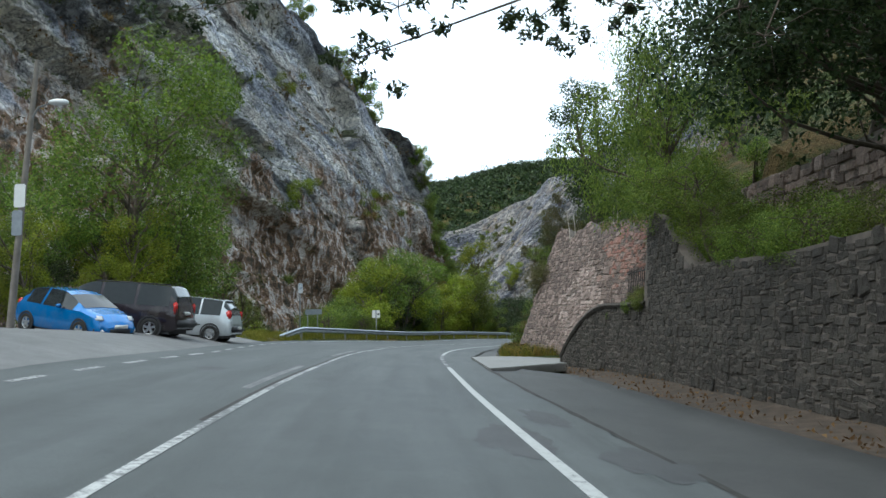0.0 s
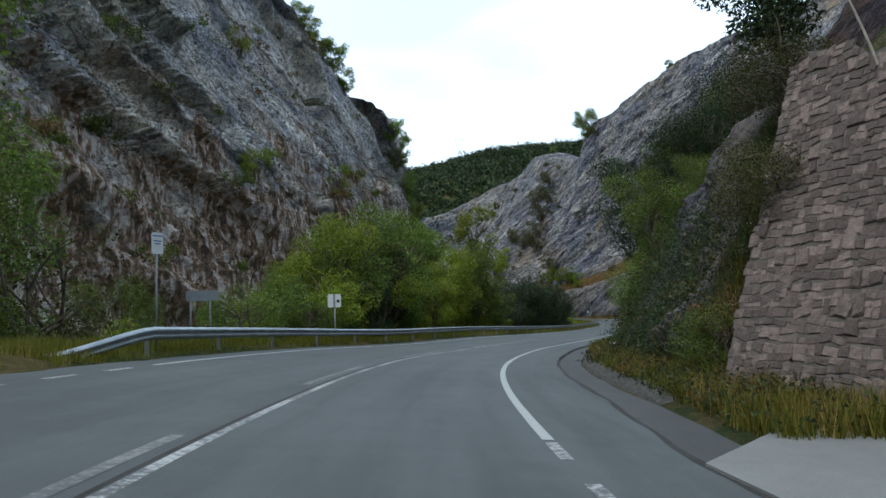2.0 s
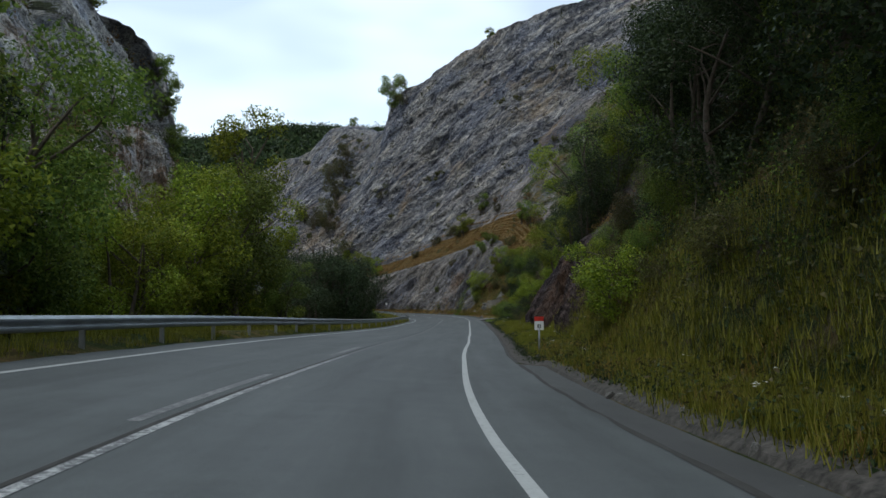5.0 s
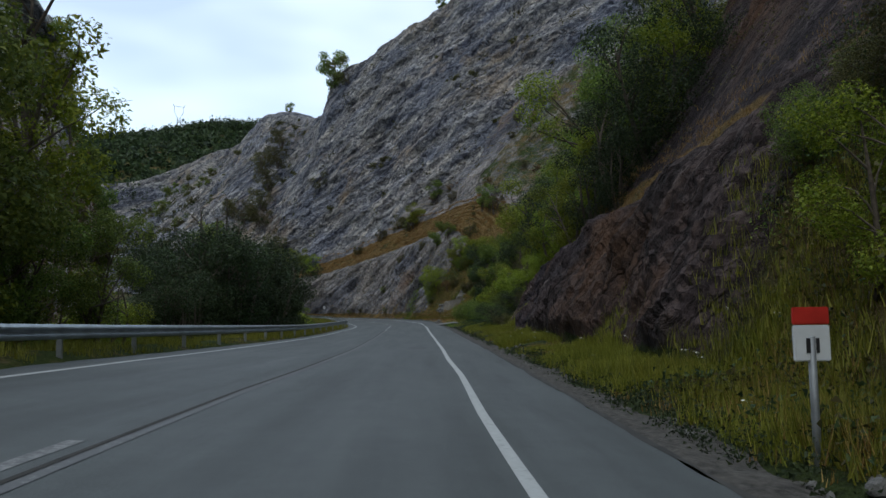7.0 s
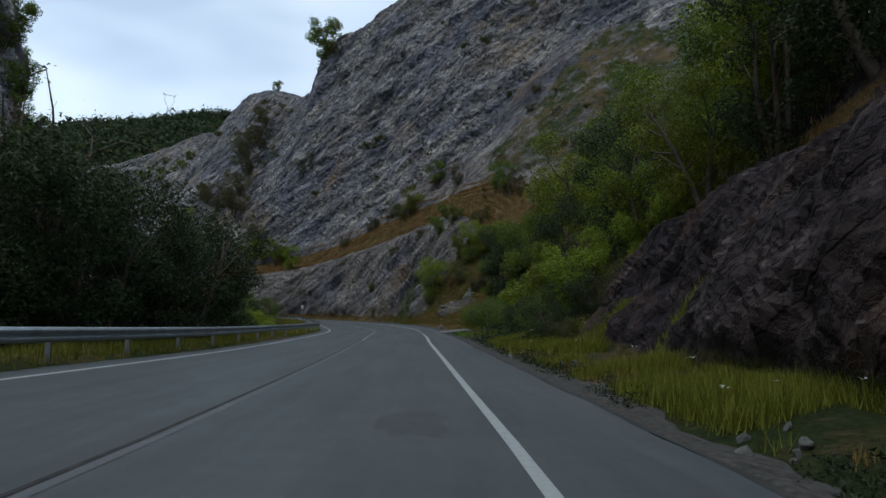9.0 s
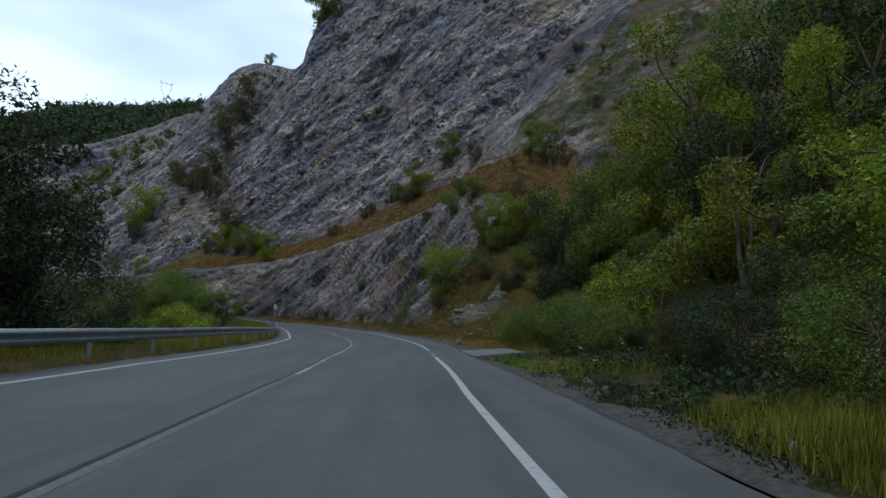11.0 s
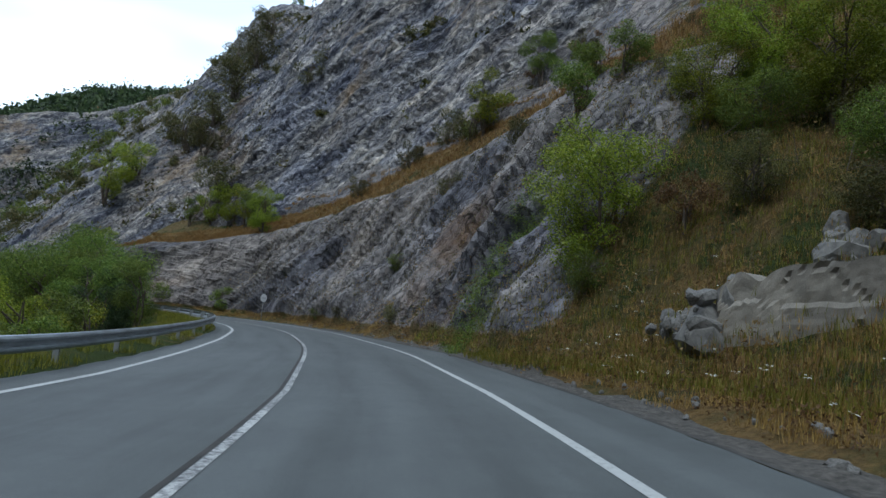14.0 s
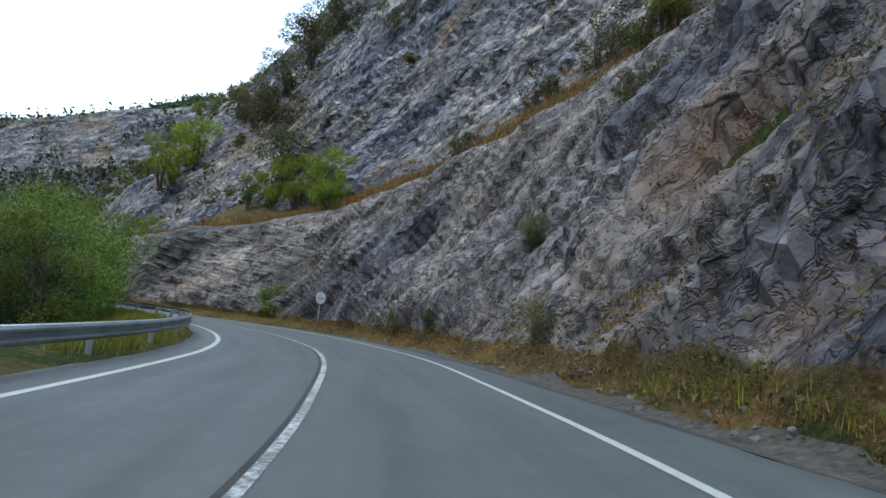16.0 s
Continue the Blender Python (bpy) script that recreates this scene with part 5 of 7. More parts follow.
# the bench and the cut below it
for kind, s_, d_, k_ in (("light_b", 228.2, 18.0, 0.72), ("light_b", 225.4, 17.0, 0.66), ("light_b", 216.4, 9.4, 0.62), ("ash_b", 230.6, 18.0, 0.42), ("bush_b", 220.6, 14.4, 1.4), ("bush_a", 222.8, 15.4, 1.5), ("light_b", 241.5, 27.5, 0.5), ("light_b", 239.0, 18.0, 0.5), ("light_b", 237.0, 24.2, 0.5), ("ash_b", 244.5, 25.5, 0.45), ("bush_b", 216.9, 6.2, 0.9), ("bush_olive", 199.3, 5.4, 0.6), ("bush_near", 194.4, 6.9, 0.5), ("bush_a", 199.0, 16.1, 1.4), ("bush_c", 192.0, 8.9, 0.7), ("bush_c", 203.3, 16.4, 1.2), ("bush_b", 200.6, 16.3, 1.3), ("bush_c", 206.0, 15.0, 1.0), ("bush_c", 210.0, 13.6, 0.8), ("bush_near", 203.0, 5.4, 0.5), ("bush_olive", 188.5, 5.0, 0.6)):
    put(kind, s_, d_, k_)
# scrub in the gully and on ledges of the grey cliff
for kind, x_, y_, z_, k_ in (("bush_c", 32.9, 259.7, 24.6, 2.4), ("bush_c", 37.4, 245.6, 25.6, 2.0), ("bush_c", 40.3, 261.5, 38.6, 2.4), ("bush_c", 42.7, 252.4, 37.6, 2.2), ("bush_c", 36.8, 244.6, 21.4, 2.2), ("bush_c", 39.6, 248.6, 31.0, 2.3), ("bush_a", 27.6, 255.3, 16.8, 2.0), ("bush_c", 38.8, 231.4, 13.0, 2.0), ("bush_c", 47.9, 228.8, 28.0, 1.6), ("bush_c", 34.4, 252.0, 23.0, 2.2), ("bush_a", 24.6, 252.0, 13.5, 2.0), ("bush_c", 44.4, 257.0, 44.0, 2.2)):
    put(kind, None, None, k_, x=x_, y=y_, z=z_)
# trees that hide the end of the banded cliff
for x_, y_, z_, k_ in ((-7.5, 231, 53.5, 1.4), (-5.7, 234.6, 45.6, 1.3), (-3.4, 241, 38.0, 1.5), (-1.9, 228, 22.0, 1.6), (-3.0, 236, 30.0, 1.5), (-1.0, 238, 22.0, 1.6), (-2.0, 244, 29.0, 1.5), (-0.5, 244, 18.0, 2.0), (1.0, 238, 12.0, 2.0), (1.0, 246, 10.0, 2.2)):
    put("crag", None, None, k_, x=x_, y=y_, z=z_)
for x_, y_, z_, k_ in ((-31.5, 158.9, 27.2, 2.4), (-18.4, 187.2, 30.4, 2.2), (-36.0, 165.0, 55.4, 2.0), (-30.0, 165.0, 30.0, 2.0)):
    put("bush_a", None, None, k_, x=x_, y=y_, z=z_)
put("crag", None, None, 1.7, x=53.2, y=236.5, z=53.6)
put("crag_b", None, None, 1.9, x=55.2, y=230.6, z=52.8)
put("slim", None, None, 1.0, x=5.0, y=96.0, z=-0.6)

# shrubs and small trees of the cliffs, on ledges
cr = np.random.default_rng(8)


def ledges(P, nv, n, zmin, lean):
    N = grid_normals(P)
    N = N * np.sign(N[..., 2].mean())
    ii, jj = cr.integers(2, P.shape[0] - 2, n * 30), cr.integers(2, nv - 1, n * 30)
    good = (np.abs(N[ii, jj, 2]) > lean) & (P[ii, jj, 2] > zmin)
    return P[ii[good][:n], jj[good][:n]]


def shrubs(name, label, P, nv, n, big, mat, count):
    """Scrub on a cliff's ledges: many small leaves in uneven clumps, one mesh."""
    blobs = []
    for p in ledges(P, nv, n, 4, 0.6):
        r = big * cr.uniform(0.35, 1.0)
        for _ in range(5):
            q = p + cr.normal(size=3) * np.array([0.8, 0.8, 0.35]) * r
            blobs.append((q[0], q[1], q[2] + 0.5 * r, r * cr.uniform(0.45, 0.9)))
    v, f = leaves(cr, blobs, count, 0.17 * big ** 0.5, 0.0, 0.2)
    return tagged(new(name, mesh_from(name, v, f, mat)), label, "shrubs", kind="stuff")


shrubs("cliff_shrubs", "olive shrubs on the ledges of the grey cliff", CLIFF_R, NV_R, 90, 1.1, M_LEAF_SCRUB, 30000)
RIDGE = CLIFF_R[int(CLIFF_R.shape[0] * 0.6):]
shrubs("cliff_shrubs", "green shrubs on the ridge of the grey cliff", RIDGE, NV_R, 120, 1.9, M_LEAF, 36000)
shrubs("cliff_shrubs", "dark olive shrubs on the ridge of the grey cliff", RIDGE, NV_R, 110, 1.7, M_LEAF_SCRUB, 32000)
shrubs("cliff_shrubs", "green shrubs on the ledges of the banded cliff", CLIFF_L, NV_L, 150, 2.0, M_LEAF, 56000)
shrubs("cliff_shrubs", "rust-brown shrubs on the ledges of the banded cliff", CLIFF_L, NV_L, 90, 1.8, M_LEAF_DRY, 26000)
for P, nv, n, k0 in ((CLIFF_R, NV_R, 5, 0.6), (CLIFF_L, NV_L, 32, 1.3)):
    for i in cr.integers(4, P.shape[0] - 4, n):
        p = P[i, nv - 1 + cr.integers(0, 3)]
        put("crag", None, None, k0 * cr.uniform(0.6, 1.3), x=p[0], y=p[1], z=p[2] - 0.4)


def scatter_leaves(name, label, category, mat, pts, per, size, lift, seed):
    """One mesh of leaf tufts on the points."""
    rng = np.random.default_rng(seed)
    c = np.repeat(pts, per, 0)
    n = len(c)
    c = c + rng.normal(size=(n, 3)) * lift
    a = rng.normal(size=(n, 3))
    a /= np.linalg.norm(a, axis=1)[:, None]
    b = np.cross(a, rng.normal(size=(n, 3)))
    b /= np.linalg.norm(b, axis=1)[:, None]
    ln = (size * (0.5 + rng.random(n)))[:, None] if np.isscalar(size) else (size * (0.5 + rng.random(n)))[:, None]
    V = np.stack([c - a * ln, c + b * ln * 0.8, c + a * ln * 0.9 - b * ln * 0.4], 1).reshape(-1, 3)
    return tagged(new(name, mesh_from(name, V, np.arange(n * 3).reshape(-1, 3), mat)), label, category, kind="stuff")


def on_bank(n, s0, s1, v0, v1, seed):
    rng = np.random.default_rng(seed)
    i = np.clip(np.searchsorted(bs, s0 + (s1 - s0) * rng.random(n)), 0, len(bs) - 1)
    v = v0 + (v1 - v0) * rng.random(n)
    j = np.clip(np.searchsorted(bv, v), 0, len(bv) - 1)
    return BP2[i, j] + rng.normal(size=(n, 3)) * np.array([0.25, 0.25, 0.05])


scatter_leaves("creeper", "dark green ivy over the bank", "creeper", M_LEAF_DARK, np.concatenate([on_bank(3000, 52, 86, 1.35, 2.2, 2), on_bank(1300, 38, 53, 1.0, 1.5, 22)]), 30, 0.034, 0.2, 4)
scatter_leaves("creeper", "green creepers and brambles over the bank", "creeper", M_LEAF, np.concatenate([on_bank(700, 52, 86, 1.3, 1.9, 92), on_bank(1300, 120, 149, 1.0, 2.2, 3)]), 26, 0.036, 0.2, 94)
scatter_leaves("creeper", "green vine hanging down the cut rock", "creeper", M_LEAF, on_bank(900, 173.9, 175.9, 0.95, 1.4, 96), 40, 0.022, 0.1, 97)
scatter_leaves("creeper", "dark undergrowth over the bank", "undergrowth", M_LEAF_SCRUB, np.concatenate([on_bank(2800, 50, 86, 1.2, 2.3, 5), on_bank(500, 37, 50, 0.9, 1.5, 25), on_bank(500, 86, 120, 1.98, 2.3, 6), on_bank(2000, 120, 150, 1.0, 2.4, 7), on_bank(1700, 165, 215, 1.0, 2.5, 9)]), 20, 0.046, 0.22, 8)
scatter_leaves("creeper", "rust and olive scrub in the cut rock", "scrub", M_LEAF_DRY, on_bank(1300, 160, 215, 0.95, 2.0, 81), 20, 0.045, 0.2, 82)


def tufts(name, label, mat, base, height, width, seed, blades=7):
    """Grass: narrow bent blades rising from the base points."""
    rng = np.random.default_rng(seed)
    c = np.repeat(base, blades, 0) + rng.normal(size=(len(base) * blades, 3)) * np.array([0.09, 0.09, 0.0])
    n = len(c)
    h = (height * (0.35 + 0.8 * rng.random(n)) * (0.4 + 1.3 * fractal(c, 0.9, 3, seed=seed)))[:, None]
    a = rng.random(n) * 2 * np.pi
    side = np.stack([np.cos(a), np.sin(a), 0 * a], -1) * width
    lean = np.stack([np.cos(a + 1.6), np.sin(a + 1.6), 0 * a], -1) * h * (0.15 + 0.5 * rng.random(n))[:, None]
    up = np.array([0, 0, 1.0])
    V = np.stack([c - side - up * 0.03, c + side - up * 0.03, c + up * h + lean], 1).reshape(-1, 3)
    return tagged(new(name, mesh_from(name, V, np.arange(n * 3).reshape(-1, 3), mat)), label, "grass", kind="stuff")


def verge_points(n, s0, s1, d0, d1, seed, hfun):
    rng = np.random.default_rng(seed)
    s = s0 + (s1 - s0) * rng.random(n)
    f = rng.random(n)
    d = d0(s) + (d1(s) - d0(s)) * f
    thick = (fractal(np.stack([s, d, s * 0], -1), 0.5, 3, seed=seed) > 0.42) & ~((s > 138.9) & (s < 144.1) & (d > 0) & (d < 5.0))
    return at(s, d, hfun(s, d))[thick]


edge_r = lambda s: D_ASPHALT(s) + np.where((s > 33) & (s < 75), 1.25, 0.9)
bank_r = lambda s: BANK_B(s) + 0.9
tufts("verge_grass", "green roadside grass on the verge", M_GRASS, np.concatenate([verge_points(9000, 34, 86, edge_r, lambda s: BANK_B(s) + 2.2, 11, bank_h), verge_points(16500, 84, 124, edge_r, lambda s: BANK_B(s) + 1.25, 12, bank_h), verge_points(700, 130, 147, edge_r, lambda s: BANK_B(s) + 2, 13, bank_h), verge_points(500, 168, 182, edge_r, bank_r, 113, bank_h)]), 0.27, 0.009, 14, 11)
tufts("verge_grass", "dry yellow grass among the green", M_GRASS_DRY, np.concatenate([verge_points(3000, 34, 120, edge_r, lambda s: BANK_B(s) + 1.8, 15, bank_h), verge_points(8500, 145, 225, edge_r, lambda s: BANK_B(s) + 1.6, 16, bank_h)]), 0.13, 0.008, 17, 9)
scatter_leaves("weeds", "rust-brown low weeds along the dry verge", "weeds", M_LEAF_DRY, verge_points(2600, 146, 212, edge_r, lambda s: BANK_B(s) + 1.2, 416, lambda s, d: bank_h(s, d) + 0.06), 14, 0.028, 0.1, 417)
tufts("verge_grass", "green grass under the guard rail", M_GRASS, verge_points(9500, 36, 222, lambda s: D_LEFT(s) - 1.0, lambda s: D_LEFT(s) - 3.6, 18, left_h), 0.22, 0.009, 19, 9)
tufts("verge_grass", "tall green grass beside the layby", M_GRASS, verge_points(7000, 31.5, 60, lambda s: D_LEFT(s) - 1.2, lambda s: D_LEFT(s) - 7.5, 20, left_h), 0.28, 0.01, 21, 10)
weed_in, weed_out = (lambda s: D_ASPHALT(s) + 1.2), (lambda s: BANK_B(s) + 1.3 * smooth((s - 35) / 3))
tufts("verge_grass", "tall rough grass between gutter and rock", M_GRASS, verge_points(7600, 30.6, 84, weed_in, weed_out, 120, bank_h), 0.34, 0.01, 121, 9)
tufts("verge_grass", "tall dry grass between gutter and rock", M_GRASS_DRY, verge_points(4800, 30.6, 84, weed_in, weed_out, 122, bank_h), 0.38, 0.008, 123, 7)
scatter_leaves("weeds", "dark leafy weeds at the foot of the rock", "weeds", M_LEAF_DARK, np.concatenate([verge_points(2900, 30.8, 84, weed_in, weed_out, 124, lambda s, d: bank_h(s, d) + 0.12), verge_points(2600, 120, 139, lambda s: D_ASPHALT(s) + 1.0, lambda s: BANK_B(s) + 1.2, 128, lambda s, d: bank_h(s, d) + 0.12)]), 14, 0.04, 0.11, 125)
scatter_leaves("weeds", "olive and brown weeds at the foot of the rock", "weeds", M_LEAF_SCRUB, verge_points(2900, 30.8, 84, weed_in, weed_out, 126, lambda s, d: bank_h(s, d) + 0.14), 12, 0.04, 0.12, 127)
tufts("slope_grass", "yellow-green grass on the foot of the bank", M_GRASS, on_bank(7000, 58, 87, 0.5, 1.5, 231), 0.34, 0.009, 232, 8)
scatter_leaves("weeds", "small dark weeds in the crumbling road edge", "weeds", M_LEAF_DARK, verge_points(2400, 35, 138, lambda s: D_ASPHALT(s) + np.where(s < 75, 1.0, 0.45), lambda s: D_ASPHALT(s) + np.where(s < 75, 1.9, 1.3), 233, lambda s, d: bank_h(s, d) + 0.06), 16, 0.026, 0.07, 234)
scatter_leaves("weeds", "bright green low weeds along the broken asphalt edge", "weeds", M_LEAF, verge_points(500, 132, 139, lambda s: D_ASPHALT(s) + 0.5, lambda s: D_ASPHALT(s) + 1.05, 235, lambda s, d: bank_h(s, d) + 0.05), 12, 0.024, 0.05, 236)
bench_pts = on_bank(11000, 168, 240, 1.97, 2.14, 23)
tufts("bench_grass", "dry orange grass on the bench under the cliff", M_GRASS_DRY, bench_pts, 0.35, 0.02, 24)
tufts("slope_grass", "dry grass over the hillside", M_GRASS_DRY, np.concatenate([on_bank(9000, 146, 169, 0.9, 2.4, 25), on_bank(5000, 166, 200, 2.0, 2.5, 28), on_bank(1800, 86, 122, 1.98, 2.03, 26)]), 0.15, 0.0075, 27)
tufts("slope_grass", "olive green grass among the dry", M_GRASS, np.concatenate([on_bank(12000, 146, 172, 0.75, 2.4, 225), on_bank(3600, 166, 205, 2.0, 2.5, 228)]), 0.22, 0.008, 227)

litter = np.random.default_rng(310)
ls_, ld_ = litter.uniform(2, 23, 220), litter.uniform(4.9, 6.0, 220)
scatter_leaves("leaf_litter", "brown fallen leaves in the ditch below the wall", "leaves", M_LEAF_DRY, at(ls_, ld_, 0.2 * ((ld_ - 4.9) / 1.2) ** 2 + 0.06), 3, 0.035, np.array([0.12, 0.12, 0.02]), 311)

# flowers of the verge: flat white umbels on stalks
fr = np.random.default_rng(33)
fp = np.concatenate([verge_points(70, 84, 136, edge_r, bank_r, 34, bank_h), verge_points(150, 144, 166, edge_r, lambda s: BANK_B(s) + 2, 35, bank_h), verge_points(50, 36, 84, edge_r, lambda s: BANK_B(s) + 1.6, 36, bank_h)])
fc = np.repeat(fp + np.array([0, 0, 1.0]) * (0.3 + 0.3 * fr.random(len(fp)))[:, None], 6, 0) + fr.normal(size=(len(fp) * 6, 3)) * np.array([0.035, 0.035, 0.012])
fa = fr.random(len(fc)) * 6.28
fu, fw = np.stack([np.cos(fa), np.sin(fa), 0 * fa], -1) * 0.022, np.stack([-np.sin(fa), np.cos(fa), 0.3 + 0 * fa], -1) * 0.022
tagged(new("umbel_flowers", mesh_from("umbel_flowers", np.stack([fc - fu, fc - fw, fc + fu, fc + fw], 1).reshape(-1, 3), np.arange(len(fc) * 4).reshape(-1, 4), M_FLOWER)), "small white umbel flowers in the verge", "flowers", kind="stuff")

# woods of the far hills and of the valley floor
wr = np.random.default_rng(44)
hx, hy = wr.uniform(-200, 240, 11000), 345 + 275 * wr.random(11000) ** 0.8
hz = ground_z(hx, hy)
keep = fractal(np.stack([hx, hy, hx * 0], -1), 0.02, 3, seed=45) + 0.0012 * (hy - 330) > 0.42
hp = np.stack([hx, hy, hz + 1.5], -1)[keep]
scatter_leaves("far_woods", "green woods on the distant hills", "woods", M_LEAF_DARK, hp, 12, 1.5, 1.3, 46)
crest_x, crest_y = wr.uniform(-190, 200, 1500), wr.uniform(545, 625, 1500)
crest_p = np.stack([crest_x, crest_y, ground_z(crest_x, crest_y) + wr.uniform(1.0, 5.0, 1500)], -1)
scatter_leaves("far_woods", "dark trees along the distant ridge", "woods", M_LEAF_DARK, crest_p, 60, 0.9, 1.9, 146)
hp2 = np.stack([hx, hy, hz + 0.8], -1)[~keep]
scatter_leaves("far_scrub", "pale scrub on the distant hills", "scrub", M_LEAF_SCRUB, hp2, 8, 0.9, 0.9, 47)
lp = []
far_pts = np.concatenate([CLIFF_F[::2, int(NV_F * 0.34):int(NV_F * 0.56):3].reshape(-1, 3), ledges(CLIFF_F, NV_F, 260, 12, 0.45), CLIFF_F[::3, NV_F:NV_F + 3].reshape(-1, 3)])
scatter_leaves("cliff_scrub", "dark green scrub on the distant cliff band", "scrub", M_LEAF_DARK, far_pts, 26, 0.5, 1.1, 53)
for P, nv, n, seed in ((CLIFF_L, NV_L, 900, 48), (CLIFF_R, NV_R, 420, 49)):
    pts = ledges(P, nv, n, -2, 0.5)
    lp.append(pts)
scatter_leaves("cliff_scrub", "rust-brown scrub on the cliff ledges", "scrub", M_LEAF_DRY, lp[0][::2], 26, 0.3, 0.75, 50)
scatter_leaves("cliff_scrub", "olive scrub on the cliff ledges", "scrub", M_LEAF_SCRUB, np.concatenate([lp[0][1::2], lp[1]]), 22, 0.28, 0.6, 51)
# ground cover under the left-hand cliff
vx = np.concatenate([at(wr.uniform(40, 210, 900), wr.uniform(-44, -20, 900))])
vz = ground_z(vx[:, 0], vx[:, 1])
scatter_leaves("river_scrub", "green scrub along the river bed", "scrub", M_LEAF, np.stack([vx[:, 0], vx[:, 1], vz + 0.6], -1), 30, 0.22, 0.9, 52)


scree_x = at(wr.uniform(40, 150, 1300), wr.uniform(-52, -30, 1300))
scree_z = ground_z(scree_x[:, 0], scree_x[:, 1])
scatter_leaves("river_scrub", "brown and olive scrub under the banded cliff", "scrub", M_LEAF_SCRUB, np.stack([scree_x[:, 0], scree_x[:, 1], scree_z + 1.2], -1), 40, 0.2, 1.2, 152)

# a branch that reaches over the road, with leaf sprays at its twig ends
brng = np.random.default_rng(66)
reach_tree = thing("tree", "tree whose thin leafy branches hang over the road", "tree", group="trees of the gorge")
root = at(10.5, 9.3, 2.4)
fork = at(10.4, 6.6, 8.2)
wood = [limb(brng, root, fork, 0.16, 0.11), limb(brng, fork, fork + np.array([-0.6, 0.5, 3.0]), 0.1, 0.05)]
sprays = []
for s_, d_, h_ in ((9.6, 3.4, 5.6), (9.0, 1.6, 5.5), (10.2, 0.2, 5.6), (9.2, -1.0, 5.3), (10.6, -2.2, 5.7), (11.0, 2.4, 5.9), (8.6, 4.6, 5.2), (10.4, -0.6, 4.75), (9.8, 5.6, 5.4)):
    tip = at(s_, d_, h_ + 0.25)
    wood.append(limb(brng, fork, tip, 0.045, 0.01, 0.05, 9))
    for _ in range(7):
        q = tip + brng.normal(size=3) * np.array([0.55, 0.4, 0.22])
        wood.append(limb(brng, tip, q, 0.009, 0.004, n=4))
        sprays.append((*q, 0.17))
for _ in range(16):
    q = fork + brng.normal(size=3) * np.array([1.6, 1.4, 0.8]) + np.array([1.2, 0, -1.2])
    sprays.append((*q, 0.55))
wv, wf = joined(wood)
part("trunk", mesh_from("trunk", wv, wf, M_BARK, smooth=True), reach_tree)
lv, lf = leaves(brng, sprays, 12000, 0.06, 0.0, 0.1)
part("crown", mesh_from("crown", lv, lf, M_LEAF_DARK), reach_tree)


# ---- guard rail ----
M_ZINC = simple("galvanised_steel", (0.33, 0.36, 0.39), 0.42, 0.75, 0.25, 2.0)
M_ZINC_DARK = simple("weathered_zinc_post", (0.24, 0.25, 0.26), 0.6, 0.5, 0.25, 3.0)
M_WHITE = simple("white_enamel", (0.72, 0.73, 0.74), 0.35, 0.0, 0.06)
M_BLUE = simple("sign_blue", (0.05, 0.16, 0.36), 0.4)
M_GREY = simple("grey_sign_back", (0.3, 0.33, 0.37), 0.5, 0.4)
M_BLACK = simple("black_print", (0.02, 0.02, 0.022), 0.6)
M_RED = simple("signal_red", (0.5, 0.03, 0.02), 0.45)

rail = thing("guard_rail", "galvanised steel guard rail with posts along the river side", "guard rail")
# W-shaped beam, as (outward, height) of the cross-section
W_BEAM = np.array([(0.0, 0.31), (0.03, 0.295), (0.075, 0.25), (0.08, 0.215), (0.02, 0.175), (0.02, 0.135), (0.08, 0.095), (0.075, 0.06), (0.03, 0.015), (0.0, 0.0)])


def rail_drop(s):
    """The first metres of the rail dive into the ground."""
    return 0.62 * smooth((RAIL_FROM - s) / 3.0)


def rail_foot(s):
    return 0.46 - rail_drop(s) - 0.1 * smooth((s - 140) / 20)


def beam_mesh(s0, s1):
    s = np.arange(s0, s1 + 0.01, 0.5)
    ring = np.concatenate([W_BEAM, W_BEAM[::-1] - np.array([0.006, 0])])
    D = d_rail(s)[:, None] + ring[None, :, 0] - 0.9 * smooth((RAIL_FROM - s) / 3.0)[:, None]
    Hh = rail_foot(s)[:, None] + ring[None, :, 1]
    return grid_mesh("beam", at(s[:, None], D, Hh), M_ZINC, smooth=False)


for a in np.arange(RAIL_FROM - 3.0, RAIL_TO, 4.0):
    part("beam", beam_mesh(a, min(a + 4.02, RAIL_TO)), rail)
bm = bmesh.new()
box(bm, -0.06, 0.06, -0.025, 0.025, -0.6, 0.0, 0.006)
post_mesh = bm_mesh("post", bm, M_ZINC_DARK)
bm = bmesh.new()
box(bm, -0.07, 0.07, -0.05, 0.05, -0.12, 0.12, 0.01)
block_mesh = bm_mesh("spacer", bm, M_ZINC_DARK)
for k, s in enumerate(np.arange(RAIL_FROM, RAIL_TO, 4.0)):
    p = at(s, d_rail(s) - 0.2, rail_foot(s) + 0.24)
    part("post", post_mesh, rail, "", pose(*p, 0, 0, heading(s)) @ Matrix.Diagonal((1, 1, 1.6, 1)))
    p2 = at(s, d_rail(s) - 0.08, rail_foot(s) + 0.15)
    part("spacer", block_mesh, rail, "", pose(*p2, 0, 0, heading(s)))


# ---- signs ----
def cyl(bm, r, z0, z1, seg=12, x=0.0, y=0.0):
    return bmesh.ops.create_cone(bm, cap_ends=True, segments=seg, radius1=r, radius2=r, depth=z1 - z0, matrix=Matrix.Translation((x, y, (z0 + z1) / 2)))


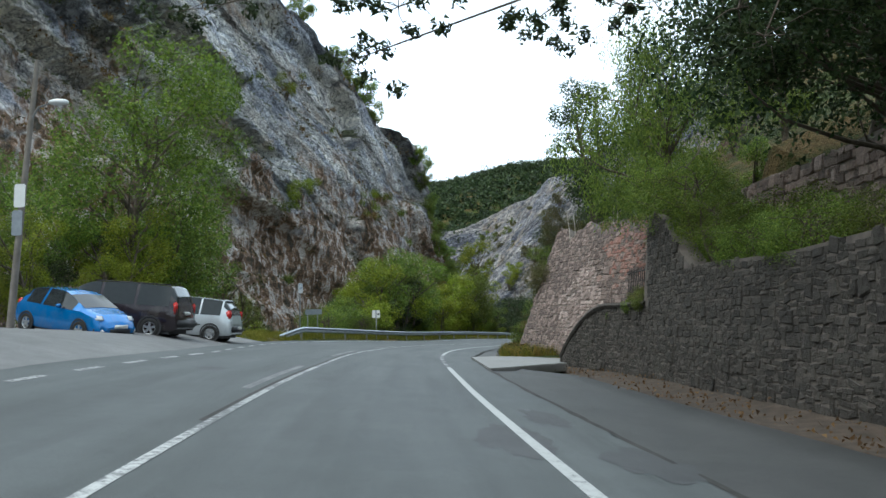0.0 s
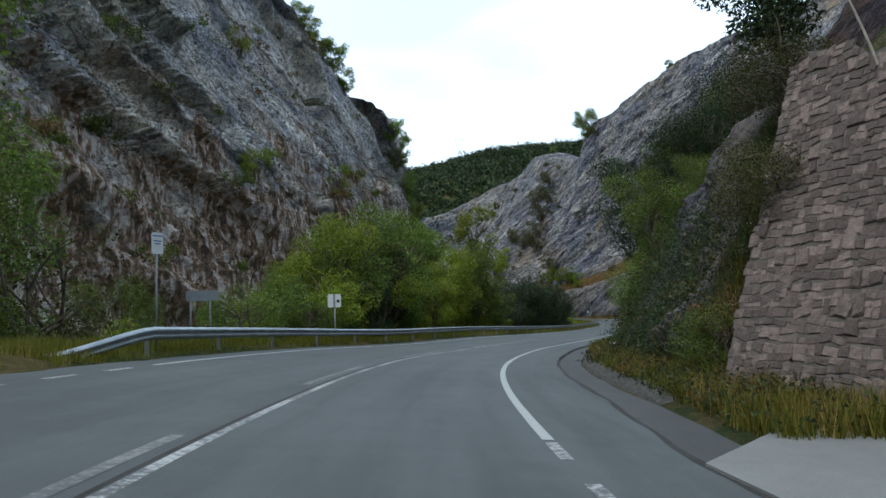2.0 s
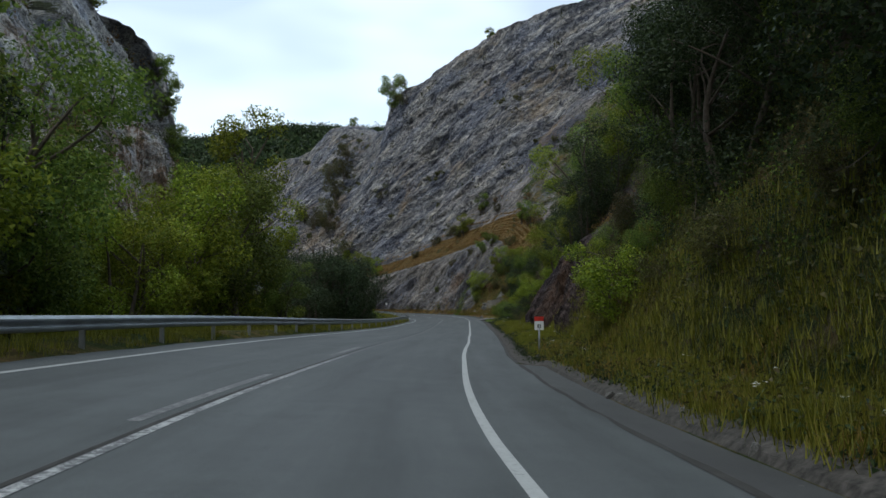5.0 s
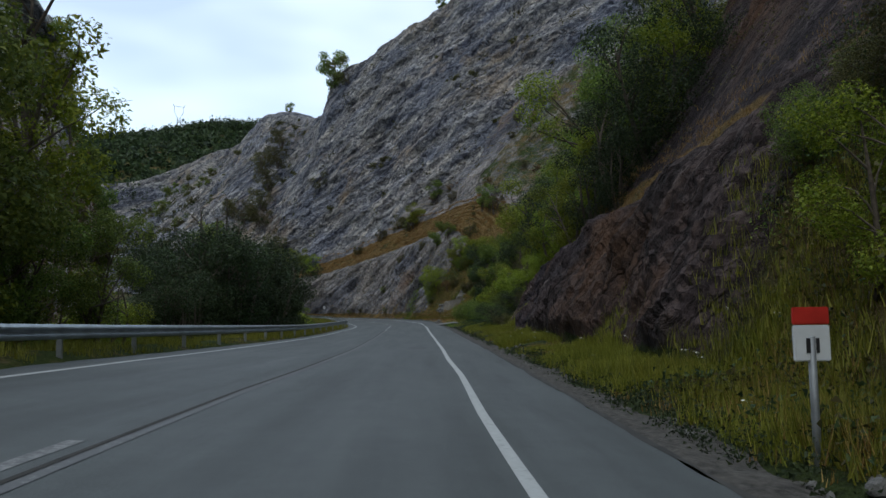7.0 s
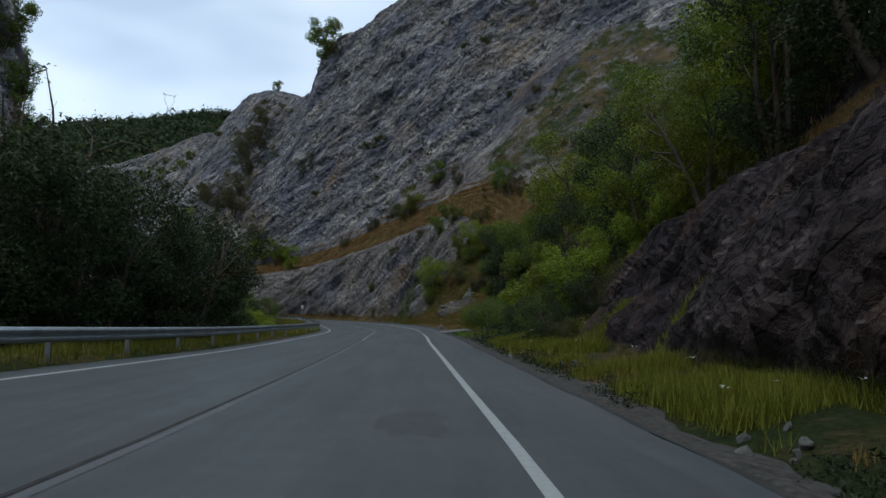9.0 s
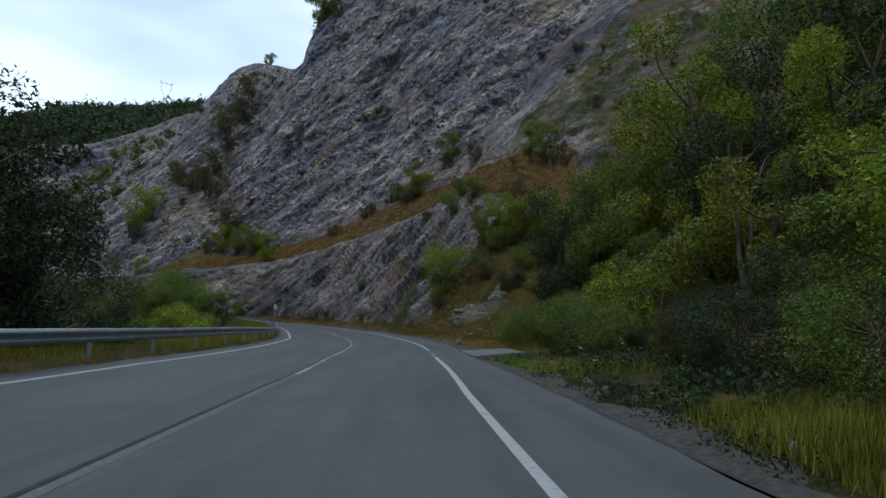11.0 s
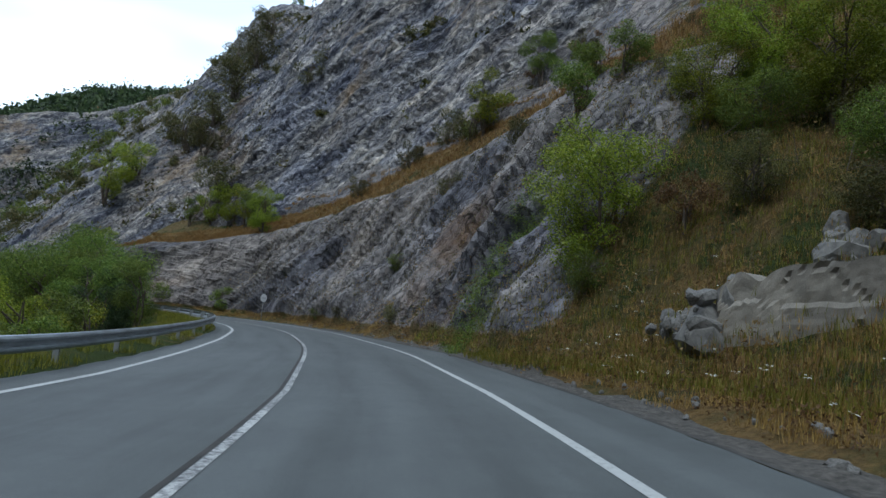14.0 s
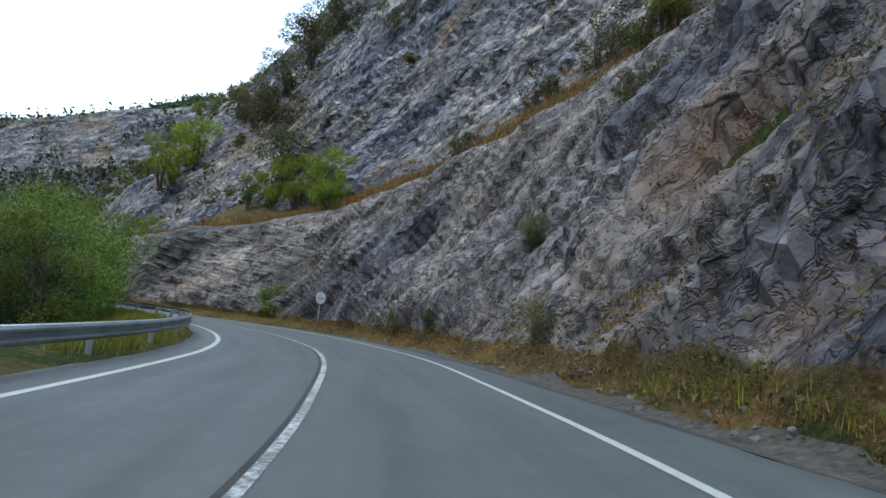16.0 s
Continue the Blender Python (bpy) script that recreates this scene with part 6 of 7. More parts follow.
def post_part(parent, height, x=0.0, r=0.035):
    bm = bmesh.new()
    cyl(bm, r, -0.5, height, 12, x)
    return part("post", bm_mesh("post", bm, M_ZINC_DARK, True), parent)


def plate(parent, name, w, h, z, mat, label="", y=-0.045, x=0.0, r=0.03):
    bm = bmesh.new()
    vs = box(bm, x - w / 2, x + w / 2, y - 0.008, y + 0.008, z, z + h)
    edges = [e for e in bm.edges if abs(e.verts[0].co.y - e.verts[1].co.y) > 0.01]
    bmesh.ops.bevel(bm, geom=edges, offset=r, segments=4, affect="EDGES")
    return part(name, bm_mesh(name, bm, mat), parent, label)


def bars(parent, rows, mat, y=-0.06):
    """Writing too small to read, as plain bars (x, z, width, height)."""
    bm = bmesh.new()
    for x, z, w, h in rows:
        box(bm, x - w / 2, x + w / 2, y, y + 0.004, z - h / 2, z + h / 2)
    return part("lettering", bm_mesh("lettering", bm, mat), parent)


def stand(name, label, category, s, d, turn=0.0, h=None):
    p = at(s, d, h if h is not None else (left_h(s, d) if d < 0 else bank_h(s, d)))
    return thing(name, label, category, pose(*p, 0, 0, heading(s) + turn))


sign = stand("road_sign", "tall white information panel on a steel post", "sign", 41.7, -8.25, 62)
post_part(sign, 3.15)
pl = plate(sign, "panel", 0.36, 0.6, 2.6, M_WHITE, "white panel with blue heading")
bars(pl, [(0, 3.1, 0.32, 0.03), (0, 2.96, 0.24, 0.03), (0, 2.88, 0.18, 0.03)], M_BLUE)

sign = stand("road_sign", "low grey sign board seen on two posts", "sign", 45.0, -9.0, 4)
post_part(sign, 1.75, -0.05)
post_part(sign, 1.75, 0.6)
plate(sign, "board", 1.1, 0.34, 1.4, M_GREY, "blue-grey name board", x=0.36)

sign = stand("road_sign", "small white square sign on a post behind the rail", "sign", 54.2, -7.65, 6)
post_part(sign, 1.9)
pl = plate(sign, "panel", 0.62, 0.6, 1.62, M_WHITE, "white panel with small dark print")
bars(pl, [(0.18, 1.9, 0.13, 0.13)], M_BLACK)
bars(pl, [(0.0, 1.92, 0.1, 0.6)], M_GREY, -0.0585)

sign = stand("road_sign", "round white sign on a thin post by the rock", "sign", 208.7, 3.6, 10)
post_part(sign, 2.25, 0, 0.03)
bm = bmesh.new()
bmesh.ops.create_cone(bm, cap_ends=True, segments=36, radius1=0.33, radius2=0.33, depth=0.018, matrix=pose(0, -0.045, 1.95, 90, 0, 0))
disc = part("disc", bm_mesh("disc", bm, M_WHITE), sign, "white round plate")
bm = bmesh.new()
box(bm, -0.22, 0.22, -0.06, -0.056, 1.925, 1.97)
part("stripe", bm_mesh("stripe", bm, M_GREY), disc, m=Matrix())

km = stand("kilometre_post", "white kilometre post with a red top in the grass", "kilometre post", 78.8, 3.55, 0)
bm = bmesh.new()
box(bm, -0.165, 0.165, -0.02, 0.02, 0.88, 1.2, 0.01)
part("plate", bm_mesh("plate", bm, M_WHITE), km)
bm = bmesh.new()
box(bm, -0.165, 0.165, -0.02, 0.02, 1.204, 1.36, 0.01)
part("cap", bm_mesh("cap", bm, M_RED), km, "signal red top band")
post_part(km, 1.1)
bars(km, [(-0.035, 1.02, 0.05, 0.13), (0.045, 1.02, 0.03, 0.13)], M_BLACK, -0.026)

# lattice pylon on the far ridge
M_PYLON = simple("pale_pylon_steel", (0.5, 0.52, 0.55), 0.6, 0.3)
pz = float(ground_z(np.array([39.0]), np.array([604.0]))[0])
pylon = thing("pylon", "pale lattice power pylon on the far ridge", "pylon", pose(39.0, 604, pz, 0, 0, 10) @ Matrix.Scale(0.95, 4))
for name, lines in (("mast", [((sx * 2.2, sy * 2.2, -2), (sx * 0.9, sy * 0.9, 17)) for sx in (-1, 1) for sy in (-1, 1)]), ("brace", [((sx * 2.0, -2.0, z), (-sx * 1.6, -1.6, z + 4)) for sx in (-1, 1) for z in (0, 4, 8, 12)]), ("window_frame", [((-0.9, 0, 17), (-3.4, 0, 22)), ((0.9, 0, 17), (3.4, 0, 22)), ((-3.4, 0, 22), (-3.0, 0, 26)), ((3.4, 0, 22), (3.0, 0, 26)), ((-4.6, 0, 26), (4.6, 0, 26)), ((-3.0, 0, 26), (-4.6, 0, 27.5)), ((3.0, 0, 26), (4.6, 0, 27.5))])):
    v, f = joined([tube_arrays([a, b], [0.16, 0.16], 4) for a, b in lines])
    part(name, mesh_from(name, v, f, M_PYLON), pylon)

# ---- street lamp pole ----
M_POLE = simple("grey_wooden_pole", (0.19, 0.17, 0.15), 0.9, 0.0, 0.25, 3.0, 0.4)
pole = stand("street_lamp", "tall grey pole with a street lamp and posters", "street lamp", 24.0, -13.0, 0)
v, f = tube_arrays([(0, 0, -0.5), (0.28, 0, 4.5), (0.6, 0, 9.2)], [0.12, 0.1, 0.07], 12)
part("pole", mesh_from("pole", v, f, M_POLE, smooth=True), pole)
v, f = tube_arrays([(0.42, 0, 7.0), (0.75, -0.1, 7.5), (1.25, -0.2, 7.62)], [0.03, 0.03, 0.025], 8)
arm = part("arm", mesh_from("arm", v, f, M_ZINC_DARK, smooth=True), pole)
bm = bmesh.new()
bmesh.ops.create_uvsphere(bm, u_segments=16, v_segments=8, radius=1, matrix=Matrix.LocRotScale((1.5, -0.25, 7.62), None, (0.36, 0.14, 0.11)))
part("lamp_head", bm_mesh("lamp_head", bm, M_WHITE, True), arm, "pale lamp head")
for z, w, h, mt in ((4.05, 0.36, 0.8, M_WHITE), (3.1, 0.34, 0.85, M_GREY)):
    x = 0.06 * z
    plate(pole, "poster", w, h, z, mt, "pale paper poster", -0.12, x)

# ---- stone walls ----
M_MORTAR = simple("dark_wall_joint", (0.13, 0.112, 0.1), 1.0, 0.0, 0.4, 3.0, 0.6)


def stone_material(name, a, b, c):
    m, nt, bsdf, node = material(name)
    rnd = node("ShaderNodeObjectInfo").outputs["Random"]
    isl = node("ShaderNodeNewGeometry").outputs["Random Per Island"]
    vec = node("ShaderNodeNewGeometry").outputs["Position"]
    pick = mixed(node, 0.5, rnd, isl)
    col = ramp(node, pick, [(0.2, a), (0.5, b), (0.8, c)])
    g = noise_fac(node, vec, 9.0, 8.0, 0.7)
    col = mixed(node, 0.75, col, ramp(node, g, [(0.3, 0.22), (0.52, 0.5), (0.72, 0.8)]), "OVERLAY")
    col = mixed(node, ramp(node, noise_fac(node, vec, 1.1, 6.0, 0.7), [(0.55, 0.0), (0.7, 0.75)]), col, (0.07, 0.066, 0.055))
    nt.links.new(col, bsdf.inputs["Base Color"])
    bsdf.inputs["Roughness"].default_value = 0.92
    bumped(node, bsdf, g, 0.9, 0.05)
    return m


M_STONE = stone_material("wall_stone", (0.12, 0.09, 0.08), (0.25, 0.188, 0.168), (0.39, 0.315, 0.285))
# sooty wall stone, darkened further: the trees' shade is put into its colour
M_STONE_SHADED = stone_material("blackened_shaded_stone", (0.024, 0.021, 0.019), (0.042, 0.037, 0.033), (0.075, 0.066, 0.058))
M_STONE_RED = stone_material("red_sandstone", (0.16, 0.095, 0.08), (0.26, 0.125, 0.1), (0.3, 0.2, 0.17))
wrng = np.random.default_rng(71)


def stone_shape(rng):
    """A rough block: outer rim in the joint, broken face in front (unit size, face towards -y)."""
    j = lambda k: rng.uniform(-k, k)
    rim = [(-0.5 + j(0.05), 0.0, -0.5 + j(0.09)), (0.5 + j(0.05), 0.0, -0.5 + j(0.09)), (0.5 + j(0.05), 0.0, 0.5 + j(0.09)), (-0.5 + j(0.05), 0.0, 0.5 + j(0.09))]
    mid = [(x * (0.98), -0.55 + j(0.12), z * 0.96) for x, y, z in rim]
    face = [(x * (0.87 + j(0.08)), -1.0 + j(0.22), z * (0.8 + j(0.1))) for x, y, z in rim]
    v = np.array(rim + mid + face)
    q = []
    for a in (0, 4):
        for k in range(4):
            q.append((a + k, a + (k + 1) % 4, a + 4 + (k + 1) % 4, a + 4 + k))
    q.append((8, 9, 10, 11))
    return v, np.array(q)


SHAPES = [stone_shape(wrng) for _ in range(28)]


def stone_wall(name, label, surface, length, height_at, stones_near=0, near=None, red=None, course=(0.1, 0.2), run=(0.11, 0.29), out=0.03, thick=0.5, stone=None):
    """A wall of separate stones. surface(u, z): world point of the face, u along, z up. height_at(u): its top."""
    wall = thing(name, label, "wall", kind="structure")
    us = np.arange(0, length + 0.01, 0.35)
    vs = np.linspace(0, 1, 14)
    G = np.array([[surface(u, v * height_at(u)) for v in vs] for u in us])
    n = grid_normals(G)
    c = surface(length / 2, 0.5) - at(28, 0)
    if np.mean((n * c).sum(-1)) > 0:
        n = -n
    front, back = G - n * 0.02, G - n * thick
    P = np.concatenate([back[:, :1], front, back[:, ::-1]], 1)
    part("core", grid_mesh("core", P, M_MORTAR), wall)
    spots, z = [], 0.0
    top = max(height_at(u) for u in us)
    while z < top:
        h = wrng.uniform(*course)
        u = -wrng.uniform(0, 0.3)
        while u < length:
            w = wrng.uniform(*run) * (1.5 if wrng.random() < 0.12 else 1)
            hh = h * wrng.uniform(0.85, 1.08)
            uc, zc = u + w / 2, z + h / 2 + wrng.uniform(-0.02, 0.02)
            if wrng.random() < 0.2:
                hh, zc = h * wrng.uniform(1.6, 2.1), zc + 0.5 * h
            if 0.02 < uc < length - 0.02 and zc + h * 0.3 < height_at(uc):
                spots.append((uc, zc, w, hh))
            u += w * 0.98
        z += h * 0.97
    frames = []
    for uc, zc, w, h in spots:
        o = surface(uc, zc)
        ax = surface(uc + 0.1, zc) - surface(uc - 0.1, zc)
        az = surface(uc, zc + 0.1) - surface(uc, zc - 0.1)
        ax, az = ax / np.linalg.norm(ax), az / np.linalg.norm(az)
        ny = np.cross(az, ax)
        if ny @ c < 0:
            ny, ax = -ny, -ax
        ang = wrng.normal() * 0.15
        bx = ax * math.cos(ang) + az * math.sin(ang)
        bz = az * math.cos(ang) - ax * math.sin(ang)
        dep = out * wrng.uniform(0.6, 1.2) * (1.7 if h > 0.26 else 1.0)
        M = np.eye(4)
        M[:3, 0], M[:3, 1], M[:3, 2], M[:3, 3] = bx * w * 0.93, ny * dep, bz * h * 0.92, o + ny * 0.03
        frames.append((near(uc, zc) if near else 0, M, bool(red and red(uc, zc) and wrng.random() < 0.62)))
    frames.sort(key=lambda t: t[0])
    data = {}
    for k, (_, M, is_red) in enumerate(frames[:stones_near]):
        key = (k % len(SHAPES), is_red)
        if key not in data:
            v, q = SHAPES[key[0]]
            data[key] = mesh_from("stone", v, q, M_STONE_RED if is_red else (stone or M_STONE))
        part("stone", data[key], wall, "", Matrix(M.tolist()))
    rest = [[], []]
    for k, (_, M, is_red) in enumerate(frames[stones_near:]):
        v, q = SHAPES[k % len(SHAPES)]
        rest[is_red].append((v @ M[:3, :3].T + M[:3, 3], q))
    for chunk, mt in zip(rest, (stone or M_STONE, M_STONE_RED)):
        if chunk:
            v, q = joined(chunk)
            tagged(part("stonework", mesh_from("stonework", v, q, mt), wall), kind="stuff")
    return wall


def main_face(u, z):
    f, g = u / 12.0, z / 6.2
    s = 34.8 - 11.2 * f + (1.7 - 0.1 * f) * g
    d = 4.55 + 4.2 * f + (2.35 - 0.6 * f) * g
    return at(s, d, 0.12 + z)


def main_top(u):
    return 6.1 - 0.055 * u + 0.25 * math.sin(u * 2.1) + 0.12 * math.sin(u * 5.3)


stone_wall("stone_wall", "tall battered rubble stone wall with red sandstone patch", main_face, 12.0, main_top, 300, lambda u, z: abs(u - 5) + abs(z - 2.4), lambda u, z: 6.6 + 0.7 * math.sin(z * 5) < u < 11.8 and 3.3 + 0.4 * math.sin(u * 3) < z < 5.7)


def front_face(u, z):
    s = 23.9 - u
    d = 6.15 - 0.9 * smooth((s - 18) / 6) + 0.06 * z
    return at(s, float(d), 0.02 + z)


def front_top(u):
    s = 23.9 - u
    if s > 17.6:
        return 0.35 + 1.6 * float(smooth((23.9 - s) / 3.6)) ** 0.6
    return 2.62 + 1.6 * float(smooth((s - 14.6) / 2.6)) + 0.04 * math.sin(s)


# the front wall's stone colour carries soot and the shade of the trees above
stone_wall("stone_wall", "blackened rubble stone wall beside the ditch, tree shade in its colour", front_face, 40.0, front_top, 0, None, None, (0.075, 0.16), (0.09, 0.26), 0.028, stone=M_STONE_SHADED)


def upper_face(u, z):
    s = 24.5 - u
    return at(s, 11.9 + 0.05 * z, 3.7 + z)


stone_wall("stone_wall", "upper rubble stone terrace wall", upper_face, 34.0, lambda u: 2.6 + 0.05 * math.sin(u), 0, None, None, (0.16, 0.3), (0.18, 0.5), 0.05)

# growth on the wall's shoulder and in the bed behind its low end
for s_, d_, h_, k_ in ((17.0, 6.7, 3.9, 0.75), (15.8, 6.8, 3.7, 0.7), (14.6, 6.8, 3.0, 0.6), (13.0, 6.9, 2.4, 0.55), (11.0, 6.9, 2.3, 0.6), (9.0, 6.9, 2.3, 0.5), (6.5, 6.9, 2.3, 0.55), (4.0, 6.9, 2.3, 0.5)):
    put("bush_near", s_, d_, k_, h=h_)
for s_, d_, h_, k_ in ((19.0, 6.3, 1.75, 0.2), (20.4, 6.15, 1.5, 0.17), (18.2, 6.4, 1.8, 0.3)):
    put("bush_near", s_, d_, k_, h=h_)
rail_top = thing("railing", "black iron railing above the garden wall", "railing")
for k_ in range(13):
    s_ = 20.0 - 0.16 * k_
    v, f = tube_arrays([at(s_, 6.55, 1.9), at(s_, 6.55, 3.0)], [0.012, 0.012], 5)
    part("bar", mesh_from("bar", v, f, M_BLACK), rail_top)
for h_ in (2.05, 2.92):
    v, f = tube_arrays([at(20.05, 6.55, h_), at(18.0, 6.55, h_)], [0.016, 0.016], 5)
    part("rail", mesh_from("rail", v, f, M_BLACK), rail_top)

# wooden stakes on top of the tall wall
for u_, ln, lean in ((2.2, 1.9, 24), (2.6, 1.1, 8), (6.4, 1.7, 2), (6.8, 1.5, -3), (10.6, 1.3, 3)):
    p = np.array(main_face(u_, main_top(u_) - 0.25))
    k = np.linspace(0, 1, 6)[:, None]
    tilt_ = at(30, 0) - at(36, 0)
    tilt_ = tilt_ / np.linalg.norm(tilt_)
    line_ = p + k * ln * (np.array([0, 0, 1.0]) * math.cos(math.radians(lean)) - tilt_ * math.sin(math.radians(lean))) + np.array([0.02, 0.01, 0]) * np.sin(k * 5)
    v, f = tube_arrays(line_, np.linspace(0.024, 0.015, 6), 6)
    tagged(new("stake", mesh_from("stake", v, f, M_BARK_DEAD)), "thin pale wooden stake on the stone wall", "stake", "stakes on the wall")

# coping along the curved end of the front wall
cs = np.linspace(0.0, 6.15, 26)
cp = np.array([front_face(u, front_top(u) + 0.03) for u in cs])
v, f = tube_arrays(cp, np.full(len(cp), 0.075), 6)
# same stone as the front wall, tree shade included in the colour
tagged(new("wall_coping", mesh_from("wall_coping", v, f, M_STONE_SHADED)), "dark rounded coping on the curved wall end", "coping", kind="structure")

# ---- broken concrete wall and boulders on the bank ----
def broken_wall(a, b, low):
    """A cast wall from a to b, ragged along its top, in two lifts of which the lower stands proud."""
    a, b = Vector(a), Vector(b)
    run = Vector((b.x - a.x, b.y - a.y, 0))
    length = run.length
    ux = run.normalized()
    out = Vector((ux.y, -ux.x, 0))
    nu, nz = 60, 22
    verts, faces = [], []
    for side in (0, 1):
        for i in range(nu + 1):
            u = length * i / nu
            f = i / nu
            top = a.z + (b.z - a.z) * f + 0.07 * noise.noise(Vector((u * 2.3, 3.1, 0)))
            top -= 0.2 * math.exp(-((u - 0.85) / 0.2) ** 2) + (0.5 if u > length - 0.6 else 0.0) + 0.25 * max(0.0, 0.35 - u) / 0.35
            for j in range(nz + 1):
                z = low + (top - low) * j / nz
                lift = a.z - 0.58 + 0.12 * noise.noise(Vector((u * 1.4, 7.7, 0))) + 0.1 * f
                d = 0.06 if z < lift else 0.0
                d += 0.012 * noise.noise(Vector((u * 0.9, z * 1.3, 1.0))) + 0.03 * noise.noise(Vector((u * 5, z * 5, 2.0))) - (0.05 if abs(noise.noise(Vector((u * 0.8, z * 1.1, 9.0)))) < 0.02 else 0.0)
                p = a + ux * (u + 0.03 * noise.noise(Vector((z * 3.0, u, 5.0)))) + out * (d if side == 0 else -0.55 + d * 0.5)
                verts.append((p.x, p.y, z))
    w, n = nz + 1, (nu + 1) * (nz + 1)
    for i in range(nu):
        for j in range(nz):
            k = i * w + j
            faces.append((k, k + w, k + w + 1, k + 1))
            faces.append((n + k, n + k + 1, n + k + w + 1, n + k + w))
        k = i * w + nz
        faces.append((k, k + w, n + k + w, n + k))
    for j in range(nz):
        faces.append((j, j + 1, n + j + 1, n + j))
        k = nu * w + j
        faces.append((k + 1, k, n + k, n + k + 1))
    return np.array(verts), faces


wa, wb = at(161.3, 6.75, 2.2), at(156.9, 8.55, 2.5)
v, f = broken_wall(wa, wb, float(at(161.3, 6.75, 0.3)[2]))
tagged(new("concrete_wall", mesh_from("concrete_wall", v, f, M_BLOCK)), "broken weathered concrete wall half-buried in the grassy bank", "wall")


M_LOOSE = simple("pale_loose_limestone", (0.15, 0.145, 0.138), 0.95, 0.0, 0.5, 4.0, 0.8)


def boulder_mesh(seed, r):
    bm = bmesh.new()
    bmesh.ops.create_icosphere(bm, subdivisions=2, radius=r)
    rng = random.Random(seed)
    for _ in range(9):
        n = Vector((rng.gauss(0, 1), rng.gauss(0, 1), rng.gauss(0, 1))).normalized()
        h = r * rng.uniform(0.55, 0.8)
        for v in bm.verts:
            k = v.co.dot(n) - h
            if k > 0:
                v.co -= n * k
    return bm_mesh("boulder", bm, M_LOOSE)


BOULDERS = [boulder_mesh(k, 1.0) for k in range(7)]
br = random.Random(91)
spots = [(151.8, 4.2, 0.27), (153, 4.6, 0.2), (36.5, 4.7, 0.2), (37.5, 4.4, 0.16), (35.3, 4.3, 0.22), (38.8, 4.6, 0.2), (34.2, 4.2, 0.2)]
rr = random.Random(17)
pile = [(161.75, 6.85, 0.75, 0.95), (162.5, 6.95, 0.6, 0.95), (161.4, 7.1, 0.5, 1.6), (160.7, 8.75, 0.6, 2.5)]
for _ in range(46):
    u = rr.uniform(0, 1)
    pile.append((161.25 + 1.7 * u + rr.uniform(-0.1, 0.1), rr.uniform(6.2, 7.1), rr.uniform(0.1, 0.26), 0.8 + rr.uniform(0, 1.2) * (1 - 0.6 * u)))
rubble = [(rr.gauss(160.6, 0.4), rr.gauss(8.7, 0.3), rr.uniform(0.12, 0.32)) for _ in range(16)]
spots += rubble + [(br.uniform(40, 86), None, br.uniform(0.03, 0.11)) for _ in range(36)] + [(br.uniform(86, 138), None, br.uniform(0.04, 0.12)) for _ in range(50)] + [(br.uniform(146, 205), None, br.uniform(0.03, 0.1)) for _ in range(190)]
spots = [(s, d, r, None) for s, d, r in spots] + pile
for s, d, r, h in spots:
    d = d if d is not None else float(D_ASPHALT(s)) + br.uniform(0.5, 1.5)
    ob = new("stone", BOULDERS[br.randrange(7)])
    ob.matrix_basis = pose(*at(s, d, bank_h(s, d) + r * 0.25 if h is None else h), br.uniform(0, 360), br.uniform(0, 360), br.uniform(0, 360)) @ Matrix.Diagonal((r * br.uniform(0.8, 1.5), r, r * br.uniform(0.6, 1), 1))
    tagged(ob, "loose grey limestone rock on the verge" if r > 0.22 else "small loose stone at the road's edge", "rock", "stones along the verge")


# ---- parked cars ----
def car_paint(name, color, rough=0.25):
    m, nt, bsdf, node = material(name)
    vec = node("ShaderNodeNewGeometry").outputs["Position"]
    f = noise_fac(node, vec, 3.0, 5.0)
    nt.links.new(mixed(node, ramp(node, f, [(0.45, 0.0), (0.75, 0.25)]), color, (0.2, 0.19, 0.17)), bsdf.inputs["Base Color"])
    bsdf.inputs["Metallic"].default_value = 0.35
    bsdf.inputs["Roughness"].default_value = rough
    bsdf.inputs["Coat Weight"].default_value = 0.6
    bsdf.inputs["Coat Roughness"].default_value = 0.08
    return m


M_CARGLASS = simple("tinted_car_glass", (0.02, 0.024, 0.026), 0.06, 0.0, 0.1)
M_TYRE = simple("tyre_rubber", (0.018, 0.018, 0.018), 0.9, 0.0, 0.3)
M_ALLOY = simple("alloy_rim", (0.5, 0.51, 0.53), 0.35, 0.8)
M_TRIM = simple("black_plastic_trim", (0.025, 0.025, 0.027), 0.65)
M_TAIL = simple("red_tail_lens", (0.45, 0.012, 0.01), 0.2)
M_HEAD = simple("clear_lamp_lens", (0.68, 0.7, 0.72), 0.12)
M_PLATE = simple("number_plate_white", (0.7, 0.7, 0.68), 0.5)


def lathe(profile, seg=28):
    """Solid of revolution about x; profile of (x, r)."""
    P = np.array(profile, float)
    a = np.linspace(0, 2 * np.pi, seg, endpoint=False)
    V = np.stack([np.repeat(P[:, 0:1], seg, 1), P[:, 1:2] * np.cos(a), P[:, 1:2] * np.sin(a)], -1)
    n = len(P)
    i = np.arange(n - 1)[:, None] * seg + np.arange(seg)[None, :]
    j = np.arange(n - 1)[:, None] * seg + (np.arange(seg)[None, :] + 1) % seg
    return V.reshape(-1, 3), np.stack([i, j, j + seg, i + seg], -1).reshape(-1, 4)


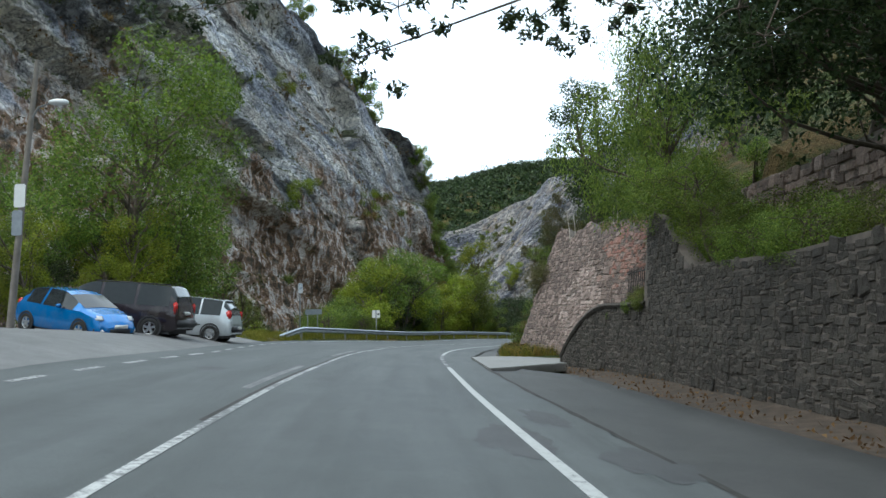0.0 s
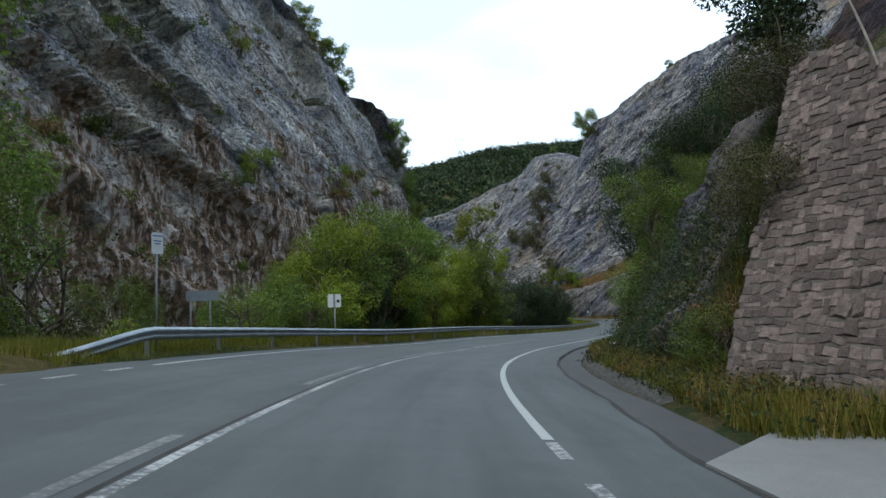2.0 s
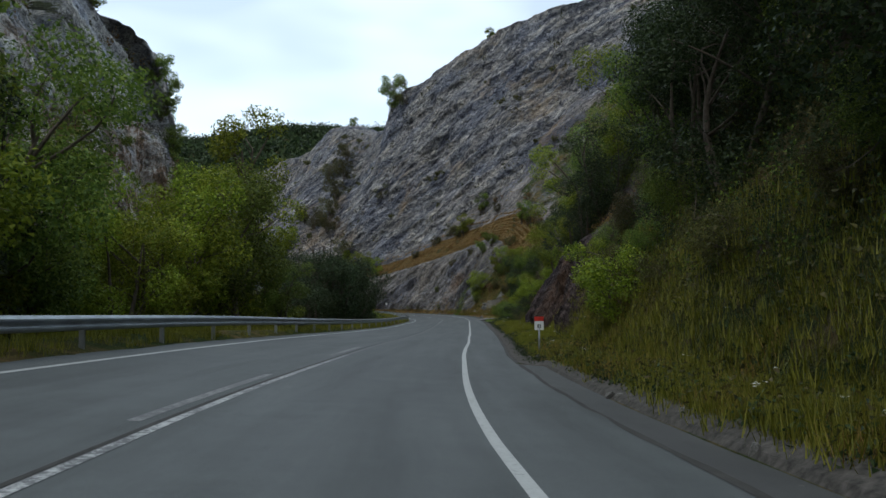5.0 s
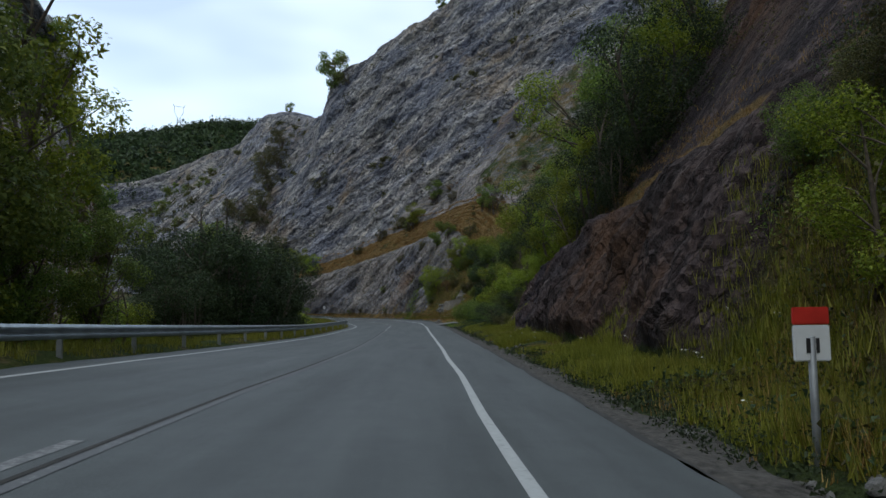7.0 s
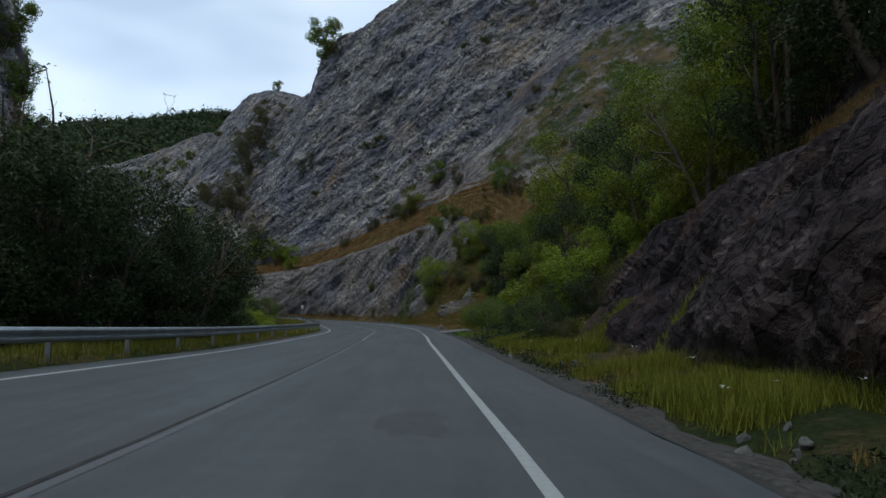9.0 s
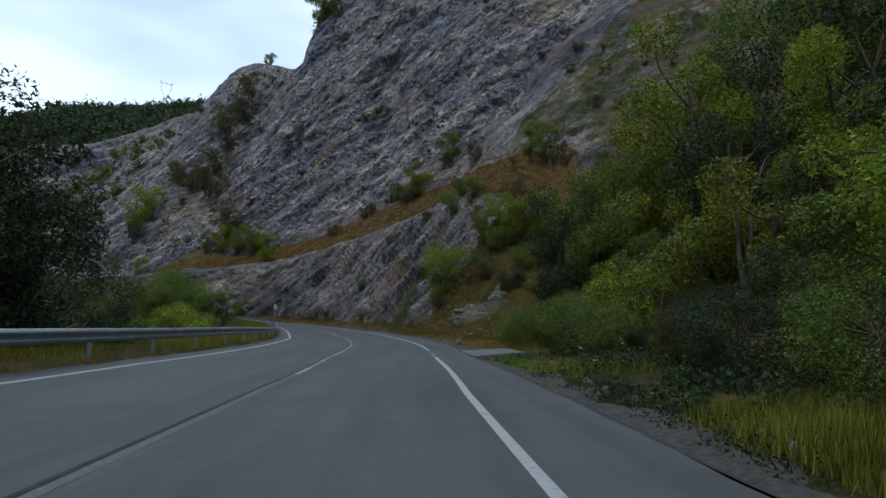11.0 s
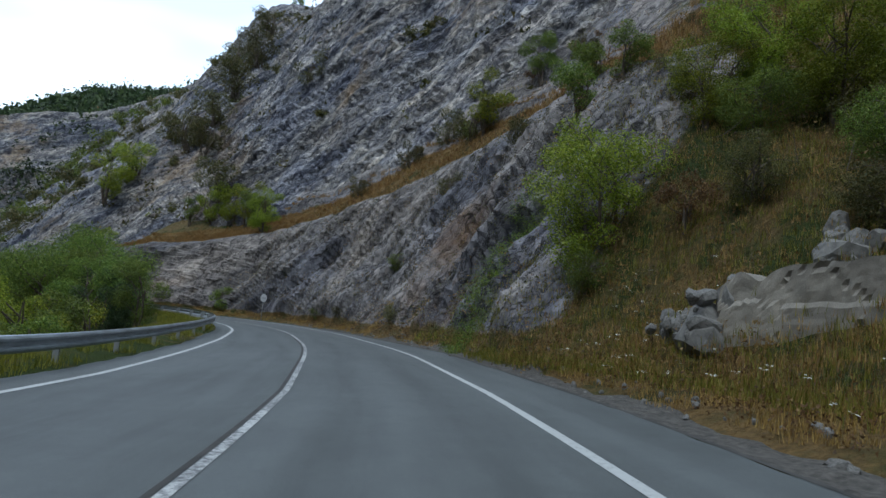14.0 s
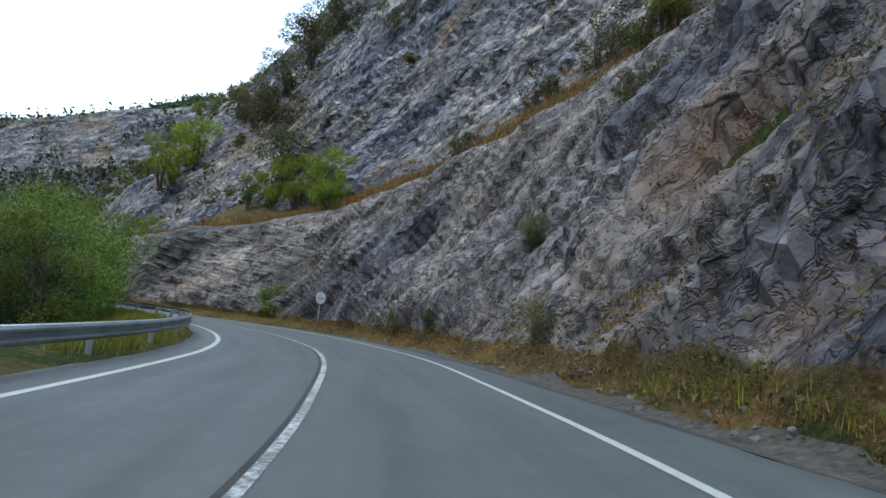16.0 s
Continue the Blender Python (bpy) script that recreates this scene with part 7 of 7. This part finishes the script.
def wheel_meshes(r):
    v, f = lathe([(-0.09, r * 0.62), (-0.1, r * 0.8), (-0.09, r * 0.96), (-0.06, r), (0.06, r), (0.09, r * 0.96), (0.1, r * 0.8), (0.09, r * 0.62)])
    tyre = mesh_from("tyre", v, f, M_TYRE, smooth=True)
    chunks = [lathe([(-0.07, r * 0.63), (-0.085, r * 0.6), (-0.07, r * 0.55), (0.0, r * 0.54)]), lathe([(-0.085, 0.001), (-0.08, r * 0.13), (-0.05, r * 0.16)], 14)]
    for k in range(5):
        a = k * 2 * math.pi / 5
        bm = bmesh.new()
        box(bm, -0.08, -0.045, -0.035, 0.035, r * 0.08, r * 0.6)
        bm.transform(Matrix.Rotation(a, 4, "X"))
        v = np.array([list(q.co) for q in bm.verts])
        f = np.array([[q.index for q in face.verts] for face in bm.faces])
        bm.free()
        chunks.append((v, f))
    v, f = joined(chunks)
    rim = mesh_from("rim", v, f, M_ALLOY)
    v, f = lathe([(-0.02, 0.001), (-0.02, r * 0.56)], 20)
    hub = mesh_from("brake_disc", v, f, M_TRIM)
    return tyre, rim, hub


def car(name, label, paint, stations, length, wheels, r, glass, lamps, sd_turn):
    """A car: x across, y forward from the rear bumper. stations: (y, sill z, belt z, roof z, half widths at sill, belt, roof)."""
    s, d, turn, pitch = sd_turn
    ob = thing(name, label, "car", pose(*at(s, d, left_h(s, d) + 0.035), 0, 0, heading(s) + turn) @ pose(0, 0, 0, pitch, 0, 0) @ Matrix.Scale(0.94 if pitch < 0 else 1.0, 4), "parked cars")
    S = np.array(stations, float)
    yq = np.unique(np.concatenate([S[:, 0], np.linspace(0, length, 40)]))
    C = np.stack([np.interp(yq, S[:, 0], S[:, k]) for k in range(1, 7)], -1)

    def ring(c, push=0.0):
        sill, belt, roof, ws, wb, wr = c
        mid = sill + 0.5 * (belt - sill)
        half = [(ws * 0.94, sill), (ws * 1.0, sill + 0.08), (max(ws, wb) * 1.02, mid), (wb, belt), (wb * 0.4 + wr * 0.6, belt + 0.6 * (roof - belt)), (wr, roof - 0.03 * (roof - belt)), (wr * 0.8, roof), (0.0, roof + 0.03)]
        half = [(w + push, z + (push if k > 4 else 0)) for k, (w, z) in enumerate(half)]
        half[-1] = (0.0, half[-1][1])
        return [(-w, z) for w, z in half] + [(w, z) for w, z in half[-2::-1]]

    P = np.array([[(x, y, z) for x, z in ring(c)] for y, c in zip(yq, C)])
    n = P.shape[1]
    v = P.reshape(-1, 3)
    f = grid_faces(len(yq), n)
    caps = []
    for row in (0, len(yq) - 1):
        o = row * n
        caps += [(o + k, o + k + 1, o + n - 2 - k, o + n - 1 - k) for k in range(n // 2)]
    me = mesh_from("body", v, np.concatenate([f, np.array(caps)]), paint, smooth=True)
    me.set_sharp_from_angle(angle=radians(32))
    body = part("body", me, ob)
    # underside
    bm = bmesh.new()
    box(bm, -S[:, 4].max() * 0.9, S[:, 4].max() * 0.9, 0.25, length - 0.25, 0.16, 0.42)
    part("underbody", bm_mesh("underbody", bm, M_TRIM), ob)

    def pane(pname, y0, y1, k0, k1, dy=0.0):
        ys = np.linspace(y0, y1, 9)
        CC = np.stack([np.interp(ys, S[:, 0], S[:, k]) for k in range(1, 7)], -1)
        R = np.array([[(x, y, z) for x, z in ring(c, 0.008)] for y, c in zip(ys, CC)])[:, k0:k1 + 1] + np.array([0, dy, 0])
        return part(pname, grid_mesh(pname, R, M_CARGLASS, smooth=True), body)

    for y0, y1 in glass["side"]:
        pane("side_window", y0, y1, 3, 5)
        pane("side_window", y0, y1, n - 6, n - 4)
    pane("windscreen", *glass["front"], 5, n - 6, 0.012)
    pane("rear_window", *glass["rear"], 4, n - 5, -0.015)
    tyre, rim, hub = wheel_meshes(r)
    wide = S[:, 4].max()
    for y in wheels:
        for side in (-1, 1):
            w = part("wheel", tyre, ob, "", pose(side * (wide - 0.07), y, r, 0, 0, 0 if side < 0 else 180))
            part("rim", rim, w)
            part("brake_disc", hub, w)
            va, fa = lathe([(-0.02, r * 1.0), (-0.026, r * 1.18), (0.0, r * 1.2)], 28)
            va = va[:, [0, 1, 2]]
            part("wheel_arch", mesh_from("wheel_arch", va, fa, M_TRIM), ob, "", pose(side * (wide * 1.005), y, r + 0.02, 0, 0, 0 if side < 0 else 180))
    for pname, mat, x, y, z, w, dd, h in lamps:
        bm = bmesh.new()
        box(bm, -w / 2, w / 2, -dd / 2, dd / 2, -h / 2, h / 2, min(w, dd, h) * 0.35)
        pm = bm_mesh(pname, bm, mat, True)
        for side in ((-1, 1) if x else (1,)):
            part(pname, pm, body, "", pose(side * x, y, z))
    bm = bmesh.new()
    box(bm, -0.09, 0.09, -0.05, 0.05, -0.06, 0.07, 0.03)
    mm = bm_mesh("mirror", bm, paint, True)
    ym = glass["front"][0] - 0.05
    for side in (-1, 1):
        part("mirror", mm, body, "", pose(side * (wide + 0.1), ym, np.interp(ym, S[:, 0], S[:, 2]) + 0.06))
    return ob


P_SILVER, P_BLUE, P_DARK = car_paint("silver_car_paint", (0.56, 0.6, 0.64)), car_paint("bright_blue_car_paint", (0.004, 0.16, 0.48)), car_paint("dark_plum_car_paint", (0.022, 0.014, 0.02))

MPV = [(0.0, 0.32, 0.62, 0.66, 0.8, 0.8, 0.66), (0.06, 0.28, 0.86, 1.0, 0.86, 0.84, 0.68), (0.2, 0.26, 0.98, 1.3, 0.88, 0.86, 0.66), (0.42, 0.24, 1.0, 1.55, 0.89, 0.87, 0.62), (1.2, 0.22, 1.0, 1.62, 0.9, 0.88, 0.62), (2.3, 0.22, 0.98, 1.64, 0.9, 0.88, 0.62), (2.75, 0.22, 0.97, 1.54, 0.9, 0.88, 0.62), (3.55, 0.22, 0.94, 1.06, 0.9, 0.86, 0.66), (4.0, 0.24, 0.8, 0.9, 0.87, 0.82, 0.6), (4.25, 0.28, 0.6, 0.66, 0.8, 0.74, 0.5), (4.32, 0.32, 0.5, 0.52, 0.7, 0.66, 0.45)]
car("car", "silver people carrier parked beside dark van", P_SILVER, MPV, 4.32, (0.78, 3.45), 0.31,
    {"side": [(0.46, 1.2), (1.26, 2.14), (2.2, 3.3)], "front": (2.78, 3.5), "rear": (0.07, 0.41)},
    [("tail_lamp", M_TAIL, 0.8, 0.16, 1.02, 0.11, 0.2, 0.36), ("tail_lamp_lens", M_HEAD, 0.81, 0.1, 0.82, 0.1, 0.12, 0.08), ("rear_bumper", M_TRIM, 0.0, 0.0, 0.5, 1.64, 0.16, 0.22), ("number_plate", M_PLATE, 0.0, -0.09, 0.56, 0.52, 0.02, 0.11), ("headlamp", M_HEAD, 0.62, 4.12, 0.72, 0.3, 0.3, 0.2), ("spoiler", P_SILVER, 0.0, 0.4, 1.57, 1.0, 0.2, 0.05), ("side_moulding", M_TRIM, 0.905, 2.1, 0.62, 0.03, 1.9, 0.07)], (27.6, -6.6, 92, 5))

VAN = [(0.0, 0.34, 0.7, 0.74, 0.84, 0.84, 0.74), (0.05, 0.3, 0.98, 1.08, 0.9, 0.9, 0.76), (0.16, 0.28, 1.04, 1.4, 0.92, 0.91, 0.74), (0.34, 0.26, 1.06, 1.72, 0.93, 0.92, 0.7), (1.5, 0.24, 1.06, 1.77, 0.94, 0.92, 0.7), (2.9, 0.24, 1.04, 1.74, 0.94, 0.92, 0.7), (3.2, 0.24, 1.02, 1.62, 0.94, 0.91, 0.7), (4.0, 0.24, 0.98, 1.08, 0.92, 0.88, 0.7), (4.5, 0.27, 0.8, 0.9, 0.88, 0.82, 0.6), (4.7, 0.32, 0.55, 0.6, 0.76, 0.7, 0.5)]
car("car", "dark plum minivan parked between two cars", P_DARK, VAN, 4.7, (0.85, 3.75), 0.33,
    {"side": [(0.3, 1.35), (1.45, 2.5), (2.6, 3.6)], "front": (3.24, 3.96), "rear": (0.1, 0.32)},
    [("tail_lamp", M_TAIL, 0.87, 0.1, 1.0, 0.09, 0.14, 0.42), ("rear_bumper", M_TRIM, 0.0, -0.02, 0.52, 1.76, 0.18, 0.24), ("number_plate", M_PLATE, 0.0, -0.01, 0.86, 0.5, 0.06, 0.11), ("headlamp", M_HEAD, 0.66, 4.5, 0.74, 0.3, 0.26, 0.2), ("roof_rail", M_TRIM, 0.62, 1.6, 1.77, 0.04, 2.4, 0.04)], (24.2, -7.3, 90, 5))

HATCH = [(0.0, 0.34, 0.6, 0.64, 0.74, 0.74, 0.6), (0.07, 0.28, 0.86, 0.96, 0.8, 0.79, 0.62), (0.25, 0.26, 0.96, 1.2, 0.83, 0.81, 0.6), (0.6, 0.23, 0.97, 1.43, 0.84, 0.82, 0.56), (1.3, 0.2, 0.94, 1.47, 0.85, 0.83, 0.56), (2.0, 0.2, 0.92, 1.44, 0.85, 0.83, 0.56), (2.25, 0.2, 0.91, 1.36, 0.85, 0.83, 0.58), (3.05, 0.2, 0.88, 0.96, 0.85, 0.81, 0.62), (3.55, 0.22, 0.74, 0.82, 0.8, 0.74, 0.52), (3.8, 0.26, 0.55, 0.62, 0.68, 0.62, 0.42), (3.9, 0.3, 0.45, 0.48, 0.52, 0.48, 0.3)]
car("car", "bright blue three-door hatchback parked nose to the road", P_BLUE, HATCH, 3.92, (0.68, 3.12), 0.3,
    {"side": [(0.55, 1.25), (1.35, 2.7)], "front": (2.28, 3.0), "rear": (0.12, 0.5)},
    [("headlamp", M_HEAD, 0.56, 3.5, 0.7, 0.28, 0.46, 0.2), ("fog_lamp", M_HEAD, 0.58, 3.84, 0.36, 0.14, 0.08, 0.1), ("grille", M_TRIM, 0.0, 3.9, 0.36, 0.8, 0.06, 0.16), ("number_plate", M_PLATE, 0.0, 3.95, 0.5, 0.5, 0.03, 0.11), ("tail_lamp", M_TAIL, 0.7, 0.12, 0.86, 0.14, 0.2, 0.36)], (22.9, -11.5, -116, -7.5))
